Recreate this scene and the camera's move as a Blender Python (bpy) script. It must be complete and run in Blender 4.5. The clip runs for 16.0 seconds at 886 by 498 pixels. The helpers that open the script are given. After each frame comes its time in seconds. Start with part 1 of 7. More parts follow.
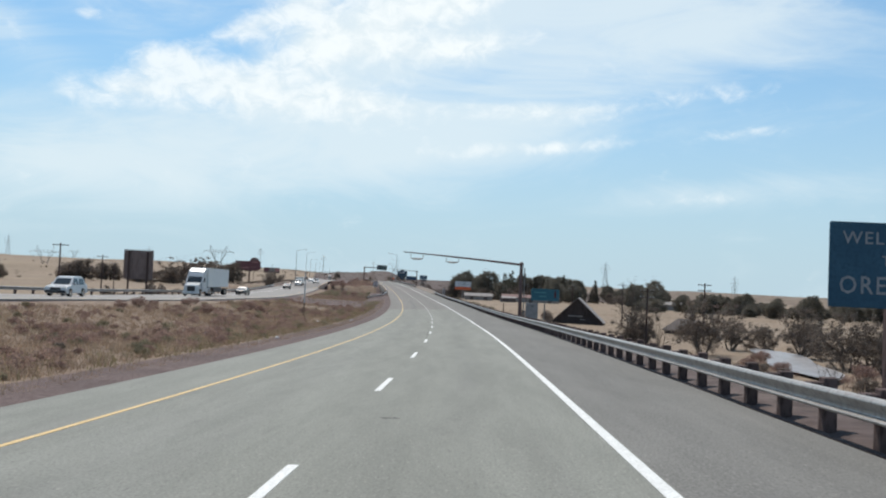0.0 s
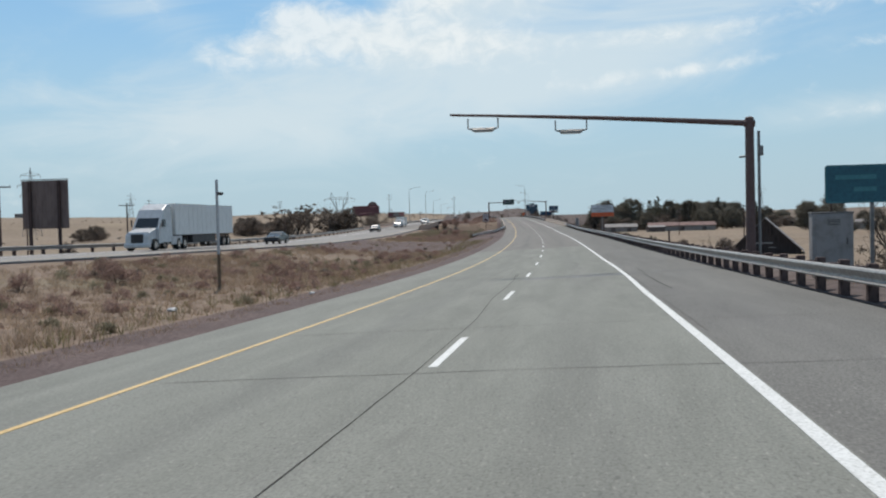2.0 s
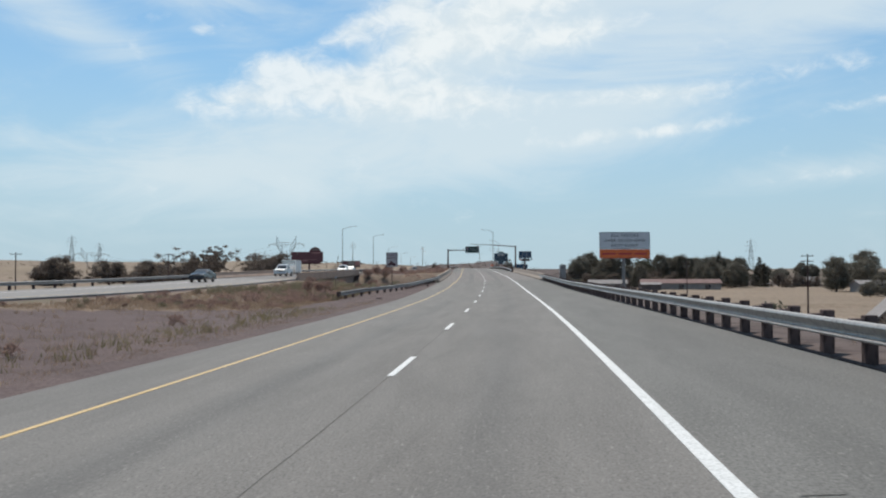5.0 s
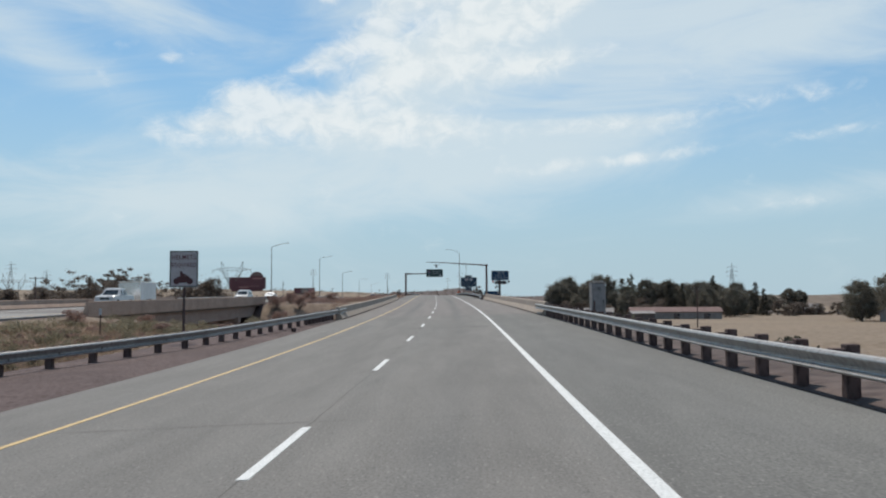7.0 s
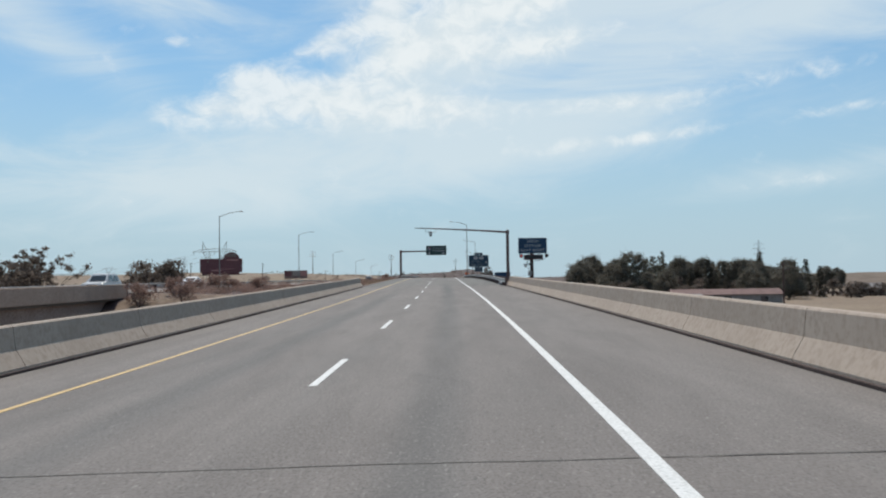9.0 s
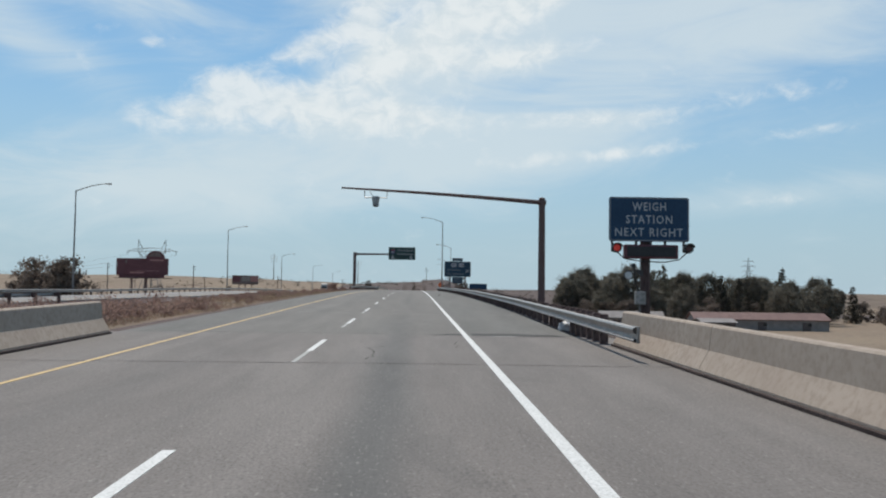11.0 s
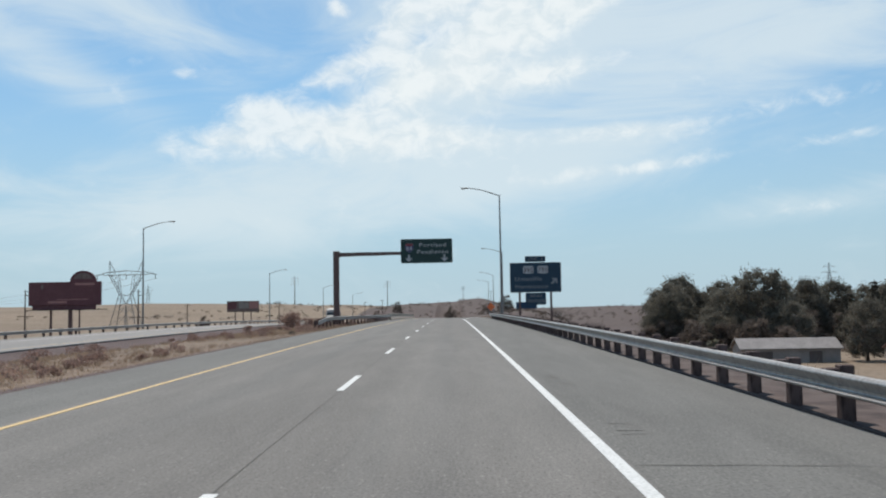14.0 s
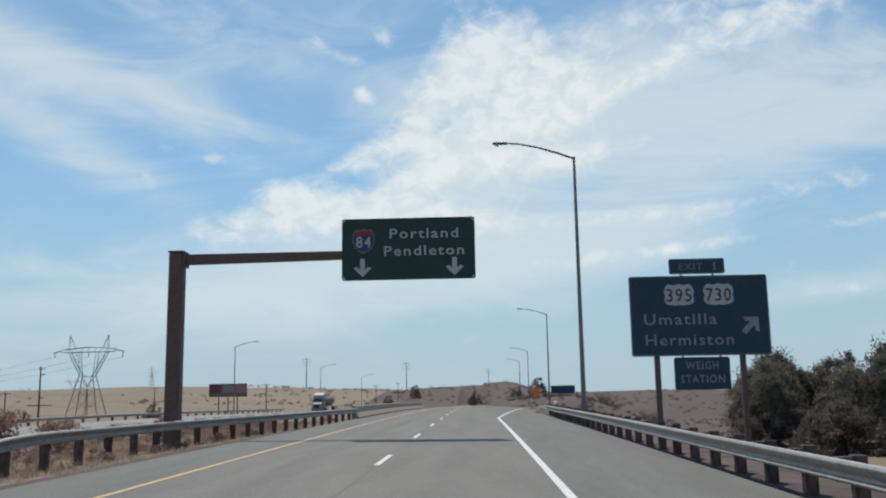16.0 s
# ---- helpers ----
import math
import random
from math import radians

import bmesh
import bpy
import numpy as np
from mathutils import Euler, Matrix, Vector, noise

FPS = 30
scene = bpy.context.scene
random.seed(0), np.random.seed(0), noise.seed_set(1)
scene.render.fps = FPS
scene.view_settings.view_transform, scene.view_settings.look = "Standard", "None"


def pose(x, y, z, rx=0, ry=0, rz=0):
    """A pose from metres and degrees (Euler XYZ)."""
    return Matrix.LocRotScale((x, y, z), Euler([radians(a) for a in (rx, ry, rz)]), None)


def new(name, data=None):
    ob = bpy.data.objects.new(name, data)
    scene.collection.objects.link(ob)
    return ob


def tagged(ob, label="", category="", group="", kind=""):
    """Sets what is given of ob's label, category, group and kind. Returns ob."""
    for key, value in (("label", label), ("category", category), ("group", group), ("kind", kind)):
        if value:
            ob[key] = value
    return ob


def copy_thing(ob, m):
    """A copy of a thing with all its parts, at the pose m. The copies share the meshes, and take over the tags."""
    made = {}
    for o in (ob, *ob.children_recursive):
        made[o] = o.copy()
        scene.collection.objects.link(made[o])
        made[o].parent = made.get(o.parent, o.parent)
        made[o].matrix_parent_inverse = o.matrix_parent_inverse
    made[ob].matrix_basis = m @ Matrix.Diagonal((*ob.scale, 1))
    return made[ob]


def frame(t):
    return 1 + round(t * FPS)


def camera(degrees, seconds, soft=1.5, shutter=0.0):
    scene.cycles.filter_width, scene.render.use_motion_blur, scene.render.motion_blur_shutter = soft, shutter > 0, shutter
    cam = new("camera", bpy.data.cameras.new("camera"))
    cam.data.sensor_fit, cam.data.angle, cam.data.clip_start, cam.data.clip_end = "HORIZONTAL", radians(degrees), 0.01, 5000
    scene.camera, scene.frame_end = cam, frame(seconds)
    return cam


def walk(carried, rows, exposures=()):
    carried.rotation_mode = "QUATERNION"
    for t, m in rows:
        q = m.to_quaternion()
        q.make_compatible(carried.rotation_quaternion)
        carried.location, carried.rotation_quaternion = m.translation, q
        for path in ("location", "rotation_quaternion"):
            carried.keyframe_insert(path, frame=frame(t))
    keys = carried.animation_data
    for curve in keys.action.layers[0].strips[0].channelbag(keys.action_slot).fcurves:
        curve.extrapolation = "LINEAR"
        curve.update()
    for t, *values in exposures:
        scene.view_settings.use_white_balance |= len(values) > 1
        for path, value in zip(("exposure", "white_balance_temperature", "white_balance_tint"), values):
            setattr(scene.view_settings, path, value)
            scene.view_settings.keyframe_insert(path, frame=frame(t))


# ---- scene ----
cam = camera(52.35, 16.0, soft=2.1)

# ---- the road's line: heading (degrees left of +y), grade (degrees up) and bank (degrees, right side up) by metres driven ----
HEADING = [(-30, -0.77), (0, -0.58), (30, 0.08), (60, 1.56), (90, 2.24), (120, 3.25), (150, 4.00), (190, 5.00), (230, 5.66), (270, 6.56), (320, 7.40), (370, 7.25), (420, 7.31), (470, 7.17), (520, 7.30), (600, 7.31)]
GRADE = [(-30, -3.17), (0, -1.82), (30, -1.22), (60, -1.00), (90, -0.72), (120, -0.16), (150, 0.21), (190, 0.19), (230, 1.02), (270, 1.10), (320, 1.15), (370, 1.07), (420, 0.61), (470, 0.35), (520, 0.10), (600, -0.45), (900, -0.3), (1400, 0.2)]
BANK = [(-30, 2.34), (40, 2.01), (110, 2.15), (200, 2.47), (300, 0.30), (400, -0.99), (500, -0.24)]
EYE_HEIGHT = 1.595
S0, S1 = -400.0, 4200.0
_s = np.arange(S0, S1, 2.0)


def _smooth(knots):
    xk, yk = zip(*knots)
    return np.radians(sum(np.interp(_s + d, xk, yk) for d in (-12, -6, 0, 6, 12)) / 5)


_h, _g = _smooth(HEADING), _smooth(GRADE)
_g[_s < -30] = radians(-1.2)
_steps = np.stack([-np.sin(_h) * np.cos(_g), np.cos(_h) * np.cos(_g), np.sin(_g)], 1) * 2.0
_line = np.vstack([np.zeros(3), np.cumsum((_steps[1:] + _steps[:-1]) / 2, 0)])
_line -= _line[int(-S0 / 2)]


def road_z(s):
    return float(np.interp(s, _s, _line[:, 2]))


def bank_at(s):
    return math.tan(radians(float(np.interp(s, *zip(*BANK)))))


def at_z(s, lat, z):
    """The place s metres along the road and lat metres right of its lane line, at the height z."""
    h = float(np.interp(s, _s, _h))
    return Vector((float(np.interp(s, _s, _line[:, 0])) + lat * math.cos(h), float(np.interp(s, _s, _line[:, 1])) + lat * math.sin(h), z))


# how far the outer edge of the right shoulder falls under the lanes' plane, by metres driven
FALL = [(-30, 0.05), (15, 0.05), (32, 0.01), (150, 0.02), (180, 0.05), (212, 0.05), (228, 0.0), (380, 0.0), (400, 0.03), (470, 0.03), (500, 0.0)]


def fall_at(s, lat):
    return 0.0 if lat <= 3.9 else float(np.interp(s, *zip(*FALL))) * (min(lat, 9.3) - 3.9) / 3.3


def on_road(s, lat, up=0.0):
    """The same, up metres over the banked road."""
    return at_z(s, lat, road_z(s) + lat * bank_at(s) - fall_at(s, lat) + up)


def yaw_at(s):
    return math.degrees(float(np.interp(s, _s, _h)))


# seconds, metres driven, metres right of the lane line, yaw, pitch, roll
PATH = [
    (0, -0.00, 1.794, 1.38, 2.30, -2.48),
    (0.5, 13.93, 1.821, 6.41, 2.29, -4.93),
    (1, 27.86, 1.847, 8.39, 1.68, -1.94),
    (1.5, 41.74, 1.886, 9.36, -0.01, 0.40),
    (2, 55.62, 1.926, 10.16, -1.63, 1.38),
    (2.5, 69.15, 2.045, 8.29, -1.86, 2.29),
    (3, 82.69, 2.163, 7.07, -0.69, 2.81),
    (3.5, 96.45, 2.144, 6.37, 0.27, 0.47),
    (4, 110.22, 2.124, 6.72, 0.64, 0.06),
    (4.5, 123.93, 2.120, 7.67, 1.17, -0.05),
    (5, 137.65, 2.115, 8.69, 1.71, 0.08),
    (5.5, 151.37, 2.110, 9.23, 2.13, 0.42),
    (5.8, 159.61, 2.107, 9.11, 2.28, 0.69),
    (6, 165.09, 2.105, 8.24, 2.49, 1.40),
    (6.5, 178.92, 2.116, 7.60, 3.54, 1.68),
    (7, 192.75, 2.127, 6.77, 3.47, 0.28),
    (7.5, 206.65, 2.127, 6.53, 2.52, -0.27),
    (8, 220.55, 2.127, 7.52, 2.43, 0.57),
    (8.5, 234.73, 2.125, 7.37, 2.39, 0.16),
    (9, 248.90, 2.124, 7.32, 2.31, 0.83),
    (9.2, 254.60, 2.134, 6.91, 2.19, -0.30),
    (9.5, 263.13, 2.149, 6.70, 2.22, -0.70),
    (10, 277.36, 2.174, 6.24, 2.50, -1.07),
    (10.5, 291.59, 2.200, 5.77, 2.82, -1.07),
    (11, 306.00, 2.205, 5.44, 2.93, -0.74),
    (11.3, 314.65, 2.208, 5.36, 2.78, -0.37),
    (11.5, 320.41, 2.210, 5.33, 2.14, 0.66),
    (12, 334.97, 2.101, 5.54, 1.14, 0.35),
    (12.5, 349.49, 2.070, 5.73, -0.76, 1.52),
    (13, 363.97, 2.118, 7.08, -0.46, 0.79),
    (13.5, 378.02, 2.063, 7.69, 4.72, 0.85),
    (14, 392.08, 2.007, 7.72, 4.16, 1.04),
    (14.5, 406.23, 2.055, 7.12, 5.47, 1.30),
    (15, 420.38, 2.102, 7.15, 6.70, 0.80),
    (15.5, 434.69, 2.166, 8.34, 7.29, 0.68),
    (16, 449.01, 2.231, 9.27, 9.44, 0.93),
]
walk(cam, [(t, Matrix.Translation(on_road(s, lat, EYE_HEIGHT)) @ pose(0, 0, 0, 90 + pitch, roll, yaw)) for t, s, lat, yaw, pitch, roll in PATH],
     exposures=[(0, 0.14), (0.5, 0.06), (1.2, 0.0), (2.0, -0.05), (3.0, 0.06), (3.5, 0.04), (6.0, -0.04), (7.5, -0.1), (9.0, -0.05), (11.5, -0.14), (12.0, -0.1), (13.0, -0.05), (13.5, 0.08), (14.0, 0.0), (14.5, -0.1), (15.0, -0.14), (15.5, -0.15), (16, -0.12)])

# ---- sky, clouds and sun ----
SUN_YAW, SUN_HEIGHT = 20.0, 58.6
world = bpy.data.worlds.new("sky")
scene.world = world
world.use_nodes = True
wt = world.node_tree


def _in(tree, socket, value):
    if isinstance(value, (int, float)):
        socket.default_value = value
    elif isinstance(value, tuple):
        socket.default_value = value
    else:
        tree.links.new(value, socket)


def m_node(tree, op, a, b=0.0, c=0.0, clamp=False):
    n = tree.nodes.new("ShaderNodeMath")
    n.operation, n.use_clamp = op, clamp
    for i, v in enumerate((a, b, c)):
        _in(tree, n.inputs[i], v)
    return n.outputs[0]


def ramp_node(tree, value, lo, hi, to_lo=0.0, to_hi=1.0, smooth=True):
    n = tree.nodes.new("ShaderNodeMapRange")
    n.interpolation_type = "SMOOTHSTEP" if smooth else "LINEAR"
    for i, v in enumerate((value, lo, hi, to_lo, to_hi)):
        _in(tree, n.inputs[i], v)
    return n.outputs[0]


def mix_node(tree, fac, a, b):
    n = tree.nodes.new("ShaderNodeMix")
    n.data_type = "RGBA"
    for i, v in ((0, fac), (6, a), (7, b)):
        _in(tree, n.inputs[i], (*v, 1.0) if isinstance(v, tuple) and len(v) == 3 else v)
    return n.outputs[2]


def noise_node(tree, vector, scale, detail=4.0, rough=0.55, warp=0.0, size=None):
    if size:
        mp = tree.nodes.new("ShaderNodeMapping")
        _in(tree, mp.inputs[0], vector)
        mp.inputs[3].default_value = size
        vector = mp.outputs[0]
    n = tree.nodes.new("ShaderNodeTexNoise")
    _in(tree, n.inputs["Vector"], vector)
    n.inputs["Scale"].default_value, n.inputs["Detail"].default_value = scale, detail
    n.inputs["Roughness"].default_value, n.inputs["Distortion"].default_value = rough, warp
    return n.outputs[0]


def build_sky():
    t = wt
    sky = t.nodes.new("ShaderNodeTexSky")
    sky.sky_type, sky.sun_disc = "NISHITA", False
    sky.sun_elevation, sky.sun_rotation = radians(SUN_HEIGHT), radians(-SUN_YAW)
    sky.air_density, sky.dust_density, sky.ozone_density = 1.0, 0.3, 3.0
    co = t.nodes.new("ShaderNodeTexCoord").outputs["Generated"]
    xyz = t.nodes.new("ShaderNodeSeparateXYZ")
    t.links.new(co, xyz.inputs[0])
    # right of +y and up, in degrees
    u = m_node(t, "MULTIPLY", m_node(t, "ARCTAN2", xyz.outputs[0], xyz.outputs[1]), 57.2958)
    el = m_node(t, "MULTIPLY", m_node(t, "ARCSINE", xyz.outputs[2]), 57.2958)
    uv = t.nodes.new("ShaderNodeCombineXYZ")
    t.links.new(u, uv.inputs[0]), t.links.new(el, uv.inputs[1])
    uv = uv.outputs[0]
    def bank_of(blobs):
        total = 0.0
        for bu, be, ru, re, rot, w in blobs:
            mp = t.nodes.new("ShaderNodeMapping")
            mp.vector_type = "TEXTURE"
            t.links.new(uv, mp.inputs[0])
            mp.inputs[1].default_value, mp.inputs[2].default_value, mp.inputs[3].default_value = (bu, be, 0), (0, 0, radians(rot)), (ru, re, 1)
            ln = t.nodes.new("ShaderNodeVectorMath")
            ln.operation = "LENGTH"
            t.links.new(mp.outputs[0], ln.inputs[0])
            total = m_node(t, "ADD", ramp_node(t, ln.outputs["Value"], 0.0, 1.6, w, 0.0), total)
        return total

    low_bank = bank_of([(-22.0, 10.9, 3.6, 1.2, 14, 0.85), (-17.5, 12.0, 4.6, 1.8, 8, 1.0), (-12.5, 11.4, 6.0, 1.7, 4, 0.95), (-19.4, 13.1, 2.2, 0.9, 10, 0.8), (-6.5, 10.8, 6.0, 1.6, 3, 0.7)])
    high_bank = bank_of([(-15.2, 14.9, 2.4, 0.8, 18, 0.85), (-12.4, 16.3, 2.8, 1.2, 32, 0.95), (-9.6, 18.6, 2.8, 1.8, 48, 0.95), (-7.0, 21.6, 3.6, 2.6, 36, 1.0), (-7.0, 16.2, 4.6, 2.0, 14, 0.85), (-2.5, 17.8, 5.0, 2.6, 18, 0.85), (-3.5, 21.0, 5.5, 2.8, 14, 0.9), (-10.0, 14.2, 5.0, 1.3, 12, 0.75), (-3.0, 14.6, 5.0, 1.2, 8, 0.6)])
    ridge = bank_of([(0.6, 18.4, 3.2, 1.0, 20, 0.8), (5.6, 20.4, 4.0, 1.1, 22, 0.9), (12.0, 21.8, 5.6, 1.2, 10, 0.85), (1.2, 15.2, 4.6, 0.9, 10, 0.6), (9.0, 23.4, 9.0, 1.6, 6, 0.7)])
    scraps = bank_of([(-14.2, 19.2, 0.8, 0.62, 0, 1.0), (-15.1, 21.2, 1.3, 0.5, -15, 0.75), (-17.3, 22.1, 1.5, 0.5, -10, 0.65), (-12.8, 22.7, 1.3, 0.7, -20, 0.75), (-23.6, 14.9, 0.9, 0.42, -20, 0.65), (-13.7, 18.7, 0.7, 0.5, 0, 0.4)])
    streaks = bank_of([(4.6, 11.1, 5.0, 0.75, 1, 0.95), (14.5, 12.2, 5.5, 0.65, 6, 0.62), (1.2, 8.6, 5.5, 0.6, 4, 0.65), (7.0, 9.1, 4.5, 0.5, 5, 0.62), (16.5, 9.9, 4, 0.4, 5, 0.45), (15, 5.9, 5, 0.4, 4, 0.38)])
    thick = m_node(t, "ADD", m_node(t, "ADD", low_bank, high_bank), m_node(t, "ADD", ridge, m_node(t, "ADD", scraps, streaks)))
    thin = bank_of([(9, 16.8, 14, 5.0, 6, 1.0), (-12, 8.6, 15, 3.8, 4, 0.95), (2, 9.5, 10, 2.4, 4, 0.5), (-6, 14.5, 8, 3.0, 20, 0.7), (-3, 19.5, 10, 4.5, 20, 0.6), (-33, 15.4, 9, 1.7, -22, 0.62), (-28, 18.3, 10, 2.0, -16, 0.52), (-37, 20.5, 8, 2.6, -24, 0.58),
                    (16, 6.2, 10, 1.2, 4, 0.55), (-28, 6.0, 12, 2.6, 0, 0.5), (-22, 22, 14, 4.0, -14, 0.4), (0, 33, 45, 6, 0, 0.6)])
    puffs = noise_node(t, uv, 0.2, 9.0, 0.6, 0.6, (0.85, 1.15, 1.0))
    fine = noise_node(t, uv, 0.75, 8.0, 0.62, 0.5, (0.8, 1.2, 1.0))
    wisps = noise_node(t, uv, 0.16, 9.0, 0.62, 1.2, (0.45, 1.3, 1.0))
    edge = m_node(t, "ADD", m_node(t, "MULTIPLY", m_node(t, "SUBTRACT", puffs, 0.5), 1.7), m_node(t, "MULTIPLY", m_node(t, "SUBTRACT", fine, 0.5), 1.5))
    cover = m_node(t, "MULTIPLY", ramp_node(t, m_node(t, "ADD", thick, edge), 0.2, 1.34), 0.83)
    veil = m_node(t, "MULTIPLY", ramp_node(t, m_node(t, "ADD", thin, m_node(t, "MULTIPLY", m_node(t, "SUBTRACT", wisps, 0.5), 1.7)), -0.05, 1.0), 0.82)
    haze = ramp_node(t, m_node(t, "ABSOLUTE", el), 0.0, 17.0, 0.93, 0.3)
    base = t.nodes.new("ShaderNodeVectorMath")
    base.operation = "MULTIPLY"
    t.links.new(sky.outputs[0], base.inputs[0])
    base.inputs[1].default_value = (0.066, 0.107, 0.119)
    colour = mix_node(t, haze, base.outputs[0], (0.462, 0.598, 0.692))
    colour = mix_node(t, veil, colour, (0.695, 0.797, 0.845))
    shade = mix_node(t, ramp_node(t, fine, 0.34, 0.62), (0.745, 0.825, 0.86), (0.89, 0.935, 0.94))
    colour = mix_node(t, cover, colour, shade)
    t.links.new(colour, t.nodes["Background"].inputs[0])
    t.nodes["Background"].inputs[1].default_value = 1.0


build_sky()
sun = bpy.data.lights.new("sun", "SUN")
sun.energy, sun.angle, sun.color = 4.2, radians(0.6), (1.0, 0.933, 0.85)
new("sun", sun).matrix_world = pose(0, 0, 80, 0, 0, SUN_YAW) @ pose(0, 0, 0, -(90 - SUN_HEIGHT))

# ---- materials ----
def material(name, colours, scale=1.0, fine=12.0, rough=0.8, metal=0.0, bump=0.3, bump_scale=None, size=(1, 1, 1), uv=False, spot=(0.35, 0.65), vary=0.0, leaf=0.0, stain=None, grain=None, spec=0.5, tracks=None, mottle=0.0):
    """Two or three colours mixed by a coarse and a fine noise, in metres of the object's own or the UV's space."""
    m = bpy.data.materials.new(name)
    m.use_nodes = True
    t = m.node_tree
    bsdf = t.nodes["Principled BSDF"]
    tc = t.nodes.new("ShaderNodeTexCoord")
    co = tc.outputs["UV" if uv else "Object"]
    big = noise_node(t, co, scale, 5.0, 0.6, 0.2, size)
    small = noise_node(t, co, fine, 3.0, 0.6, 0.0, grain or size)
    col = mix_node(t, ramp_node(t, big, *spot), colours[0], colours[1])
    if len(colours) > 2:
        col = mix_node(t, ramp_node(t, small, 0.42, 0.72), col, colours[2])
    else:
        dark = tuple(0.72 * c for c in colours[0])
        col = mix_node(t, ramp_node(t, small, 0.35, 0.75, 0.0, 0.55), col, dark)
    if stain:
        patch = noise_node(t, co, stain[1], 3.0, 0.6, 0.6, stain[2])
        col = mix_node(t, ramp_node(t, patch, 0.52, 0.72, 0.0, stain[3]), col, stain[0])
    if tracks:
        lat = t.nodes.new("ShaderNodeSeparateXYZ")
        t.links.new(co, lat.inputs[0])
        off = m_node(t, "ABSOLUTE", m_node(t, "SUBTRACT", m_node(t, "ABSOLUTE", lat.outputs[0]), 1.8))
        worn = noise_node(t, co, 0.25, 4.0, 0.6, 0.4, (0.6, 0.1, 1))
        col = mix_node(t, m_node(t, "MULTIPLY", ramp_node(t, off, 0.05, 0.62, 1.0, 0.0), ramp_node(t, worn, 0.3, 0.7, 0.0, tracks)), col, (0.1, 0.098, 0.094))
    if mottle:
        cloudy = noise_node(t, co, 1.1, 7.0, 0.74, 0.3, (1, 0.14, 1))
        hsv = t.nodes.new("ShaderNodeHueSaturation")
        t.links.new(ramp_node(t, cloudy, 0.28, 0.72, 1 - mottle, 1 + mottle), hsv.inputs["Value"])
        t.links.new(col, hsv.inputs["Color"])
        col = mix_node(t, ramp_node(t, noise_node(t, co, 24.0, 3.0, 0.65, 0.0, (1, 0.3, 1)), 0.56, 0.72, 0.0, 0.5), hsv.outputs[0], (0.3, 0.29, 0.26))
        col = mix_node(t, ramp_node(t, noise_node(t, co, 19.0, 4.0, 0.65, 0.3, (1.2, 0.34, 1)), 0.56, 0.7, 0.0, 0.55), col, (0.085, 0.08, 0.076))
        col = mix_node(t, ramp_node(t, noise_node(t, co, 0.5, 5.0, 0.7, 0.8, (1.6, 0.5, 1)), 0.6, 0.72, 0.0, 0.28), col, (0.09, 0.085, 0.08))
    if vary:
        info = t.nodes.new("ShaderNodeObjectInfo")
        hsv = t.nodes.new("ShaderNodeHueSaturation")
        t.links.new(ramp_node(t, info.outputs["Random"], 0, 1, 1 - vary, 1 + vary, False), hsv.inputs["Value"])
        t.links.new(col, hsv.inputs["Color"])
        col = hsv.outputs[0]
    if leaf:
        geo = t.nodes.new("ShaderNodeNewGeometry")
        hsv = t.nodes.new("ShaderNodeHueSaturation")
        t.links.new(ramp_node(t, geo.outputs["Random Per Island"], 0, 1, 1 - leaf, 1 + leaf, False), hsv.inputs["Value"])
        t.links.new(col, hsv.inputs["Color"])
        col = hsv.outputs[0]
    t.links.new(col, bsdf.inputs["Base Color"])
    if leaf:
        thin, both = t.nodes.new("ShaderNodeBsdfTranslucent"), t.nodes.new("ShaderNodeMixShader")
        t.links.new(col, thin.inputs[0])
        both.inputs[0].default_value = 0.5
        t.links.new(bsdf.outputs[0], both.inputs[1]), t.links.new(thin.outputs[0], both.inputs[2])
        t.links.new(both.outputs[0], t.nodes["Material Output"].inputs[0])
    bsdf.inputs["Metallic"].default_value = metal
    bsdf.inputs["Specular IOR Level"].default_value = spec
    t.links.new(ramp_node(t, small, 0.3, 0.7, rough * 0.85, min(1.0, rough * 1.12)), bsdf.inputs["Roughness"])
    if bump:
        b = t.nodes.new("ShaderNodeBump")
        b.inputs["Strength"].default_value = bump
        b.inputs["Distance"].default_value = 0.02
        t.links.new(noise_node(t, co, bump_scale or fine * 2, 4.0, 0.7, 0.0, size), b.inputs["Height"])
        t.links.new(b.outputs[0], bsdf.inputs["Normal"])
    return m


def plain(name, colour, rough=0.5, metal=0.0, emit=0.0):
    m = bpy.data.materials.new(name)
    m.use_nodes = True
    b = m.node_tree.nodes["Principled BSDF"]
    t = m.node_tree
    n = noise_node(t, t.nodes.new("ShaderNodeTexCoord").outputs["Object"], 2.5, 4.0)
    t.links.new(mix_node(t, ramp_node(t, n, 0.35, 0.7), colour, tuple(0.8 * c for c in colour)), b.inputs["Base Color"])
    b.inputs["Roughness"].default_value, b.inputs["Metallic"].default_value = rough, metal
    if emit:
        b.inputs["Emission Color"].default_value, b.inputs["Emission Strength"].default_value = (*colour, 1), emit
    return m


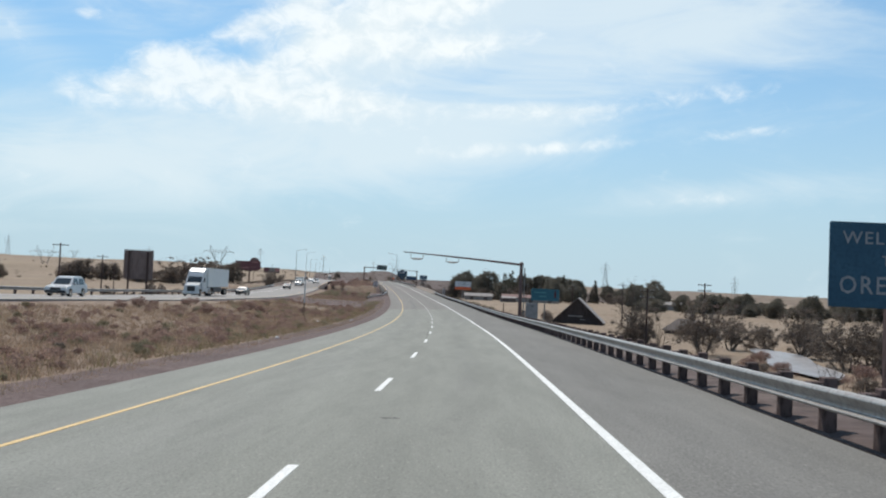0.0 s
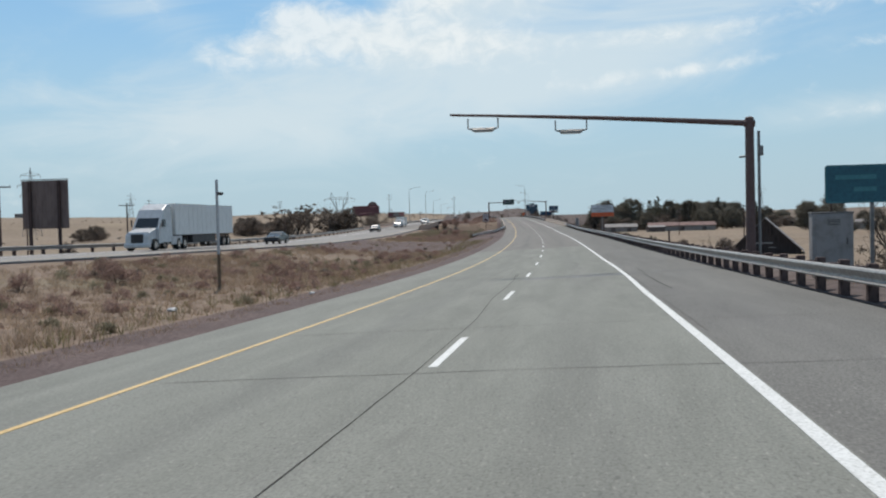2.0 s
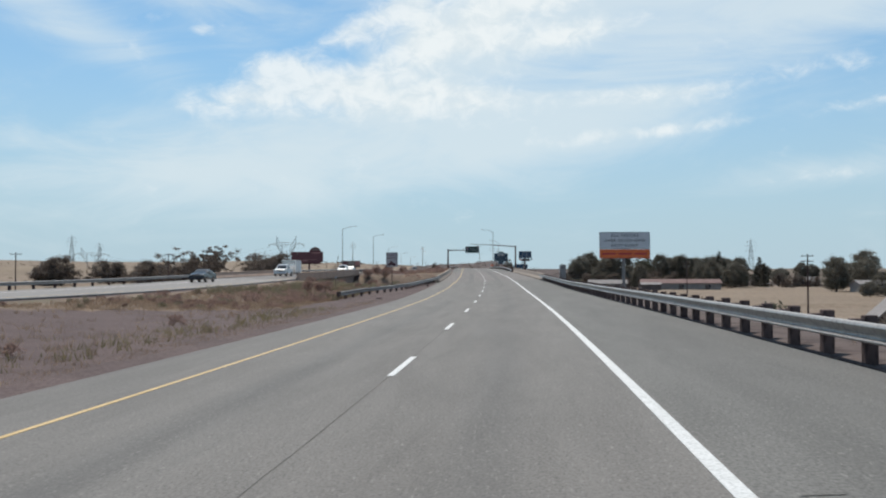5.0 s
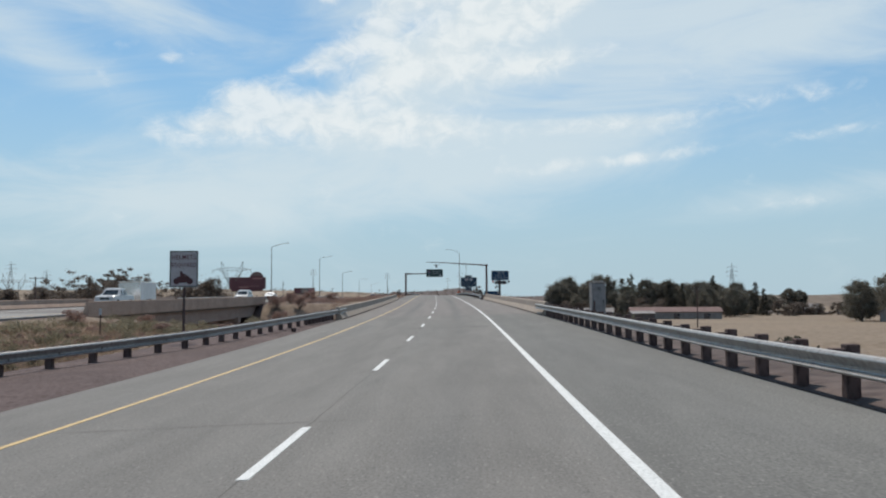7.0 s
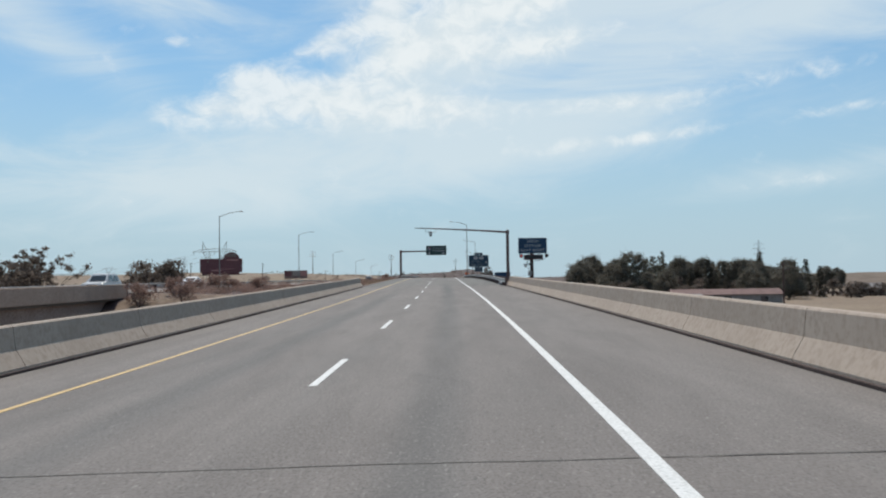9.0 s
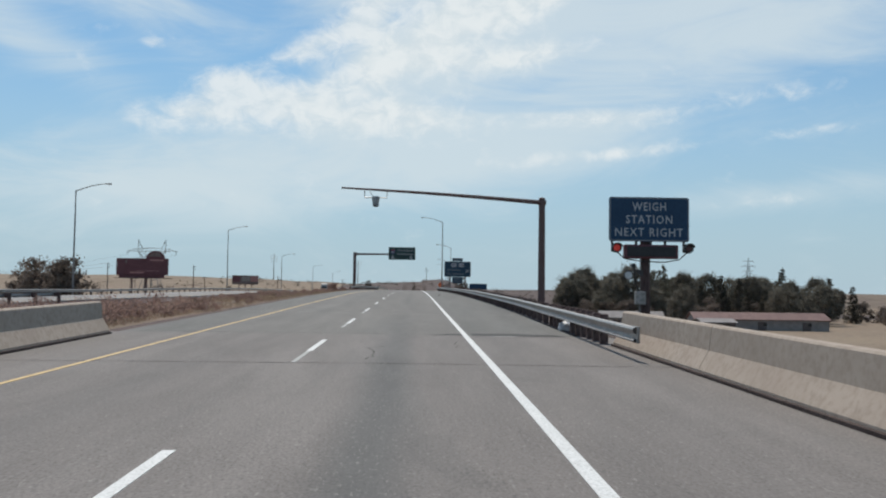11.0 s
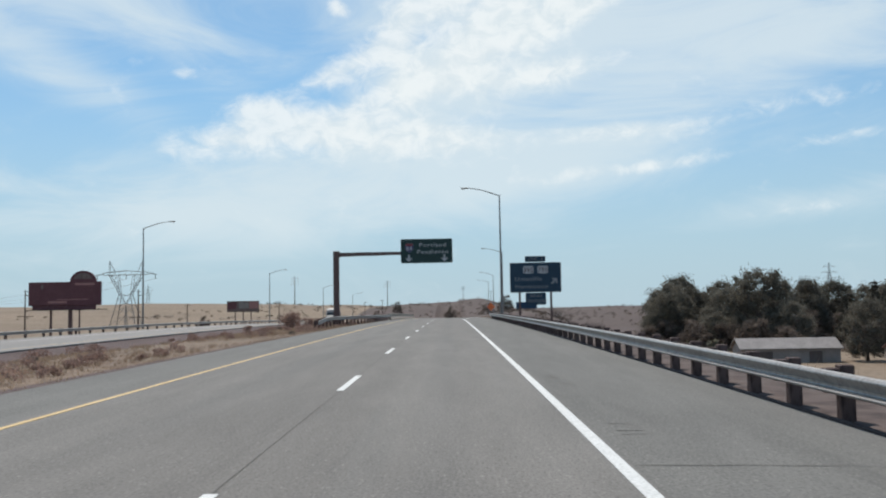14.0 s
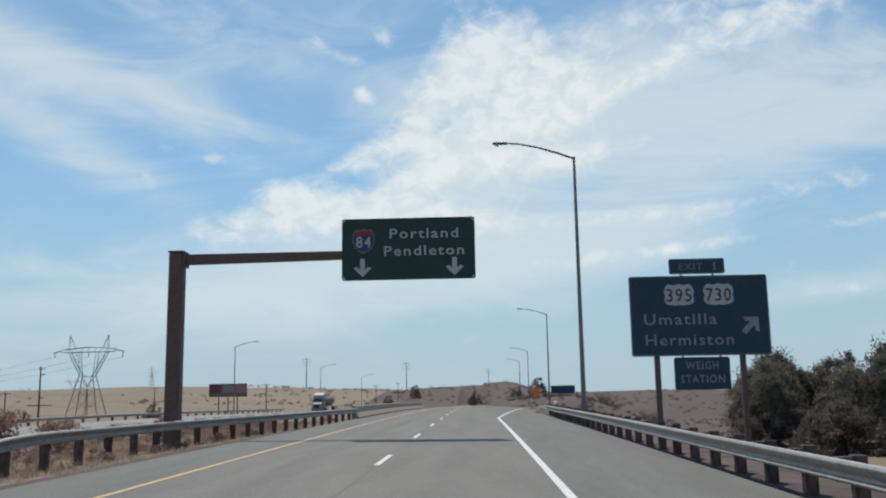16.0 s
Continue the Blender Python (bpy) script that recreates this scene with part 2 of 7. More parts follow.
M_ROAD = material("road_surface", [(0.149, 0.139, 0.126), (0.173, 0.162, 0.147), (0.122, 0.114, 0.105)], 0.35, 34, 0.9, bump=0.14, bump_scale=30, size=(1.0, 0.04, 1), grain=(1, 0.6, 1), uv=True, spec=0.3, tracks=0.55, stain=((0.14, 0.137, 0.128), 0.7, (0.9, 0.05, 1), 0.45), mottle=0.13)
M_ROADPALE = material("pale_road_surface", [(0.174, 0.176, 0.153), (0.199, 0.202, 0.177), (0.147, 0.148, 0.129)], 0.35, 34, 0.9, bump=0.14, bump_scale=30, size=(1.0, 0.04, 1), grain=(1, 0.6, 1), uv=True, spec=0.3, tracks=0.3, stain=((0.16, 0.157, 0.145), 0.7, (0.9, 0.05, 1), 0.4), mottle=0.13)
M_SHOULDER = material("shoulder_asphalt", [(0.132, 0.127, 0.116), (0.154, 0.149, 0.136), (0.105, 0.101, 0.093)], 0.4, 30, 0.92, bump=0.14, bump_scale=30, size=(1, 0.06, 1), grain=(1, 0.6, 1), uv=True, spec=0.3, stain=((0.115, 0.11, 0.105), 0.45, (0.8, 0.09, 1), 0.5), mottle=0.13)
M_DECK = material("bridge_deck", [(0.158, 0.142, 0.13), (0.186, 0.168, 0.154), (0.13, 0.116, 0.107)], 0.4, 34, 0.9, bump=0.14, bump_scale=30, size=(1, 0.06, 1), grain=(1, 0.6, 1), uv=True, spec=0.3, tracks=0.8, stain=((0.135, 0.128, 0.12), 0.6, (0.9, 0.06, 1), 0.5), mottle=0.13)
M_RUMBLE = material("rumble_cuts", [(0.122, 0.117, 0.107), (0.14, 0.135, 0.123), (0.108, 0.104, 0.096)], 0.4, 30, 0.92, bump=0, spec=0.3)
# dark strip colour; on the shoulder edge it stands in for the kerb's shadow
M_LIP = material("dark_lip", [(0.06, 0.045, 0.042), (0.09, 0.068, 0.062)], 1.0, 12, 0.95, bump=0.3, spec=0.1)
M_PALE = material("pale_joint_filler", [(0.36, 0.35, 0.33), (0.44, 0.43, 0.4), (0.24, 0.23, 0.22)], 2.0, 20, 0.9, bump=0.2, spec=0.2)
M_FARROAD = material("far_road", [(0.19, 0.175, 0.162), (0.225, 0.208, 0.193)], 0.3, 6, 0.85, bump=0.2, size=(1, 0.2, 1), uv=True)
M_SEAM = material("tar_seam", [(0.038, 0.035, 0.033), (0.06, 0.056, 0.053)], 2.0, 20, 0.95, bump=0.1, spec=0.1)
M_HAIR = material("hairline_joint", [(0.105, 0.099, 0.092), (0.135, 0.128, 0.118)], 2.0, 20, 0.95, bump=0.1, spec=0.1)
M_PATCH = material("smooth_dark_patch", [(0.066, 0.062, 0.063), (0.084, 0.079, 0.08)], 1.0, 9, 0.55, bump=0.04, spec=0.45)
M_TARPATCH = material("matt_tar_patch", [(0.055, 0.052, 0.05), (0.08, 0.076, 0.073)], 1.5, 20, 0.85, bump=0.12, spec=0.25)
M_WHITE = material("white_paint", [(0.58, 0.58, 0.56), (0.64, 0.64, 0.62), (0.42, 0.42, 0.4)], 3.0, 30, 0.6, bump=0.2)
M_FADED = material("faded_white_paint", [(0.33, 0.33, 0.31), (0.45, 0.45, 0.43), (0.2, 0.2, 0.19)], 6.0, 30, 0.8, bump=0.2)
M_YELLOW = material("yellow_paint", [(0.5, 0.325, 0.105), (0.58, 0.39, 0.14), (0.39, 0.265, 0.11)], 3.0, 30, 0.6, bump=0.2)
M_GRAVEL = material("red_gravel", [(0.086, 0.058, 0.054), (0.118, 0.081, 0.074), (0.058, 0.039, 0.036)], 0.4, 9, 0.95, bump=0.9, bump_scale=14, spec=0.25)
M_MEDIAN = material("dry_median", [(0.17, 0.12, 0.087), (0.215, 0.156, 0.11), (0.12, 0.085, 0.066)], 0.12, 1.6, 0.95, bump=1.0, bump_scale=4, spec=0.2, stain=((0.13, 0.115, 0.07), 0.09, (1, 1, 1), 0.8))
M_SLOPE = material("sage_slope", [(0.085, 0.062, 0.056), (0.115, 0.085, 0.074), (0.058, 0.044, 0.041)], 0.12, 1.4, 0.95, bump=1.0, bump_scale=4, spec=0.2)
M_FIELD = material("stubble_field", [(0.2, 0.15, 0.106), (0.235, 0.178, 0.126), (0.155, 0.116, 0.083)], 0.02, 0.6, 0.95, bump=0.6, bump_scale=3, spec=0.2, stain=((0.235, 0.185, 0.125), 0.012, (1, 1, 1), 0.7))
M_HILL = material("far_hills", [(0.15, 0.113, 0.085), (0.19, 0.145, 0.105), (0.11, 0.085, 0.068)], 0.006, 0.08, 0.95, bump=0.3, bump_scale=0.2, spec=0.2)
M_CONCRETE = material("parapet_concrete", [(0.345, 0.282, 0.23), (0.39, 0.322, 0.264), (0.305, 0.249, 0.203)], 0.5, 8, 0.9, bump=0.2, bump_scale=30, spec=0.25, stain=((0.3, 0.235, 0.19), 0.5, (1, 1, 0.4), 0.4))
M_OLDCONC = material("brown_old_concrete", [(0.41, 0.295, 0.228), (0.46, 0.335, 0.262), (0.34, 0.24, 0.187)], 0.5, 8, 0.9, bump=0.3, spec=0.2, stain=((0.27, 0.2, 0.17), 0.6, (1, 1, 0.3), 0.5))
M_BOARD = material("pale_grey_board", [(0.28, 0.256, 0.245), (0.325, 0.298, 0.286), (0.23, 0.21, 0.2)], 0.5, 3, 0.8, bump=0.05, spec=0.2)
M_GIRDER = material("girder_concrete", [(0.29, 0.225, 0.19), (0.35, 0.275, 0.23), (0.22, 0.165, 0.145)], 0.4, 6, 0.85, bump=0.3)
M_STEEL = material("galvanized_steel", [(0.27, 0.255, 0.243), (0.33, 0.312, 0.298), (0.2, 0.189, 0.18)], 1.2, 9, 0.42, metal=0.7, bump=0.03, stain=((0.25, 0.22, 0.2), 0.7, (1, 0.3, 1), 0.4))
M_POST = material("weathered_post", [(0.085, 0.056, 0.051), (0.12, 0.082, 0.074), (0.056, 0.038, 0.035)], 2.0, 18, 0.9, bump=0.5, size=(1, 1, 0.25), vary=0.25, spec=0.2)
M_RUST = material("weathering_steel", [(0.13, 0.08, 0.072), (0.142, 0.089, 0.08), (0.122, 0.074, 0.067)], 0.5, 6, 0.75, metal=0.1, bump=0.02)
M_POLE = material("galvanized_pole", [(0.17, 0.16, 0.155), (0.24, 0.225, 0.215)], 0.8, 8, 0.5, metal=0.4, bump=0.05)
M_DARKSTEEL = material("dark_steel", [(0.05, 0.046, 0.046), (0.09, 0.082, 0.08)], 1.0, 8, 0.6, metal=0.3, bump=0.1)
M_GREEN = material("green_sign_sheet", [(0.02, 0.045, 0.042), (0.026, 0.056, 0.052), (0.017, 0.038, 0.036)], 0.9, 14, 0.5, bump=0.03, spec=0.3)
M_BLUE = material("blue_sign_sheet", [(0.016, 0.05, 0.1), (0.022, 0.062, 0.12), (0.014, 0.042, 0.085)], 0.9, 14, 0.5, bump=0.03, spec=0.3)
M_WELCOME = material("weathered_blue_sheet", [(0.02, 0.075, 0.125), (0.03, 0.095, 0.15), (0.016, 0.06, 0.1)], 0.9, 10, 0.5, bump=0.03, spec=0.3)
M_TEAL = material("teal_sign_sheet", [(0.014, 0.1, 0.135), (0.02, 0.125, 0.165), (0.012, 0.08, 0.11)], 0.9, 10, 0.45, bump=0.03)
M_PALETEAL = material("faded_pale_teal", [(0.05, 0.2, 0.225), (0.07, 0.24, 0.265)], 0.9, 10, 0.5, bump=0.02)
M_PINKSHEET = material("dusty_pinkish_sheet", [(0.44, 0.4, 0.4), (0.5, 0.455, 0.455), (0.37, 0.335, 0.335)], 1.5, 12, 0.5, bump=0.02)
M_LETTER = material("reflective_white", [(0.42, 0.42, 0.425), (0.48, 0.48, 0.485), (0.36, 0.36, 0.365)], 1.5, 12, 0.45, bump=0.02)
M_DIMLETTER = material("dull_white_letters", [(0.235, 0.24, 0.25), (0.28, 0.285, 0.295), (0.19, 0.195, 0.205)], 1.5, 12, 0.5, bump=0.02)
M_NOTICE = material("greyed_white_sheet", [(0.6, 0.59, 0.6), (0.66, 0.65, 0.66), (0.52, 0.51, 0.52)], 1.5, 12, 0.5, bump=0.02)
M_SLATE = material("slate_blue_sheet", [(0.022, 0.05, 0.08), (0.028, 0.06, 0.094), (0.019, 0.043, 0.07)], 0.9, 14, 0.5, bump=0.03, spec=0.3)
M_ORANGE = material("orange_sign_sheet", [(0.75, 0.14, 0.03), (0.82, 0.18, 0.045), (0.62, 0.11, 0.025)], 1.5, 10, 0.45, bump=0.02)
M_BLACK = material("black_sheet", [(0.012, 0.012, 0.014), (0.022, 0.021, 0.022)], 2, 12, 0.5, bump=0.02)
M_DIGIT = material("dark_red_digits", [(0.06, 0.012, 0.016), (0.085, 0.018, 0.022)], 2, 12, 0.5, bump=0.02)
M_REDSHEET = material("red_sheet", [(0.45, 0.03, 0.035), (0.55, 0.045, 0.05)], 2, 12, 0.45, bump=0.02)
M_SHIELD = material("shield_blue", [(0.03, 0.028, 0.1), (0.04, 0.036, 0.125)], 2, 12, 0.45, bump=0.02)
M_SHIELDRED = material("shield_red", [(0.2, 0.025, 0.035), (0.26, 0.035, 0.045)], 2, 12, 0.45, bump=0.02)
M_SIGNBACK = material("brown_sign_back", [(0.155, 0.11, 0.096), (0.195, 0.14, 0.124), (0.12, 0.085, 0.075)], 0.8, 5, 0.7, bump=0.25, size=(1, 1, 0.2))
M_MAROON = material("maroon_panel", [(0.125, 0.04, 0.048), (0.155, 0.055, 0.062), (0.085, 0.03, 0.036)], 0.5, 4, 0.6, bump=0.05)
M_REDBAND = material("faded_red_print", [(0.34, 0.16, 0.15), (0.4, 0.21, 0.19)], 1.0, 8, 0.7, bump=0.03)
M_BARK = material("bark", [(0.09, 0.07, 0.058), (0.14, 0.112, 0.09), (0.05, 0.04, 0.034)], 3, 14, 0.95, bump=0.8, size=(1, 1, 0.25))
M_LEAF = material("broad_leaves", [(0.15, 0.138, 0.112), (0.2, 0.184, 0.15)], 0.5, 3, 0.9, bump=0, leaf=0.22, vary=0.2, spec=0.05)
M_NEEDLE = material("needles", [(0.07, 0.063, 0.05), (0.1, 0.09, 0.07)], 0.6, 3, 0.85, bump=0, leaf=0.4, vary=0.2, spec=0.12)
M_GREYLEAF = material("grey_green_leaves", [(0.11, 0.105, 0.078), (0.16, 0.15, 0.11)], 0.6, 3, 0.85, bump=0, leaf=0.35, vary=0.2, spec=0.12)
M_DARKLEAF = material("dusty_dark_leaves", [(0.145, 0.118, 0.1), (0.2, 0.165, 0.14)], 0.6, 3, 0.9, bump=0, leaf=0.25, vary=0.2, spec=0.05)
M_SAGE = material("sagebrush_leaves", [(0.265, 0.175, 0.147), (0.345, 0.243, 0.2)], 0.25, 3, 0.9, bump=0, leaf=0.3, spec=0.1)
M_STRAW = material("straw", [(0.285, 0.205, 0.148), (0.355, 0.265, 0.187)], 0.2, 3, 0.85, bump=0, leaf=0.3, spec=0.15)
M_GREENGRASS = material("green_grass", [(0.17, 0.145, 0.075), (0.24, 0.2, 0.11)], 0.2, 3, 0.85, bump=0, leaf=0.35)
M_WATER = material("pale_water", [(0.24, 0.225, 0.22), (0.3, 0.285, 0.28)], 0.1, 1, 0.4, bump=0.05)
M_BARN = material("dark_barn_boards", [(0.035, 0.024, 0.022), (0.06, 0.042, 0.037), (0.02, 0.014, 0.013)], 1, 6, 0.9, bump=0.5, size=(1, 1, 0.1))
M_ROOFRED = material("red_brown_roof", [(0.15, 0.085, 0.075), (0.195, 0.115, 0.1)], 0.5, 4, 0.85, bump=0.3)
M_ROOFGREY = material("grey_roof", [(0.2, 0.18, 0.172), (0.25, 0.228, 0.217)], 0.5, 4, 0.85, bump=0.3)
M_WALL = material("pale_siding", [(0.24, 0.213, 0.196), (0.3, 0.268, 0.248)], 0.6, 5, 0.85, bump=0.2)
M_WALLDARK = material("dark_siding", [(0.1, 0.078, 0.07), (0.14, 0.11, 0.1)], 0.6, 5, 0.8, bump=0.2)
M_WINDOW = plain("window_glass", (0.03, 0.035, 0.04), 0.08)
M_CARWHITE = plain("white_car_paint", (0.56, 0.56, 0.56), 0.28)
M_TRUCKGREY = plain("pale_grey_truck_paint", (0.2, 0.2, 0.2), 0.55)
M_CARDARK = plain("dark_car_paint", (0.035, 0.032, 0.034), 0.2, 0.3)
M_TRAILER = material("white_trailer_skin", [(0.7, 0.69, 0.66), (0.76, 0.75, 0.72), (0.64, 0.63, 0.6)], 0.4, 4, 0.45, bump=0.03, size=(1, 1, 0.3))
M_TYRE = plain("tyre_rubber", (0.02, 0.02, 0.02), 0.85)
M_CHROME = plain("bright_metal", (0.6, 0.6, 0.6), 0.2, 1.0)
M_LAMPGLASS = plain("lamp_glass", (0.6, 0.6, 0.58), 0.2)
M_REDLAMP = plain("red_signal_lens", (0.8, 0.05, 0.03), 0.3, emit=0.12)
M_DARKLENS = plain("unlit_signal_lens", (0.07, 0.012, 0.012), 0.25)

# ---- builders ----
def mesh_of(name, verts, faces, mats, face_mats=None, uvs=None, smooth=False):
    me = bpy.data.meshes.new(name)
    me.from_pydata([tuple(v) for v in verts], [], faces)
    for m in mats if isinstance(mats, (list, tuple)) else [mats]:
        me.materials.append(m)
    if face_mats is not None:
        me.polygons.foreach_set("material_index", face_mats)
    if uvs is not None:
        layer = me.uv_layers.new(name="UVMap")
        loops = np.zeros(len(me.loops), dtype=np.int32)
        me.loops.foreach_get("vertex_index", loops)
        layer.data.foreach_set("uv", np.asarray(uvs, dtype=np.float32)[loops].ravel())
    if smooth:
        me.polygons.foreach_set("use_smooth", [True] * len(me.polygons))
    me.update()
    return me


def hang(ob, parent):
    ob.parent = parent
    return ob


def part(name, bm, mat, parent, label=""):
    me = bpy.data.meshes.new(name)
    bmesh.ops.recalc_face_normals(bm, faces=bm.faces[:])
    bm.to_mesh(me)
    bm.free()
    me.materials.append(mat)
    ob = new(name, me)
    if label:
        ob["label"] = label
    return hang(ob, parent)


def empty(name, m, label, category, group="", kind=""):
    ob = new(name)
    ob.empty_display_size = 0.2
    ob.matrix_basis = m
    return tagged(ob, label, category, group, kind)


def bm_box(sx, sy, sz, at=(0, 0, 0), bevel=0.0, bm=None, turn=None):
    """A box of that size, its middle at the given place."""
    bm = bm or bmesh.new()
    m = Matrix.Translation(at) @ (turn or Matrix()) @ Matrix.Diagonal((sx, sy, sz, 1))
    got = bmesh.ops.create_cube(bm, size=1.0, matrix=m)
    if bevel:
        vs = set(got["verts"])
        es = [e for e in bm.edges if e.verts[0] in vs and e.verts[1] in vs]
        bmesh.ops.bevel(bm, geom=es, offset=bevel, segments=1, affect="EDGES", profile=0.5)
    return bm


def bm_tube(a, b, ra, rb=None, n=10, bm=None, caps=True):
    """A tapered round bar from a to b."""
    bm = bm or bmesh.new()
    a, b = Vector(a), Vector(b)
    d = b - a
    m = Matrix.Translation((a + b) / 2) @ d.to_track_quat("Z", "Y").to_matrix().to_4x4()
    bmesh.ops.create_cone(bm, cap_ends=caps, segments=n, radius1=ra, radius2=ra if rb is None else rb, depth=d.length, matrix=m)
    return bm


def bm_path(points, radii, n=8, bm=None):
    """One tapered tube bent through the points."""
    bm = bm or bmesh.new()
    pts, rings = [Vector(p) for p in points], []
    for i, (p, r) in enumerate(zip(pts, radii)):
        d = (pts[min(i + 1, len(pts) - 1)] - pts[max(i - 1, 0)]).normalized()
        ref = Vector((0, 1, 0)) if abs(d.y) < 0.9 else Vector((1, 0, 0))
        u = d.cross(ref).normalized()
        w = d.cross(u)
        rings.append([bm.verts.new(p + (u * math.cos(a) + w * math.sin(a)) * r) for a in (2 * math.pi * k / n for k in range(n))])
    for a, b in zip(rings[:-1], rings[1:]):
        for k in range(n):
            bm.faces.new((a[k], a[(k + 1) % n], b[(k + 1) % n], b[k]))
    bm.faces.new(rings[0]), bm.faces.new(rings[-1][::-1])
    return bm


def bm_plate(points, depth, bm=None, y=0.0):
    """A flat plate cut to an outline of (x, z), its front at y, its back depth behind."""
    bm = bm or bmesh.new()
    f = [bm.verts.new((x, y, z)) for x, z in points]
    b = [bm.verts.new((x, y + depth, z)) for x, z in points]
    bm.faces.new(f), bm.faces.new(b[::-1])
    for i in range(len(f)):
        j = (i + 1) % len(f)
        bm.faces.new((f[i], b[i], b[j], f[j]))
    return bm


def rounded(w, h, r, cx=0.0, cz=0.0, n=4):
    pts = []
    for sx, sz, a0 in ((1, 1, 0), (-1, 1, 90), (-1, -1, 180), (1, -1, 270)):
        for k in range(n + 1):
            a = radians(a0 + 90 * k / n)
            pts.append((cx + sx * (w / 2 - r) + r * math.cos(a), cz + sz * (h / 2 - r) + r * math.sin(a)))
    return pts


def lettering(text, height, width, x, z, y, mat, parent, name="lettering"):
    """Raised words, centred on x, standing on z, as wide as told; each word is a part."""
    cu = bpy.data.curves.new(name, "FONT")
    cu.body, cu.align_x, cu.size, cu.extrude = text, "CENTER", 1.0, 0.004
    cu.resolution_u, cu.space_character, cu.offset = 2, 1.16, 0.008
    tmp = bpy.data.objects.new(name, cu)
    scene.collection.objects.link(tmp)
    bpy.context.view_layer.update()
    me = bpy.data.meshes.new_from_object(tmp.evaluated_get(bpy.context.evaluated_depsgraph_get()))
    bpy.data.objects.remove(tmp)
    co = np.zeros(len(me.vertices) * 3)
    me.vertices.foreach_get("co", co)
    co = co.reshape(-1, 3)
    lo, hi = co.min(0), co.max(0)
    fx, fz = width / (hi[0] - lo[0]), height / 0.72
    out = np.stack([x + (co[:, 0] - (lo[0] + hi[0]) / 2) * fx, y - co[:, 2], z + co[:, 1] * fz], 1)
    # the widest empty gaps part the words
    xs = np.sort(co[:, 0])
    gaps = np.argsort(np.diff(xs))[::-1][:text.count(" ")]
    cuts = sorted((xs[k] + xs[k + 1]) / 2 for k in gaps)
    word = np.searchsorted(cuts, co[:, 0])
    polys = [tuple(q.vertices) for q in me.polygons]
    ob = None
    for w in range(len(cuts) + 1):
        keep = np.flatnonzero(word == w)
        index = {int(v): i for i, v in enumerate(keep)}
        ob = hang(new(name, mesh_of(name, out[keep], [tuple(index[v] for v in q) for q in polys if word[q[0]] == w], mat)), parent)
    return ob


def sweep(name, section, stations, place, mat, parent=None, closed=True, uv=False, smooth=False, caps=True):
    """Sweeps a section of (lat, up) along stations s; place(s, lat, up) gives the point."""
    n, verts, uvs = len(section), [], []
    for s in stations:
        for lat, up in section:
            verts.append(place(s, lat, up))
            uvs.append((lat + up, s))
    faces = []
    for i in range(len(stations) - 1):
        for j in range(n if closed else n - 1):
            k = (j + 1) % n
            faces.append((i * n + j, i * n + k, (i + 1) * n + k, (i + 1) * n + j))
    if closed and caps:
        faces.append(tuple(range(n)))
        faces.append(tuple(range((len(stations) - 1) * n, len(stations) * n))[::-1])
    ob = new(name, mesh_of(name, verts, faces, mat, uvs=uvs, smooth=smooth))
    if parent:
        hang(ob, parent)
    return ob


def span(a, b, step):
    n = max(1, int(round((b - a) / step)))
    return [a + (b - a) * i / n for i in range(n + 1)]


def ramp(x, a, b):
    u = min(max((x - a) / (b - a), 0.0), 1.0)
    return u * u * (3 - 2 * u)


# ---- the land ----
BRIDGE_A, BRIDGE_B = 254.0, 331.0
OPP_UP = [(-400, 1.0), (70, 1.0), (120, 0.8), (165, 0.35), (260, 0.2), (330, -0.2), (420, -0.9), (520, -0.6), (700, -0.3), (900, 0.0)]
OPP_NEAR, OPP_FAR = -25.2, -38.0


def opp_z(s):
    return road_z(s) + float(np.interp(s, *zip(*OPP_UP)))


RIGHT_A = [(-60, 6.6), (10, 6.62), (20, 6.87), (60, 7.22), (105, 7.4), (170, 7.25), (205, 7.2), (240, 7.15), (258, 6.95)]
RIGHT_B = [(322, 6.55), (332, 6.75), (350, 7.1), (400, 7.2), (505, 7.15), (519, 7.5)]


def rail_edge(s):
    """The paved edge under the right guardrail."""
    return float(np.interp(s, *zip(*(RIGHT_A if s < 290 else RIGHT_B)))) + 0.12


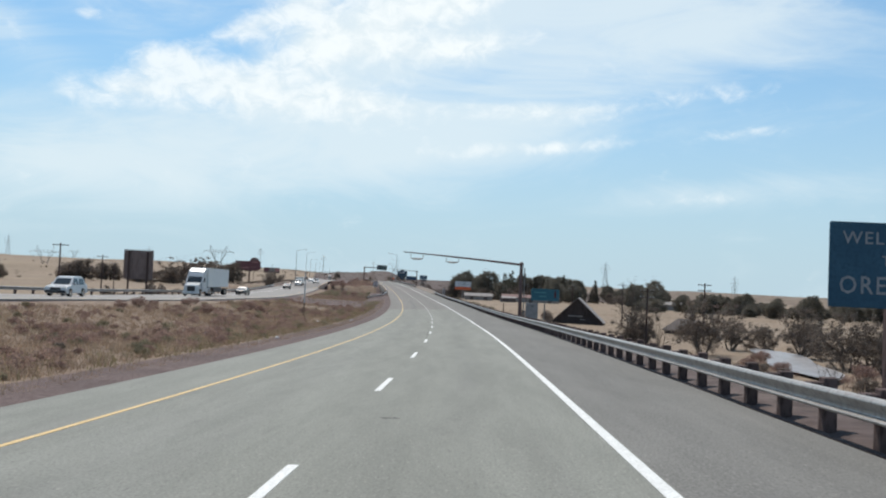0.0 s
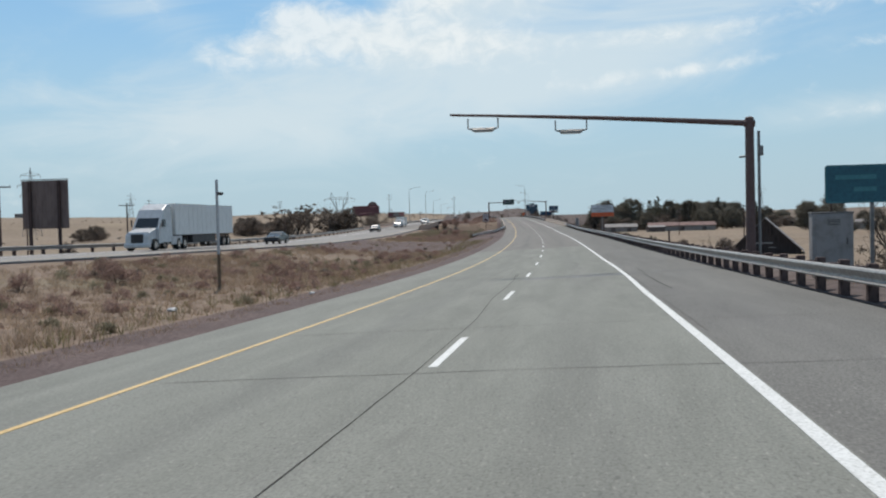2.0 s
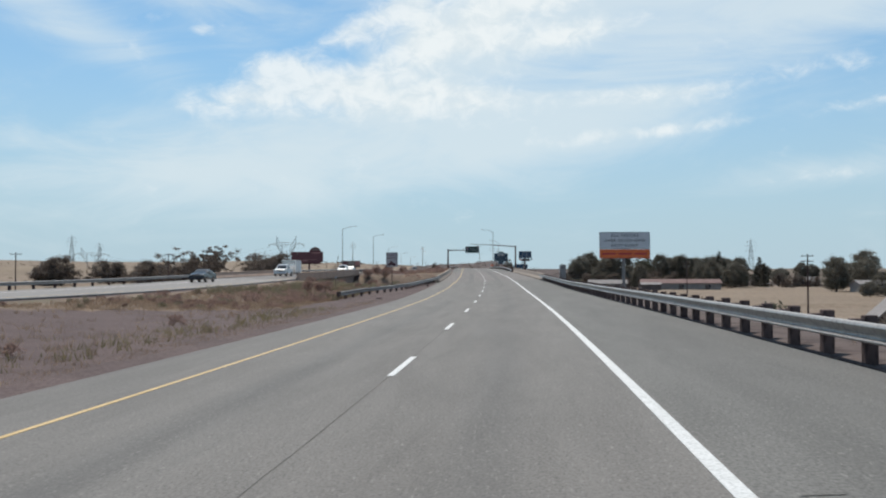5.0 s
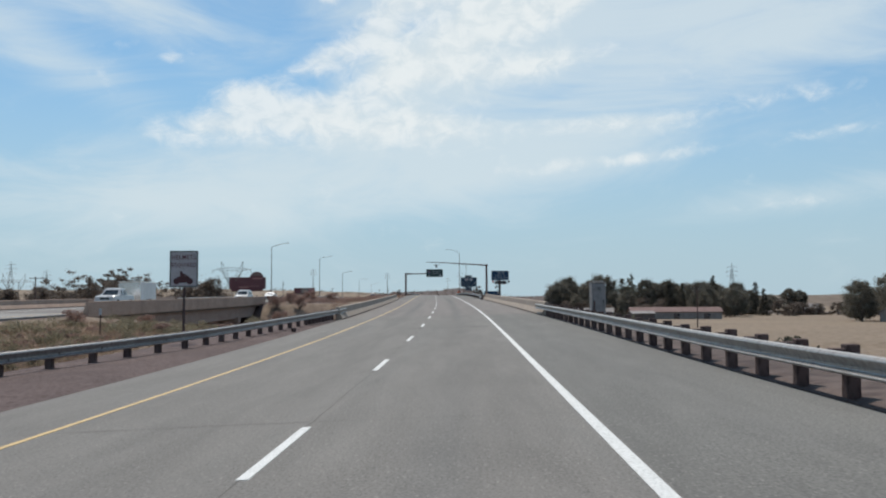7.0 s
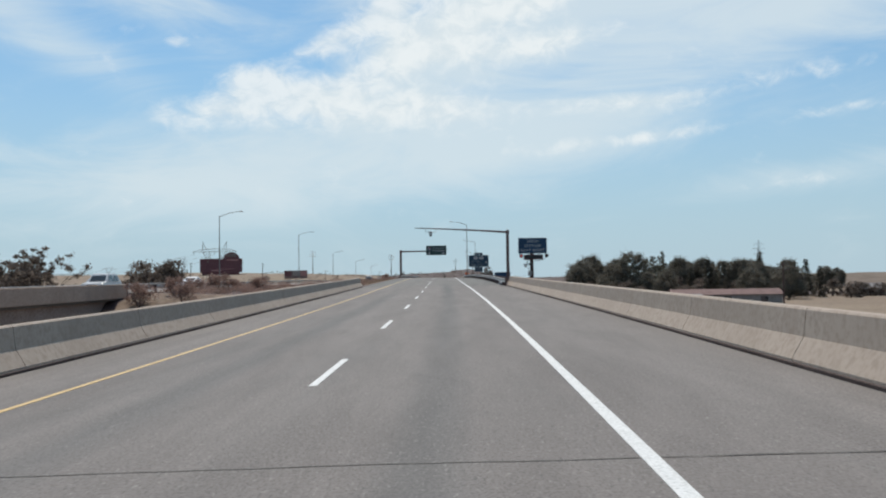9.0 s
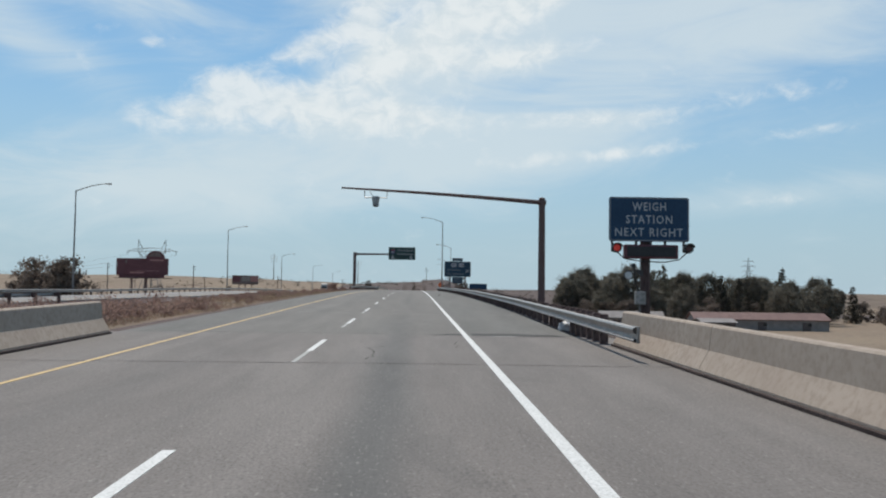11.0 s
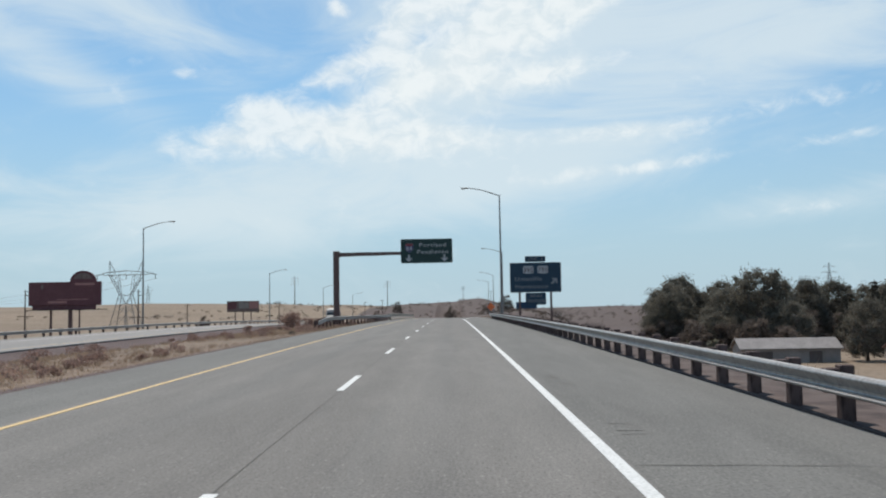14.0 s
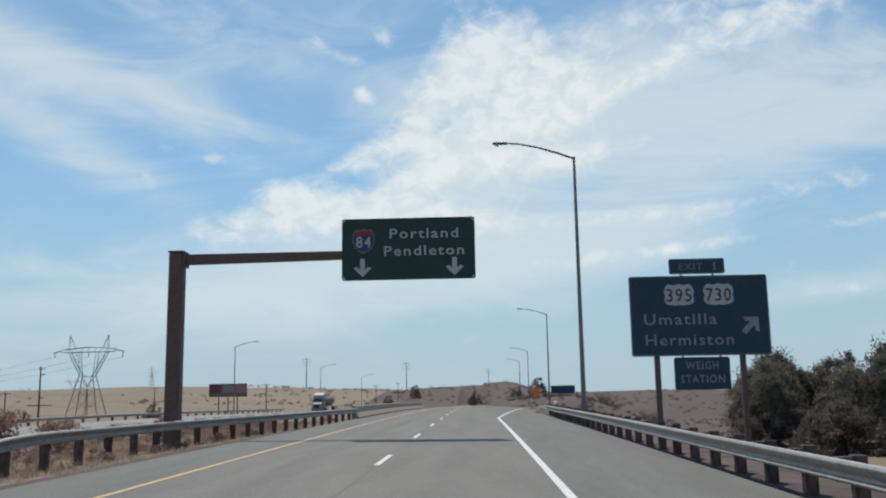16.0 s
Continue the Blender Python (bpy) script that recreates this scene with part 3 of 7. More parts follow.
def ground_z(s, lat):
    zr, tb = road_z(s), bank_at(s)
    rough = noise.noise(Vector((s * 0.11, lat * 0.13, 3.0)))
    slow = noise.noise(Vector((s * 0.004, lat * 0.004, 7.0)))
    if lat >= -5.9:
        if lat <= 9.3:
            z = zr + lat * tb - fall_at(s, lat) - 0.12 + 0.15 * ramp(lat, rail_edge(s) - 0.1, rail_edge(s) + 0.4) * (0.85 + 0.3 * rough)
        else:
            low = -6.6 + 0.25 * rough + 0.8 * slow * ramp(lat, 60, 300) + 16.0 * ramp(lat, 500, 2600) * (0.75 + 0.5 * slow)
            mound = ramp(s, 600, 720) * (1 - ramp(lat, 30, 60))
            low = low * (1 - mound) + (zr + 1.2 + 1.3 * ramp(lat, 10, 28) + 0.4 * rough) * mound
            low += ramp(s, 820, 1150) * (13 + 5 * noise.noise(Vector((s * 0.007, lat * 0.009, 2.0))))
            z = max(low, zr + 8.3 * tb + 0.02 - max(0.0, lat - 9.3) * 0.42 + 0.1 * rough) if mound < 0.5 else low
    else:
        zo, left = opp_z(s), zr - 5.9 * tb
        if lat > OPP_NEAR + 0.4:
            u = (-5.9 - lat) / (-5.9 - OPP_NEAR - 0.4)
            z = left - 0.12 + (zo - left) * ramp(u, 0.35, 1.0) - (0.1 if s < 180 else 0.1 + 0.25 * ramp(s, 180, 240)) * math.sin(math.pi * u) + 0.13 * rough * ramp(u, 0.12, 0.3)
        elif lat > OPP_FAR - 0.8:
            z = zo - 0.12
        else:
            d = OPP_FAR - 0.8 - lat
            low = 1 - ramp(s, 600, 780)
            rise = max(0.0, d - 40) * (1 - low * (1 - ramp(d, 150, 700)))
            z = zo - 0.12 - 1.3 * ramp(d, 0.3, 7.0) + 0.2 * rough * ramp(d, 1, 5) + (0.0225 - 0.009 * low) * rise * (1 - 0.35 * ramp(d, 400, 1500))
            z -= 3.6 * low * ramp(d, 8, 60) * (1 - ramp(d, 300, 900)) * ramp(s, 60, 160)
            z += 1.6 * slow * ramp(d, 60, 400) + ramp(s, 500, 800) * 0.011 * rise * (1 - 0.5 * ramp(d, 400, 1500))
        if s > 700:
            z += ramp(s, 820, 1150) * (13 + 5 * noise.noise(Vector((s * 0.007, lat * 0.009, 2.0)))) * (1 - 0.6 * ramp(-lat, 150, 500))
    if s > 960 and -80 < lat < 12:
        z += ramp(s, 960, 1150) * (13 + 5 * noise.noise(Vector((s * 0.007, lat * 0.009, 2.0)))) * (1 if lat > -5.9 and lat <= 9.3 else 0)
    if 203 < s < 254 and -11.5 < lat < -6.0:
        z += 0.22 * ramp(s, 204, 216) * ramp(-lat, 6.0, 6.6) * (1 - ramp(-lat, 9.5, 11.5))
    late = 9.0 * ramp(-lat, 13, 21)
    dip = 6.2 * ramp(s, BRIDGE_A - 1 + 0.3 * late, BRIDGE_A + 12 + 0.5 * late) * (1 - ramp(s, BRIDGE_B - 13 - 0.9 * late, BRIDGE_B + 1 - 0.9 * late)) * (1 - ramp(-lat, 60, 110))
    return z if dip <= 0 else min(z, max(z - dip, -7.2))


def land(name, lats, stations, pick):
    verts = [at_z(s, lat, ground_z(s, lat)) for s in stations for lat in lats]
    n, faces, kinds = len(lats), [], []
    for i in range(len(stations) - 1):
        for j in range(n - 1):
            faces.append((i * n + j, i * n + j + 1, (i + 1) * n + j + 1, (i + 1) * n + j))
            kinds.append(pick((stations[i] + stations[i + 1]) / 2, (lats[j] + lats[j + 1]) / 2))
    return new(name, mesh_of(name, verts, faces, [M_GRAVEL, M_MEDIAN, M_SLOPE, M_FIELD, M_HILL], kinds, smooth=True))


LATS = [-3000, -2200, -1600, -1100, -800, -600, -450, -340, -260, -200, -160, -130, -110, -95, -82, -72, -63, -56, -50, -46, -43, -40.5, -38.9, -38.2, -32, -25.4, -24.6, -23.5, -22, -20.5, -19, -17.5, -16, -14.5, -13, -11.5, -10.2, -9.2, -8.4, -7.4, -6.4, -5.6,
        0, 6.6, 6.8, 7.0, 7.2, 7.4, 7.6, 7.9, 8.6, 9.3, 10.5, 12, 14, 16.5, 19.5, 23, 27, 31, 36, 42, 50, 60, 75, 95, 120, 150, 190, 250, 340, 460, 620, 850, 1200, 1700, 2400, 3000]
STATIONS = span(-390, -70, 40) + span(-60, 640, 3.5)[0:] + span(650, 900, 12) + span(930, 1700, 60) + span(1800, 4000, 200)


def kind_of_land(s, lat):
    if s > 955:
        return 3 if -900 < lat < -55 else 2 if abs(lat) < 260 else 4
    if (-11.5 if 190 < s < 254 else -8.7 if s < 300 else -7.7) < lat < 6.9 or -40.5 < lat < -24.6 or (BRIDGE_B < s < 560 and -24.7 < lat < -16.3):
        return 0
    if 144 + 0.8 * (lat + 16) < s < 186 + 1.2 * (lat + 16) and -24.7 < lat < -8:
        return 0
    if s > 690 and -45 < lat < 260:
        return 2
    if lat < 0:
        return 1 if lat > -72 else (3 if lat > -700 else 4)
    return 2 if lat < 27 or (s > 600 and lat < 120) else (3 if lat < 460 else 4)


tagged(land("ground", LATS, STATIONS, kind_of_land), "dry ground with gravel, sage and stubble", "ground", kind="structure")


# ---- carriageways ----
def strip(name, lat0, lat1, s0, s1, up, mat, place=on_road, step=4.0, cols=1, thick=0.0, parent=None, label="", kind="structure", category=""):
    ss = span(s0, s1, step)
    ll = [lat0 + (lat1 - lat0) * i / cols for i in range(cols + 1)]
    sec = [(l, up) for l in ll] + ([(l, up - thick) for l in ll[::-1]] if thick else [])
    ob = sweep(name, sec, ss, place, mat, parent, closed=thick > 0)
    return tagged(ob, label, category, kind=kind if not parent else "")


LINE_R, LINE_L = 3.65, -3.69
road = strip("road", LINE_L - 0.2, LINE_R + 0.1, -60, 136, 0.0, M_ROADPALE, cols=4, thick=0.1, label="pale grey worn highway lanes", category="road")
strip("road_approach", LINE_L - 0.2, LINE_R + 0.1, 136, BRIDGE_A, 0.0, M_ROAD, cols=4, thick=0.1, label="grey worn asphalt highway lanes", category="road")
strip("road_beyond", LINE_L - 0.2, LINE_R + 0.1, BRIDGE_B, 960, 0.0, M_ROAD, cols=4, thick=0.1, label="grey worn asphalt highway lanes", category="road")
strip("road_bridge_deck", LINE_L - 0.2, LINE_R + 0.1, BRIDGE_A, BRIDGE_B, 0.0, M_DECK, cols=4, thick=0.35, label="weathered concrete bridge deck lanes", category="bridge deck")
for a, b, m, n in ((-60, 136, M_ROADPALE, 0), (136, BRIDGE_A, M_ROAD, 0), (BRIDGE_A, BRIDGE_B, M_DECK, 1), (BRIDGE_B, 960, M_SHOULDER, 0)):
    strip("shoulder_right", LINE_R + 0.1, 7.3 if not n else 7.7, a, b, -0.004, M_SHOULDER if a < 200 else m, place=on_road if n else (lambda s, lat, up: on_road(s, min(lat, rail_edge(s)), up)), cols=2, thick=0.1 if not n else 0.35, label="patched darker asphalt road shoulder", category="road shoulder")
    strip("shoulder_left", -5.86 if not n else -6.3, LINE_L - 0.2, a, b, -0.004, m, thick=0.1 if not n else 0.35, label="narrow weathered asphalt road shoulder", category="road shoulder")

# the exit lane leaves to the right beyond the second bridge
EXIT = [(-60, 0.0), (508, 0.0), (519, 0.75), (536, 2.1), (560, 4.2), (600, 8.0), (640, 13.0)]


def exit_place(s, lat, up):
    return on_road(s, lat + float(np.interp(s, *zip(*EXIT))), up)


# the painted edge line wanders a little
WANDER = [(-60, 0.0), (80, 0.0), (88, 0.07), (97, 0.07), (106, 0.0), (640, 0.0)]
strip("road_marking_white", LINE_R - 0.075, LINE_R + 0.075, -60, 640, 0.005, M_WHITE, place=lambda s, lat, up: exit_place(s, lat + float(np.interp(s, *zip(*WANDER))), up), step=2.0, thick=0.004, label="solid white painted road edge line", category="road marking")
strip("road_marking_yellow", LINE_L - 0.052, LINE_L + 0.052, -60, 900, 0.005, M_YELLOW, step=2.0, thick=0.004, label="solid yellow painted road edge line", category="road marking")
strip("exit_lane", LINE_R + 0.1, 16.0, 530, 640, -0.008, M_SHOULDER, place=lambda s, lat, up: on_road(s, min(lat, 8.3 + float(np.interp(s, *zip(*EXIT))) * 1.0), up), thick=0.1, label="asphalt exit lane leaving the highway", category="road")

# lane dashes: three metres of paint every twelve
DASH = 12.192
for k in range(-5, 75):
    s1 = 9.52 + DASH * k + {26: 2.2, 27: 1.5, 28: 0.3, 29: -0.6, 30: -0.6}.get(k, 0.0)
    ob = sweep("lane_dash", [(-0.062, 0.005), (0.062, 0.005), (0.062, 0.0), (-0.062, 0.0)], span(s1 - (3.8 if 19 < k < 26 else 3.4), s1, 1.6), on_road, M_WHITE, road)
    if k in (26, 27, 28):
        sweep("faded_dash", [(-0.05, 0.005), (0.04, 0.005), (0.04, 0.0), (-0.05, 0.0)], span(s1 - 5.9, s1 - 3.45, 1.4), on_road, M_FADED, road)


# tar seams, cracks and patches
def seam(name, points, width, up=0.004, mat=None, wander=0.0, seed=1):
    """A thin uneven ribbon of tar through (s, lat) points."""
    rnd = random.Random(seed)
    pts = []
    for (a, la), (b, lb) in zip(points[:-1], points[1:]):
        n = max(2, int(math.hypot(b - a, lb - la) / (0.14 if wander > 0.03 else 0.35)))
        pts += [(a + (b - a) * i / n, la + (lb - la) * i / n) for i in range(n)]
    pts.append(points[-1])
    drift, verts = 0.0, []
    for i, (s, lat) in enumerate(pts):
        drift = drift * 0.8 + rnd.uniform(-1, 1) * wander
        j = min(i, len(pts) - 2)
        ds, dl = pts[j + 1][0] - pts[j][0], pts[j + 1][1] - pts[j][1]
        ln = math.hypot(ds, dl) or 1
        w = width * rnd.uniform(0.35, 0.95) / 2
        ns, nl = -dl / ln, ds / ln
        for sgn in (-1, 1):
            ss, ll = s + ns * (drift + sgn * w), lat + nl * (drift + sgn * w)
            verts.append(on_road(ss, ll, up))
    faces = [(2 * i, 2 * i + 1, 2 * i + 3, 2 * i + 2) for i in range(len(pts) - 1)]
    return new(name, mesh_of(name, verts, faces, mat or M_SEAM))


def marked(ob, label):
    return tagged(ob, label, "road crack", kind="structure")


for i, line in enumerate(([(44, -0.03),  (61, -0.23), (67, -0.16), (74, -0.18), (80, -0.4), (86, -0.36), (91, -0.42), (94.4, -0.47)], [(95, -0.16), (101, -0.07), (104, -0.01), (225, -0.02), (229, -0.11), (233, 0.0), (BRIDGE_A - 2, 0.0)], [(BRIDGE_B + 2, -0.2), (343, -0.31), (346, -0.26), (352, -0.05), (371, -0.15), (376, -0.08), (384, 0.0), (520, 0.02)])):
    marked(seam("trim_lane_seam", line, 0.026 if i == 0 else 0.02, 0.003, M_SEAM if i == 0 else M_HAIR, wander=0.006, seed=i + 3), "thin dark tar seam between lanes")
marked(seam("trim_edge_seam", [(70, 3.86), (90, 3.86)], 0.02, 0.003, M_HAIR, wander=0.008, seed=5), "dark joint beside the white line")
marked(seam("trim_edge_seam", [(237, 3.84), (248.5, 3.86)], 0.05, 0.003, M_ROADPALE, wander=0.01, seed=6), "pale joint beside the white line")
for i, (s, l0, l1, w) in enumerate(((-4, -3.6, 3.6, 0.03), (33, -1, 8, 0.03), (46, 0, 7.8, 0.035), (58, -3.2, 8, 0.03), (66.5, -3.4, 5.5, 0.03), (72, -3.6, 8, 0.04), (249.85, 1.0, 2.6, 0.05), (249.75, 3.5, 7.2, 0.06), (BRIDGE_A + 2.3, -5.5, 7.0, 0.04), (BRIDGE_A, -5.6, 7.2, 0.06),
                                    (322.6, -5.5, 7.0, 0.05), (331.3, -5.5, 7.2, 0.06), (401, 3.8, 8, 0.03), (430, -3.4, 2, 0.03), (445, 3.8, 7.5, 0.03), (212, 3.9, 7.9, 0.03), (186, -3.2, 3.4, 0.02), (134, 0, 8, 0.03), (205, -5, 3.2, 0.025))):
    marked(seam("trim_cross_joint", [(s, l0), (s + 0.1, (l0 + l1) / 2), (s - 0.05, l1)], w, 0.0035, M_SEAM if w > 0.045 else M_HAIR, wander=0.02, seed=i + 20), "dark joint crossing the road")
CRACKS = [([(107.6, 1.42), (106.5, 1.51), (105.9, 1.68), (105.35, 1.6), (104.86, 1.74), (104.36, 1.89), (103.6, 2.03), (101, 2.1), (98.5, 1.9), (96, 2.2)], 0.026),
                              ([(90.36, -0.44), (93.6, -0.56), (94.45, -0.47)], 0.046), ([(94.83, 4.52), (92.47, 4.49), (90.59, 4.47)], 0.046), ([(93.38, 1.11), (93.4, 2.2), (93.45, 3.62)], 0.03),
                              ([(327, 1.6), (326.2, 1.2), (325, 1.35), (323.5, 1.3)], 0.035), ([(328.4, 3.3), (327.6, 3.2), (327.2, 3.3), (326.6, 3.16)], 0.03), ([(247, -2.4), (252, -2.1)], 0.02)]
SHOULDER_CRACKS = [([(89.57, 4.4), (86.5, 4.37), (83.81, 4.38), (80.57, 4.42)], 0.05), ([(81.95, 3.94), (81.75, 4.34)], 0.05), ([(80.91, 3.9), (80.89, 4.37)], 0.05),
                              ([(84.0, 3.72), (84.07, 4.17)], 0.05), ([(77.81, 3.88), (77.87, 4.24)], 0.046), ([(80.15, -0.05), (80.2, -0.29), (80.6, -0.23)], 0.02)]
for i, (pts, w) in enumerate(CRACKS + SHOULDER_CRACKS):
    marked(seam("trim_crack", pts, w, 0.0035, wander=0.012 if w > 0.045 else 0.035, seed=i + 60), "meandering dark crack in the asphalt")


for i, (s, l0, l1) in enumerate(((235.9, 4.1, 7.2), (235.75, -5.85, -3.85), (345.45, -5.0, 6.9))):
    marked(seam("trim_cross_joint", [(s, l0), (s + 0.03, (l0 + l1) / 2), (s, l1)], 0.075, 0.005, M_PALE, wander=0.008, seed=i + 90), "pale sealed joint crossing the road")


def patch(pts, label, mat=M_TARPATCH):
    v = [on_road(s, lat, 0.003) for s, lat in pts]
    tagged(new("trim_patch", mesh_of("trim_patch", v, [tuple(range(len(v)))], mat)), label, "road patch", kind="structure")


def wavy(s0, s1, l0, l1, seed):
    rnd = random.Random(seed)
    n = 14
    a = [(s0 + rnd.uniform(-0.07, 0.07), l0 + (l1 - l0) * i / n) for i in range(n + 1)]
    b = [(s1 + rnd.uniform(-0.07, 0.07), l1 - (l1 - l0) * i / n) for i in range(n + 1)]
    return a + b


patch(wavy(235.85, 236.0, -0.6, 4.0, 7), "dark tar joint across the lane", M_SEAM)
patch([(89.1, -0.03), (89.16, 1.78), (89.22, 3.65), (90.26, 3.64), (90.07, 1.8), (89.84, -0.06)], "smooth dark tar patch across the lane", M_PATCH)
patch([(91.36, -3.6), (91.42, -1.2), (91.5, -1.25), (91.46, -3.6)], "thin dark tar streak on the lane")
patch([(331.02, 2.55), (331.02, 3.62), (331.5, 3.64), (331.85, 3.6), (331.72, 3.2), (331.3, 2.85)], "dark asphalt patch beside the bridge joint")
patch([(330.95, 3.85), (330.85, 6.4), (331.7, 6.3), (332.1, 4.9), (331.9, 3.85)], "dark asphalt patch beside the bridge joint")
patch(wavy(330.75, 331.15, 4.25, 5.05, 11), "pale filler patch beside the bridge joint", M_PALE)
patch(wavy(13.7, 13.82, 0.5, 0.8, 8), "small dark tar spot on the lane")
patch(wavy(388.8, 389.0, 5.25, 5.5, 9), "small dark tar spot on the shoulder")

# rumble strip cut into the right shoulder
rv, rf, rk = [], [], []
rnd_cut = random.Random(12)
for a, b in ((92, 228), (352, 505)):
    for s in span(a, b, 0.31):
        i = len(rv)
        l0 = 4.02 + 0.03 * math.sin(s)
        fade = 0.5 + 0.5 * noise.noise(Vector((s * 0.06, 0, 0)))
        worn = 0.2 if 99 < s < 115 else 0.8 if fade > 0.56 else 1.0
        if rnd_cut.uniform(0, 1) < worn:
            continue
        wide = rnd_cut.uniform(0.03, 0.08)
        rv += [on_road(s, l0, 0.0015), on_road(s + 0.4 * wide, l0 + rnd_cut.uniform(0.28, 0.38), 0.0015), on_road(s + wide, l0 + 0.36, 0.0015), on_road(s + wide * rnd_cut.uniform(0.5, 1), l0 + rnd_cut.uniform(0, 0.08), 0.0015)]
        rk.append(1 if rnd_cut.uniform(0, 1) < 0.1 and s < 120 else 0)
        rf.append((i, i + 1, i + 2, i + 3))
tagged(new("rumble_strip", mesh_of("rumble_strip", rv, rf, [M_RUMBLE, M_HAIR], rk)), "faint dark rumble strip cut into the shoulder", "rumble strip", kind="stuff")


# ---- the opposite carriageway ----
def on_opp(s, lat, up=0.0):
    return at_z(s, lat, opp_z(s) + up)


strip("far_road", OPP_FAR, OPP_NEAR, -60, BRIDGE_A + 4, 0.0, M_FARROAD, place=on_opp, cols=3, thick=0.1, label="pale opposite carriageway beyond the median", category="road")
strip("far_road_deck", OPP_FAR, OPP_NEAR, BRIDGE_A + 4, BRIDGE_B + 2, 0.0, M_DECK, place=on_opp, cols=3, thick=0.5, label="concrete deck of the opposite bridge", category="bridge deck")
strip("far_road_beyond", OPP_FAR, OPP_NEAR, BRIDGE_B + 2, 940, 0.0, M_FARROAD, place=on_opp, cols=3, thick=0.1, label="pale opposite carriageway beyond the median", category="road")
strip("far_marking_yellow", -26.75, -26.63, -60, 900, 0.006, M_YELLOW, place=on_opp, thick=0.004, label="yellow edge line of opposite carriageway", category="road marking")
strip("far_marking_white", -34.2, -34.05, -60, 900, 0.006, M_WHITE, place=on_opp, thick=0.004, label="white edge line of opposite carriageway", category="road marking")

# ---- bridge parapets and guardrails ----
def parapet(a, b, face, side, place, label, fascia=1.3, height=0.84, mat=M_CONCRETE):
    """A concrete barrier with a sloped foot, in cast lengths with joints. face: its foot's line; side: +1 where the road lies to its left."""
    thing = empty("bridge_parapet", Matrix.Translation(place(a, face, 0)), label, "bridge parapet")
    k = side
    sec = [(0, 0), (0, 0.09), (0.19, 0.41), (0.235, height - 0.03), (0.265, height), (0.44, height), (0.46, height - 0.03), (0.46, -fascia), (0.1, -fascia), (0.1, -0.02)]
    n = int((b - a) / 6.1)
    for i in range(n):
        s0, s1 = a + (b - a) * i / n + 0.012, a + (b - a) * (i + 1) / n - 0.012
        ob = sweep("barrier_segment", [(face + k * x, z) for x, z in sec], span(s0, s1, 3.1), lambda s, lat, up: place(s, lat, up) - Vector(thing.location), mat, thing)
    ob = sweep("foot_kerb", [(face - k * 0.05, 0.0), (face - k * 0.05, 0.045), (face + k * 0.06, 0.06), (face + k * 0.06, 0.0)], span(a, b, 5), lambda s, lat, up: place(s, lat, up) - Vector(thing.location), M_LIP, thing)
    ob["label"] = "dark low strip along the foot"
    return thing


parapet(BRIDGE_A - 4.6, BRIDGE_B - 3.2, 7.05, 1, on_road, "tan weathered concrete bridge parapet beside the shoulder")
parapet(BRIDGE_A - 1.8, BRIDGE_B - 1.0, -5.75, -1, on_road, "tan weathered concrete bridge parapet beside the yellow line")
parapet(517, 590, 7.3, 1, exit_place, "tan concrete parapet of the second bridge")
parapet(511, 590, -5.75, -1, on_road, "tan concrete parapet of the second bridge")
parapet(BRIDGE_A + 4, BRIDGE_B - 7, OPP_NEAR - 0.15, 1, on_opp, "brown concrete parapet of the opposite bridge", fascia=0.3, mat=M_OLDCONC)
parapet(BRIDGE_A + 4, BRIDGE_B - 7, OPP_FAR + 0.3, -1, on_opp, "brown concrete parapet of the opposite bridge", fascia=0.3, mat=M_OLDCONC)


def bridge_frame(lats, place, a, b, piers, label):
    """Girders and piers under a deck."""
    thing = empty("bridge_girders", Matrix.Translation(place(a, lats[0], 0)), label, "bridge")
    off = Vector(thing.location)
    for lat in lats:
        sweep("girder", [(lat - 0.25, -0.52), (lat + 0.25, -0.52), (lat + 0.2, -1.9), (lat - 0.2, -1.9)], span(a, b, 8), lambda s, l, u: place(s, l, u) - off, M_GIRDER, thing)
    for s in piers:
        for lat in lats[::2] + lats[-1:]:
            top = place(s, lat, -1.9) - off
            part("pier", bm_box(0.9, 1.1, 6.2, (top.x, top.y, top.z - 3.1), 0.06), M_GIRDER, thing)
        c0, c1 = place(s, lats[0] - 0.6, -2.1) - off, place(s, lats[-1] + 0.6, -2.1) - off
        part("pier_cap", bm_box((c1 - c0).length, 1.2, 0.7, (c0 + c1) / 2, 0.04, turn=pose(0, 0, 0, 0, 0, yaw_at(s))), M_GIRDER, thing)
    return thing


bridge_frame([-5.6, -3, 0, 3, 6.6], on_road, BRIDGE_A + 0.5, BRIDGE_B - 0.5, (275.5, 309.5), "concrete girders and piers under the bridge")
bridge_frame([-37.2, -34, -31, -28, -25.9], on_opp, BRIDGE_A + 4.5, BRIDGE_B - 7.5, (279.5, 309), "dark concrete girders and piers of the opposite bridge")

W_FRONT = [(0.012, 0.0), (0.05, 0.006), (0.081, 0.026), (0.083, 0.042), (0.066, 0.058), (0.012, 0.082), (0.003, 0.096), (0.003, 0.13), (0.016, 0.15), (0.08, 0.238), (0.085, 0.252), (0.081, 0.266), (0.05, 0.296), (0.008, 0.31)]
W_SECTION = [(x, z - 0.31) for x, z in W_FRONT] + [(x - 0.005, z - 0.31) for x, z in W_FRONT[::-1]]
_post = bpy.data.meshes.new("post")
_bm = bm_box(0.2, 0.2, 1.35, (0, 0, -0.675), 0.014)
_bm.to_mesh(_post), _bm.free()
_post.materials.append(M_POST)
_block = bpy.data.meshes.new("blockout")
_bm = bm_box(0.2, 0.2, 0.34, (0, 0, -0.17), 0.012)
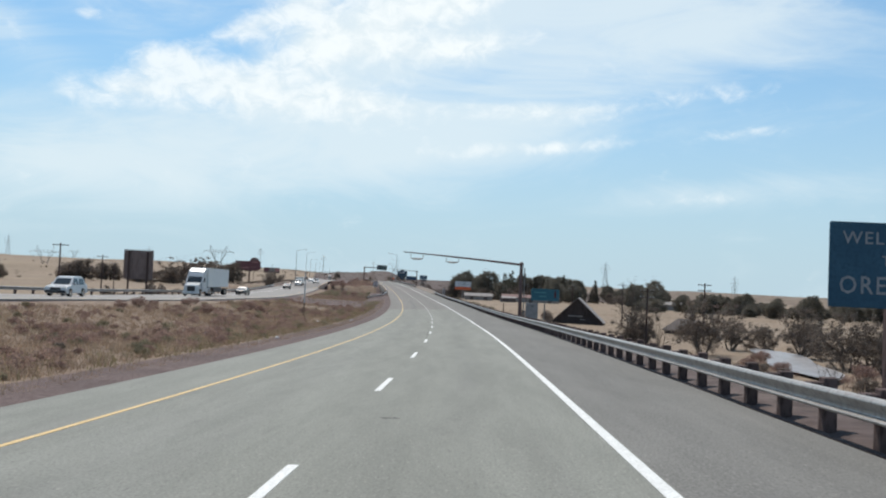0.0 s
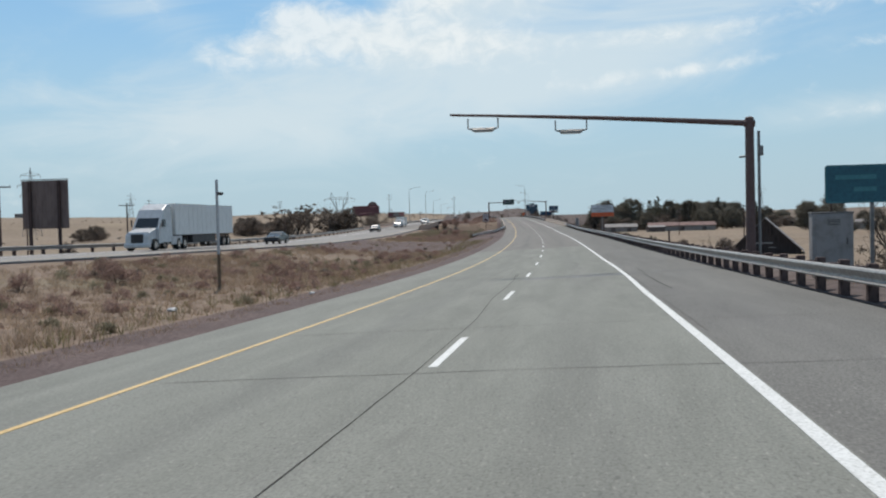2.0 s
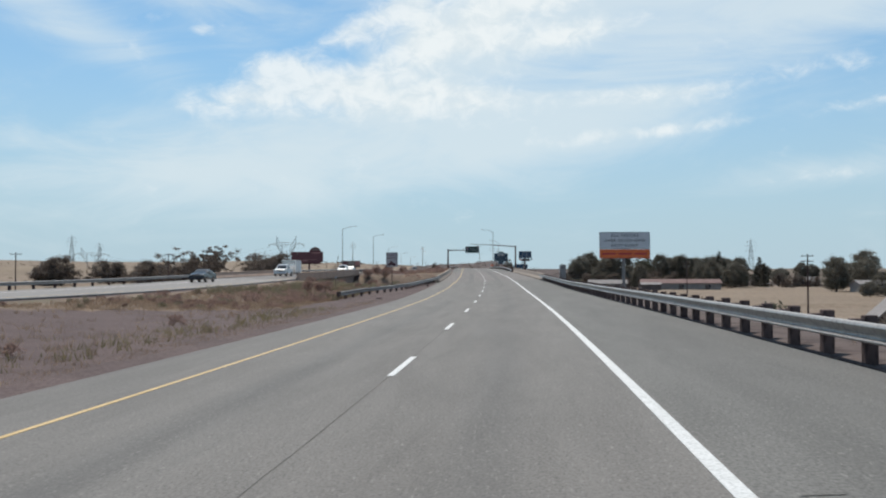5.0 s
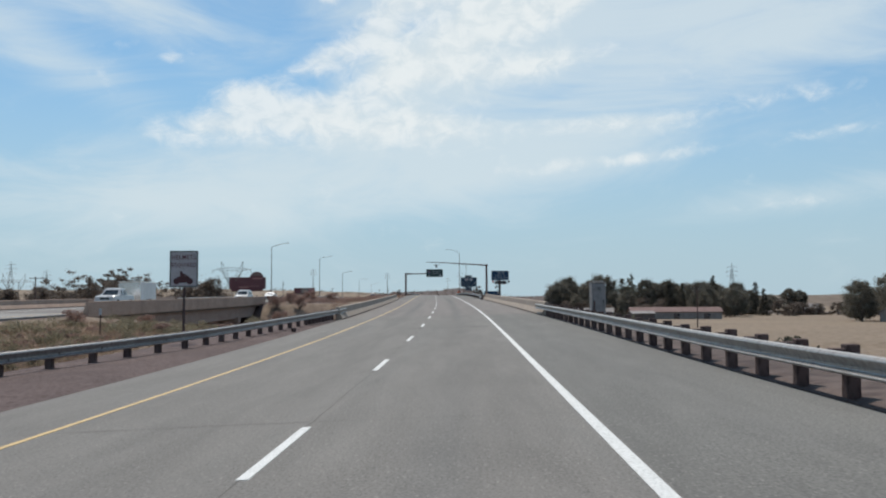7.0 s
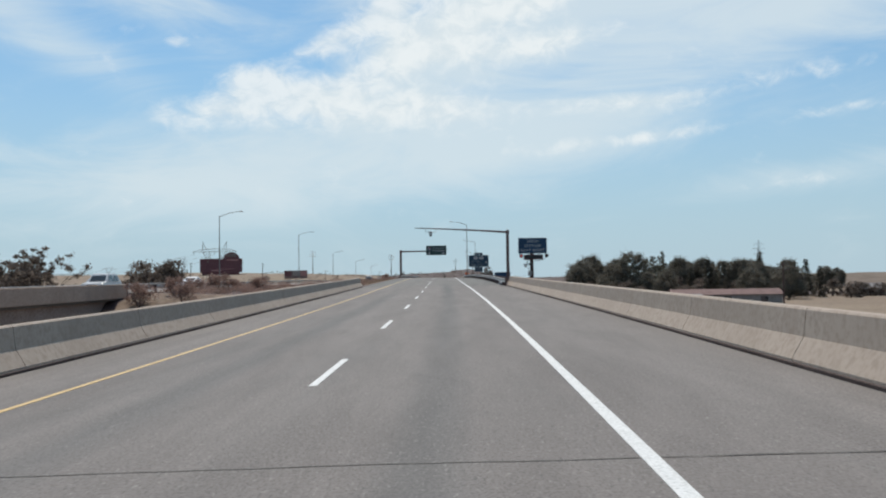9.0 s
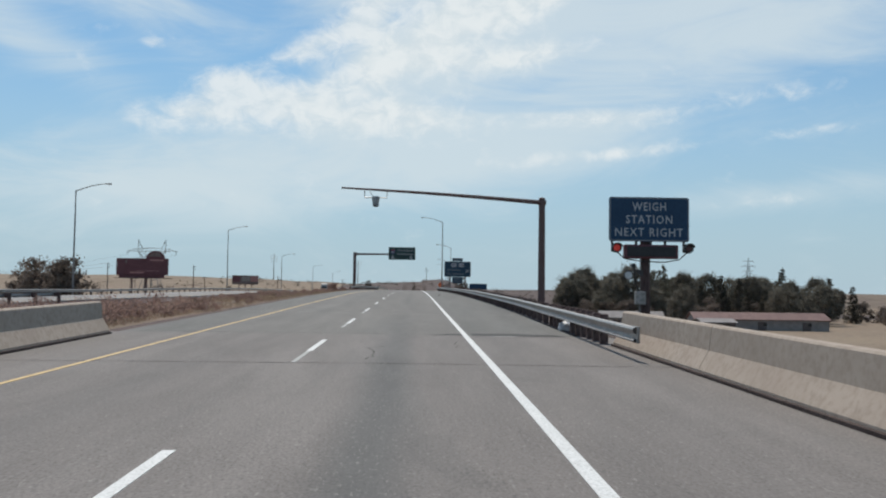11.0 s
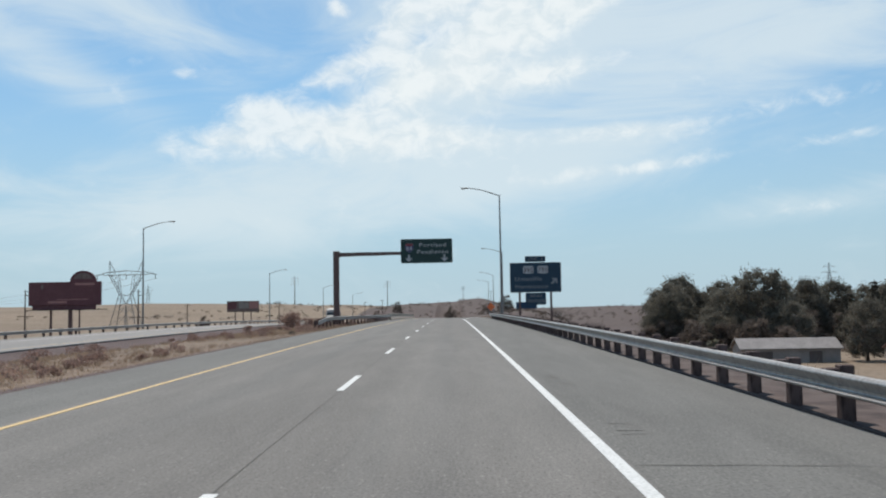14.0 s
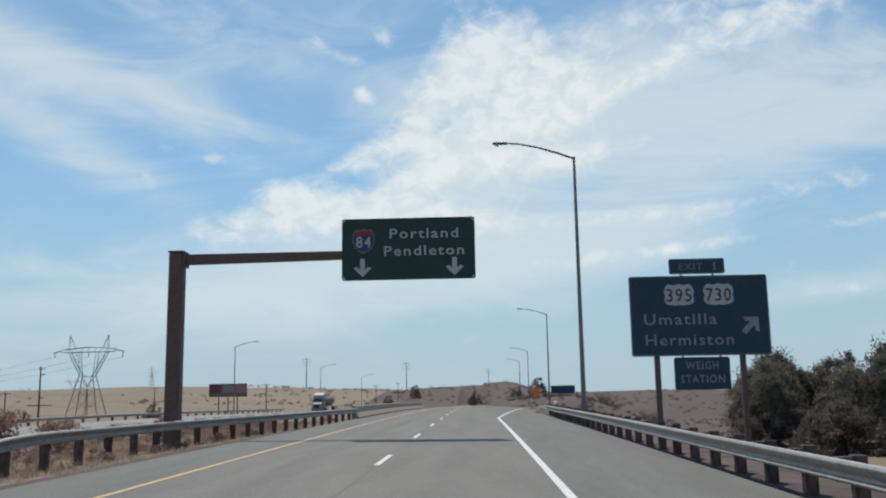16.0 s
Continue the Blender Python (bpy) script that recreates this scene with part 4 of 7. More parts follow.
_bm.to_mesh(_block), _bm.free()
_block.materials.append(M_POST)
_bolt = bpy.data.meshes.new("bolt")
_bm = bm_tube((0, 0, 0), (0.02, 0, 0), 0.018, 0.012, 8)
_bm.to_mesh(_bolt), _bm.free()
_bolt.materials.append(M_STEEL)


def guardrail(a, b, line, side, place, label, top=0.68, over_top=0.06, step=1.905, blocks=True, panel=3.81, blunt=(), tight=(0, 0), last=None, first=None, sink=None):
    """A W-beam rail on posts. line: lat by s; side: +1 where the road lies to its left."""
    lat_of = lambda s: float(np.interp(s, *zip(*line)))
    thing = empty("guardrail", Matrix.Translation(place(a, lat_of(a), 0)), label, "guardrail", "highway guardrails")
    off = Vector(thing.location)
    local = lambda s, lat, up: place(s, lat_of(s) + lat, up - (sink[2] * (1 - ramp(s, sink[0], sink[1])) if sink else 0.0)) - off
    n = max(1, int(round((b - a) / panel)))
    for i in range(n):
        s0, s1 = a + (b - a) * i / n, a + (b - a) * (i + 1) / n + (0.25 if i < n - 1 else 0)
        lift = 0.0025 * (i % 2)
        sweep("rail_beam", [(-side * (x + lift), top + z) for x, z in W_SECTION], span(s0, s1, 1.3), local, M_STEEL, thing, smooth=False)
    rnd = random.Random(int(a * 7))
    s = (first or a) + 0.4
    while s < (last or b) - 0.1:
        turn = Matrix.Rotation(radians(yaw_at(s) + rnd.uniform(-3, 3)), 4, "Z") @ Matrix.Rotation(radians(rnd.uniform(-1.5, 1.5)), 4, "X")
        hi = top + over_top + rnd.uniform(-0.02, 0.02)
        p = new("post", _post)
        p.matrix_basis = Matrix.Translation(local(s, side * 0.31, hi)) @ turn
        hang(p, thing)
        if blocks:
            k = new("blockout", _block)
            k.matrix_basis = Matrix.Translation(local(s, side * 0.105, top + 0.015)) @ turn
            hang(k, thing)
        s += step / 2 if tight[0] < s < tight[1] else step
    for s in blunt:
        part("end_shoe", bm_box(0.05, 0.5, 0.33, local(s, 0, top - 0.155), 0.01, turn=pose(0, 0, 0, 0, 0, yaw_at(s))), M_STEEL, thing, "flared steel end shoe")
    return thing


guardrail(-10, 252.4, RIGHT_A, 1, on_road, "galvanized steel guardrail on dark weathered posts", blunt=(252.3,), tight=(241, 250), last=249.3)
guardrail(323.6, 517.5, RIGHT_B, 1, on_road, "galvanized steel guardrail on dark weathered posts", blunt=(323.7,), tight=(327, 338), first=328.2)
for a, b, line in ((-10, 254.0, RIGHT_A), (331.5, 517.0, RIGHT_B)):
    lat_of = lambda s: float(np.interp(s, *zip(*line)))
    # low asphalt kerb, the shadow line at its edge put into its dark colour
    kerb = sweep("trim_shoulder_edge", [(-0.06, -0.02), (-0.05, 0.02), (0.02, 0.035), (0.1, 0.0)], span(a, b, 4), lambda s, lat, up: on_road(s, lat_of(s) + 0.06 + lat, up), M_LIP)
    tagged(kerb, "low kerb lip coloured dark as its edge shadow", "road edge", kind="structure")
guardrail(207.5, 255.4, [(207.5, -11.0), (212, -10.3), (219, -8.7), (226, -7.5), (236, -7.0), (252, -6.05), (256, -5.86)], -1, on_road, "galvanized median guardrail leading to the bridge", top=0.68, over_top=0.0, tight=(243, 253), last=252.0, sink=(207, 214, 0.08))
guardrail(466.5, 512, [(466.5, -8.9), (482, -8.4), (495, -7.2), (512, -5.95)], -1, on_road, "galvanized median guardrail beside the sign post", top=0.68, over_top=0.0, sink=(466, 472, 0.3))
guardrail(40, BRIDGE_A + 3, [(40, OPP_FAR + 0.35), (300, OPP_FAR + 0.35)], -1, on_opp, "rusty grey guardrail of the opposite carriageway", step=3.81, panel=7.62, over_top=0.02)
guardrail(BRIDGE_B - 7, 640, [(300, OPP_FAR + 0.35), (640, OPP_FAR + 0.35)], -1, on_opp, "rusty grey guardrail of the opposite carriageway", step=3.81, panel=7.62, over_top=0.02)
guardrail(BRIDGE_B - 7, 375, [(300, OPP_NEAR - 0.2), (350, OPP_NEAR - 0.1), (375, OPP_NEAR + 0.8)], 1, on_opp, "short guardrail behind the opposite bridge", step=3.81, panel=7.62, over_top=0.02)

# ---- masts, signs and lamps along the road ----
def stand(name, s, lat, label, category, group="", z=None, turn=0.0):
    zz = ground_z(s, lat) if z is None else z
    return empty(name, Matrix.Translation(at_z(s, lat, zz)) @ pose(0, 0, 0, 0, 0, yaw_at(s) + turn), label, category, group)


def base_up(s, lat):
    """How far the ground there lies under the lane line's height (negative: under)."""
    return ground_z(s, lat) - road_z(s)


def mast_arm(s, lat, top, tip_lat, tip_up, r, label, mat, group="overhead arms"):
    """A round post with one long tapered arm over the lanes."""
    th = stand("mast_arm", s, lat, label, "overhead mast", group)
    g = base_up(s, lat)
    h = top - g
    part("post", bm_tube((0, 0, -0.3), (0, 0, h), r, r * 0.86, 14), mat, th)
    part("base_plate", bm_box(r * 3.2, r * 3.2, 0.06, (0, 0, 0.06), 0.01), mat, th)
    part("post_cap", bm_tube((0, 0, h), (0, 0, h + 0.05), r * 0.9, r * 0.5, 14), mat, th)
    part("collar", bm_tube((-r * 1.05 * (1 if tip_lat < lat else -1), 0, h - 0.22), (r * 1.05 * (1 if tip_lat < lat else -1), 0, h - 0.22), r * 0.75, r * 0.75, 12), mat, th)
    a, b = Vector((0, 0, h - 0.22)), Vector((tip_lat - lat, 0, tip_up - g))
    pts = [a.lerp(b, i / 6) + Vector((0, 0, 0.05 * math.sin(math.pi * i / 6))) for i in range(7)]
    part("arm", bm_path(pts, [r * 0.62 + (r * 0.24 - r * 0.62) * i / 6 for i in range(7)], 10), mat, th)
    return th, g


def hanging_light(th, x, z, w):
    """A sign light or detector hung under the arm on a bent bracket."""
    bm = bm_path([(x - w / 2, 0, z), (x - w / 2, 0, z - 0.42), (x - w * 0.3, 0, z - 0.5)], [0.03] * 3, 6)
    bm_path([(x + w / 2, 0, z), (x + w / 2, 0, z - 0.42), (x + w * 0.3, 0, z - 0.5)], [0.03] * 3, 6, bm)
    bm_tube((x - w / 2, 0, z - 0.42), (x + w / 2, 0, z - 0.42), 0.022, None, 6, bm)
    br = part("bracket", bm, M_POLE, th)
    bm = bm_box(w * 0.72, 0.3, 0.11, (x, 0, z - 0.5), 0.035)
    body = part("light_housing", bm, M_STEEL, th, "pale flat light housing")
    part("lens", bm_box(w * 0.6, 0.24, 0.03, (x, 0, z - 0.565), 0.01), M_LAMPGLASS, body)


th, g = mast_arm(94, 9.1, 6.25, -3.25, 6.85, 0.2, "brown steel mast arm over the highway lanes", M_RUST)
for x0, w, z in ((-1.84, 1.28, 6.66), (1.87, 1.3, 6.45)):
    hanging_light(th, x0 - 9.1, z - g, w)
part("mid_bracket", bm_path([(0, 0, 4.7 - g), (-0.42, 0, 4.66 - g)], [0.05, 0.04], 8), M_STEEL, th, "small pale bracket")
part("conduit", bm_tube((0.36, 0, 0.2), (0.36, 0, 5.7 - g), 0.06, None, 8), M_POLE, th)
part("junction_box", bm_box(0.2, 0.24, 0.4, (0.42, 0, 4.9 - g), 0.02), M_POLE, th)

th, g = mast_arm(354.5, 9.1, 5.95, -1.75, 6.36, 0.2, "dark brown steel mast arm with detector", M_RUST)
x0 = 0.1 - 9.1
bm = bm_path([(x0 - 0.6, 0, 6.2 - g), (x0 - 0.6, 0, 5.85 - g), (x0 + 0.6, 0, 5.85 - g), (x0 + 0.6, 0, 6.2 - g)], [0.028] * 4, 6)
part("bracket", bm, M_POLE, th)
part("detector", bm_tube((x0, 0, 5.88 - g), (x0, -0.08, 5.4 - g), 0.21, 0.16, 12), M_STEEL, th, "pale drum-shaped detector")
part("detector_lens", bm_tube((x0, -0.08, 5.4 - g), (x0, -0.085, 5.36 - g), 0.13, 0.11, 12), M_BLACK, th)
part("detector_cable", bm_path([(x0 - 0.3, 0, 6.2 - g), (x0 - 0.2, 0, 5.97 - g), (x0 - 0.05, 0, 5.9 - g)], [0.012] * 3, 6), M_BLACK, th)


def panel(th, w, h, cx, cz, mat, border=M_LETTER, depth=0.05, y=0.0, name="panel", edge=0.045, corner=0.08):
    """A sign sheet with a raised border line and folded back ribs."""
    ob = part(name, bm_plate(rounded(w, h, corner, cx, cz), depth, None, y), mat, th)
    if border:
        o, i = rounded(w - 0.04, h - 0.04, corner, cx, cz), rounded(w - 0.04 - 2 * edge, h - 0.04 - 2 * edge, corner * 0.7, cx, cz)
        bm = bmesh.new()
        vo, vi = [bm.verts.new((x, y - 0.006, z)) for x, z in o], [bm.verts.new((x, y - 0.006, z)) for x, z in i]
        for k in range(len(o)):
            j = (k + 1) % len(o)
            bm.faces.new((vo[k], vo[j], vi[j], vi[k]))
        part("border", bm, border, ob)
    return ob


def ribs(th, w, cx, zs, depth=0.05, y=0.05):
    for z in zs:
        part("back_rib", bm_box(w * 0.94, 0.06, 0.07, (cx, y + 0.03, z)), M_STEEL, th)


def bars(th, rows, y, mat, name="lettering"):
    """Writing too faint to read, as plain bars (x, z, width, height)."""
    bm = bmesh.new()
    for x, z, w, h in rows:
        bm_box(w, 0.008, h, (x, y, z), 0.0, bm)
    return part(name, bm, mat, th)


def arrow(th, x, z, size, angle, y, mat=M_LETTER):
    """A broad arrow that points down at angle 0."""
    pts = [(0, -0.5), (0.5, -0.02), (0.3, 0.06), (0.13, -0.1), (0.13, 0.5), (-0.13, 0.5), (-0.13, -0.1), (-0.3, 0.06), (-0.5, -0.02)]
    c, s = math.cos(radians(angle)), math.sin(radians(angle))
    bm = bm_plate([(x + size * (px * c - pz * s), z + size * (px * s + pz * c)) for px, pz in pts], 0.006, None, y - 0.006)
    part("arrow", bm, mat, th)


# the overhead sign on its cantilever
S_PP = 484.2
th = stand("overhead_sign", S_PP, -9.62, "green overhead highway sign on brown cantilever post", "road sign")
g = base_up(S_PP, -9.62)
X = 9.62
part("post", bm_box(0.58, 0.5, 7.3 - g + 0.4, (0, 0.2, (7.3 - g) / 2 - 0.2), 0.05), M_RUST, th)
part("post_cap", bm_box(0.64, 0.56, 0.07, (0, 0.2, 7.33 - g), 0.02), M_RUST, th)
part("base_plate", bm_box(0.95, 0.9, 0.08, (0, 0.2, 0.05), 0.01), M_RUST, th)
for sx in (-0.38, 0.38):
    for sy in (-0.15, 0.55):
        part("anchor_bolt", bm_tube((sx, sy, 0.05), (sx, sy, 0.17), 0.03, None, 6), M_DARKSTEEL, th)
bm = bmesh.new()
ends = [[bm.verts.new((x, 0.25 + sy * 0.16, zc + sz * hh)) for sy, sz in ((-1, -1), (1, -1), (1, 1), (-1, 1))] for x, zc, hh in ((0.25, 7.02 - g, 0.2), (X + 2.0, 7.1 - g, 0.125))]
for i in range(4):
    bm.faces.new((ends[0][i], ends[0][(i + 1) % 4], ends[1][(i + 1) % 4], ends[1][i]))
bm.faces.new(ends[0][::-1]), bm.faces.new(ends[1])
part("arm", bm, M_RUST, th)
part("arm_flange", bm_box(0.07, 0.6, 0.62, (0.33, 0.24, 7.02 - g), 0.01), M_RUST, th)
pw, ph, pcx, pcz = 5.28, 2.47, -0.315 + X, 7.235 - g
sheet = panel(th, pw, ph, pcx, pcz, M_GREEN, border=None, depth=0.06, y=-0.08, corner=0.1)
ribs(th, pw, pcx, (pcz - 0.9, pcz - 0.3, pcz + 0.3, pcz + 0.9), y=-0.02)
bm = bmesh.new()
for sx in (-1, 1):
    for sz in (-1, 1):
        bm_plate([(pcx + sx * (pw / 2 - 0.02), pcz + sz * (ph / 2 - 0.16)), (pcx + sx * (pw / 2 - 0.06), pcz + sz * (ph / 2 - 0.06)), (pcx + sx * (pw / 2 - 0.16), pcz + sz * (ph / 2 - 0.02)), (pcx + sx * (pw / 2 - 0.12), pcz + sz * (ph / 2 - 0.1))], 0.005, bm, -0.087)
part("corner_marks", bm, M_LETTER, sheet)
y = -0.084
lettering("Portland", 0.4, 2.72, pcx + 0.62, pcz + 0.42, y, M_LETTER, sheet)
lettering("Pendleton", 0.4, 3.16, pcx + 0.62, pcz - 0.27, y, M_LETTER, sheet)
arrow(sheet, pcx - 1.82, pcz - 0.74, 0.72, 0, y)
arrow(sheet, pcx + 1.82, pcz - 0.74, 0.72, 0, y)


def interstate(parent, x, z, w, y, number):
    """A route shield: red band over blue, white number."""
    half = [(0, -0.52), (0.2, -0.42), (0.38, -0.25), (0.47, 0.0), (0.46, 0.22), (0.38, 0.42), (0.3, 0.5), (0.15, 0.46), (0, 0.5)]
    out = half + [(-a, b) for a, b in half[-2:0:-1]]
    part("shield_edge", bm_plate([(x + w * 1.05 * a, z + w * 1.05 * b) for a, b in out], 0.003, None, y - 0.003), M_DIMLETTER, parent)
    part("shield", bm_plate([(x + w * a, z + w * b) for a, b in out], 0.003, None, y - 0.006), M_SHIELD, parent, "blue route shield")
    top = [(0.45, 0.24), (0.38, 0.42), (0.3, 0.5), (0.15, 0.46), (0, 0.5)]
    part("shield_band", bm_plate([(x + w * a, z + w * b) for a, b in top + [(-a, b) for a, b in top[-2::-1]]], 0.003, None, y - 0.009), M_SHIELDRED, parent, "red band of shield")
    lettering(number, w * 0.5, w * 0.66, x, z - w * 0.28, y - 0.008, M_LETTER, parent, "route_number")


interstate(sheet, pcx - 1.78, pcz + 0.33, 0.9, y, "84")

# the exit sign
S_UM = 483.0
th = stand("exit_sign", S_UM, 9.0, "large dark slate exit sign on two steel posts", "road sign")
g = base_up(S_UM, 9.0)
U0 = -9.0
for i, lat in enumerate((9.03, 12.2)):
    gg = base_up(S_UM, lat)
    part("post", bm_box(0.2, 0.16, 5.6 - gg, (lat + U0, 0.2, (5.6 + gg) / 2 - g), 0.01), M_RUST, th)
pw, ph, pcx, pcz = 5.15, 3.0, 10.66 + U0, 4.28 - g
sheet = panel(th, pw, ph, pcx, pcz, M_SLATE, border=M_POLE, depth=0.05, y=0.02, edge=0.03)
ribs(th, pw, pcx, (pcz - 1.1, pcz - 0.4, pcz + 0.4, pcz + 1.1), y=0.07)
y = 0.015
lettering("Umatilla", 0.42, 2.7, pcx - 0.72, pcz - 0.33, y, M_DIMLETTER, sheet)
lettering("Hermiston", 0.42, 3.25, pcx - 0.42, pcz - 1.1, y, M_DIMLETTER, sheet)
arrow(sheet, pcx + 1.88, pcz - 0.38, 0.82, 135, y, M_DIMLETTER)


def us_route(parent, x, z, w, y, number):
    half = [(0, -0.46), (0.12, -0.5), (0.3, -0.46), (0.44, -0.42), (0.52, -0.25), (0.48, -0.05), (0.52, 0.18), (0.46, 0.38), (0.36, 0.5), (0.2, 0.44), (0, 0.5)]
    out = half + [(-a, b) for a, b in half[-2:0:-1]]
    part("route_plate", bm_plate([(x + w * a, z + 0.36 * w * b / 0.5 * 1.05) for a, b in out], 0.004, None, y - 0.005), M_LETTER, parent, "white route shield")
    lettering(number, w * 0.46, w * 0.86, x, z - w * 0.23, y - 0.007, M_DIGIT, parent, "route_number")


us_route(sheet, pcx - 0.72, pcz + 0.78, 1.08, y, "395")
us_route(sheet, pcx + 0.75, pcz + 0.78, 1.08, y, "730")
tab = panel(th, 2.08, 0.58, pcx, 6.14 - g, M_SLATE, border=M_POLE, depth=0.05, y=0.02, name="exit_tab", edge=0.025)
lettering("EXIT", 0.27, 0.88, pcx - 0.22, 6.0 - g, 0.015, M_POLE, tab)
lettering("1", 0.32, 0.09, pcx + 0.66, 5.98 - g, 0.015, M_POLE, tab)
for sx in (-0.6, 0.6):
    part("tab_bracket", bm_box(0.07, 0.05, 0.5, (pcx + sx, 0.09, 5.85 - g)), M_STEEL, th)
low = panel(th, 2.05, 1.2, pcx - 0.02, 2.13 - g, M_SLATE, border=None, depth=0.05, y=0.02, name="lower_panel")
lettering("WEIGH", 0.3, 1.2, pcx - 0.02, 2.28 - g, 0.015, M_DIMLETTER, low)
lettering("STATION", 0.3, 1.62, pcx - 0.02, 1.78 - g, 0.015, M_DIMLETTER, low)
for sx in (-0.7, 0.7):
    part("lower_bracket", bm_box(0.07, 0.05, 0.6, (pcx + sx, 0.09, 2.75 - g)), M_STEEL, th)

# the weigh station sign with its signals
S_WS = 336.5
th = stand("weigh_station_sign", S_WS, 10.15, "blue weigh station sign with warning lamps", "road sign")
g = base_up(S_WS, 10.15)
V0 = -10.15
part("post", bm_tube((0, 0.25, -0.3), (0, 0.25, 4.2 - g), 0.17, 0.17, 14), M_POST, th)
pw, ph, pcx, pcz = 2.76, 1.52, 10.23 + V0, 3.68 - g
sheet = panel(th, pw, ph, pcx, pcz, M_BLUE, border=M_DIMLETTER, depth=0.05, y=0.02, edge=0.03)
ribs(th, pw, pcx, (pcz - 0.5, pcz, pcz + 0.5), y=0.07)
for txt, w, z in (("WEIGH", 1.16, 0.3), ("STATION", 1.6, -0.14), ("NEXT RIGHT", 2.34, -0.58)):
    lettering(txt, 0.29, w, pcx, pcz + z, 0.015, M_LETTER, sheet)
box = part("message_box", bm_box(1.86, 0.26, 0.48, (10.3 + V0, 0.08, 2.57 - g), 0.04), M_MAROON, th, "dark unlit message box")
part("message_glass", bm_box(1.68, 0.02, 0.34, (10.3 + V0, -0.055, 2.57 - g), 0.008), M_BLACK, box)
for sx in (-0.5, 0.0, 0.5):
    part("box_hanger", bm_box(0.08, 0.06, 0.2, (10.3 + V0 + sx, 0.1, 2.86 - g)), M_DARKSTEEL, th)
for lat, lens in ((9.12, M_REDLAMP), (11.6, M_DARKLENS)):
    xx, zz = lat + V0, 2.7 - g
    lamp = part("signal_lamp", bm_tube((xx, 0.2, zz), (xx, 0.0, zz), 0.17, 0.17, 16), M_BLACK, th, "round black warning lamp")
    part("lens", bm_tube((xx, 0.0, zz), (xx, -0.02, zz), 0.12, 0.1, 16), lens, lamp)
    bm = bmesh.new()
    for k in range(9):
        a0, a1 = radians(10 + 20 * k), radians(10 + 20 * (k + 1)) if k < 8 else radians(170)
        if k < 8:
            v = [bm.verts.new((xx + 0.165 * math.cos(a), yy, zz + 0.165 * math.sin(a))) for a, yy in ((a0, 0.0), (a1, 0.0), (a1, -0.2), (a0, -0.2))]
            bm.faces.new(v)
    part("visor", bm, M_BLACK, lamp)
    part("lamp_bracket", bm_box(0.07, 0.06, 0.55, (xx - 0.12, 0.22, zz + 0.14), 0.005), M_DARKSTEEL, th)
part("cable", bm_path([(9.15 + V0, 0.1, 2.55 - g), (9.4 + V0, 0.1, 2.33 - g), (10.0 + V0, 0.1, 2.24 - g), (10.8 + V0, 0.1, 2.22 - g), (11.3 + V0, 0.1, 2.32 - g), (11.55 + V0, 0.1, 2.55 - g)], [0.02] * 6, 6), M_BLACK, th)
part("flood_light", bm_tube((9.5 + V0, 0.15, 1.75 - g), (9.5 + V0, -0.08, 1.75 - g), 0.1, 0.16, 14), M_DARKSTEEL, th)
part("flood_lens", bm_tube((9.5 + V0, -0.08, 1.75 - g), (9.5 + V0, -0.09, 1.75 - g), 0.13, 0.12, 14), M_LAMPGLASS, th)
part("side_arm", bm_path([(0, 0.2, 1.9 - g), (9.35 + V0, 0.2, 1.93 - g)], [0.025, 0.02], 6), M_DARKSTEEL, th)
part("gusset", bm_plate([(0, 1.95 - g), (-0.42, 1.95 - g), (0, 1.6 - g)], 0.02, None, 0.12), M_DARKSTEEL, th)
part("camera_rod", bm_path([(9.72 + V0, 0.1, 2.08 - g), (9.78 + V0, 0.1, 1.5 - g), (9.92 + V0, 0.15, 1.2 - g)], [0.03, 0.025, 0.025], 6), M_DARKSTEEL, th)
part("camera_ball", bm_tube((9.71 + V0, 0.1, 2.04 - g), (9.71 + V0, 0.1, 2.16 - g), 0.09, 0.07, 12), M_BLACK, th)
part("control_box", bm_box(0.34, 0.24, 0.46, (9.92 + V0, 0.02, 0.98 - g), 0.02), M_STEEL, th, "grey steel control box")
part("conduit", bm_tube((9.92 + V0, 0.05, 0.78 - g), (9.92 + V0, 0.05, 0.0), 0.025, None, 6), M_STEEL, th)

# the truck notice
S_AT = 202.7
th = stand("truck_notice_sign", S_AT, 10.3, "white truck notice sign with orange strip below", "road sign")
g = base_up(S_AT, 10.3)
part("post", bm_tube((0, 0.14, -0.3), (0, 0.14, 4.3 - g), 0.11, 0.11, 12), M_WALL, th, "pale round steel post")
pw, pcx = 3.58, 0.06
sheet = panel(th, pw, 1.22, pcx, 3.95 - g, M_NOTICE, border=M_BLACK, depth=0.05, y=0.0, edge=0.02, corner=0.03)
for txt, w, z in (("ALL TRUCKS", 1.95, 0.27), ("OVER 20,000 GVW", 2.95, -0.1), ("NEXT RIGHT", 1.88, -0.46)):
    lettering(txt, 0.2, w, pcx, 3.95 - g + z, -0.005, M_BLACK, sheet)
low = panel(th, pw, 0.64, pcx, 3.0 - g, M_ORANGE, border=M_REDSHEET, depth=0.05, y=0.0, name="orange_panel", edge=0.02, corner=0.03)
bars(low, [(pcx - 1.1, 3.0 - g, 1.0, 0.12), (pcx + 0.02, 3.0 - g, 0.95, 0.12), (pcx + 1.12, 3.0 - g, 0.9, 0.12)], -0.004, M_REDSHEET)
ribs(th, pw, pcx, (3.6 - g, 4.3 - g), y=0.05)

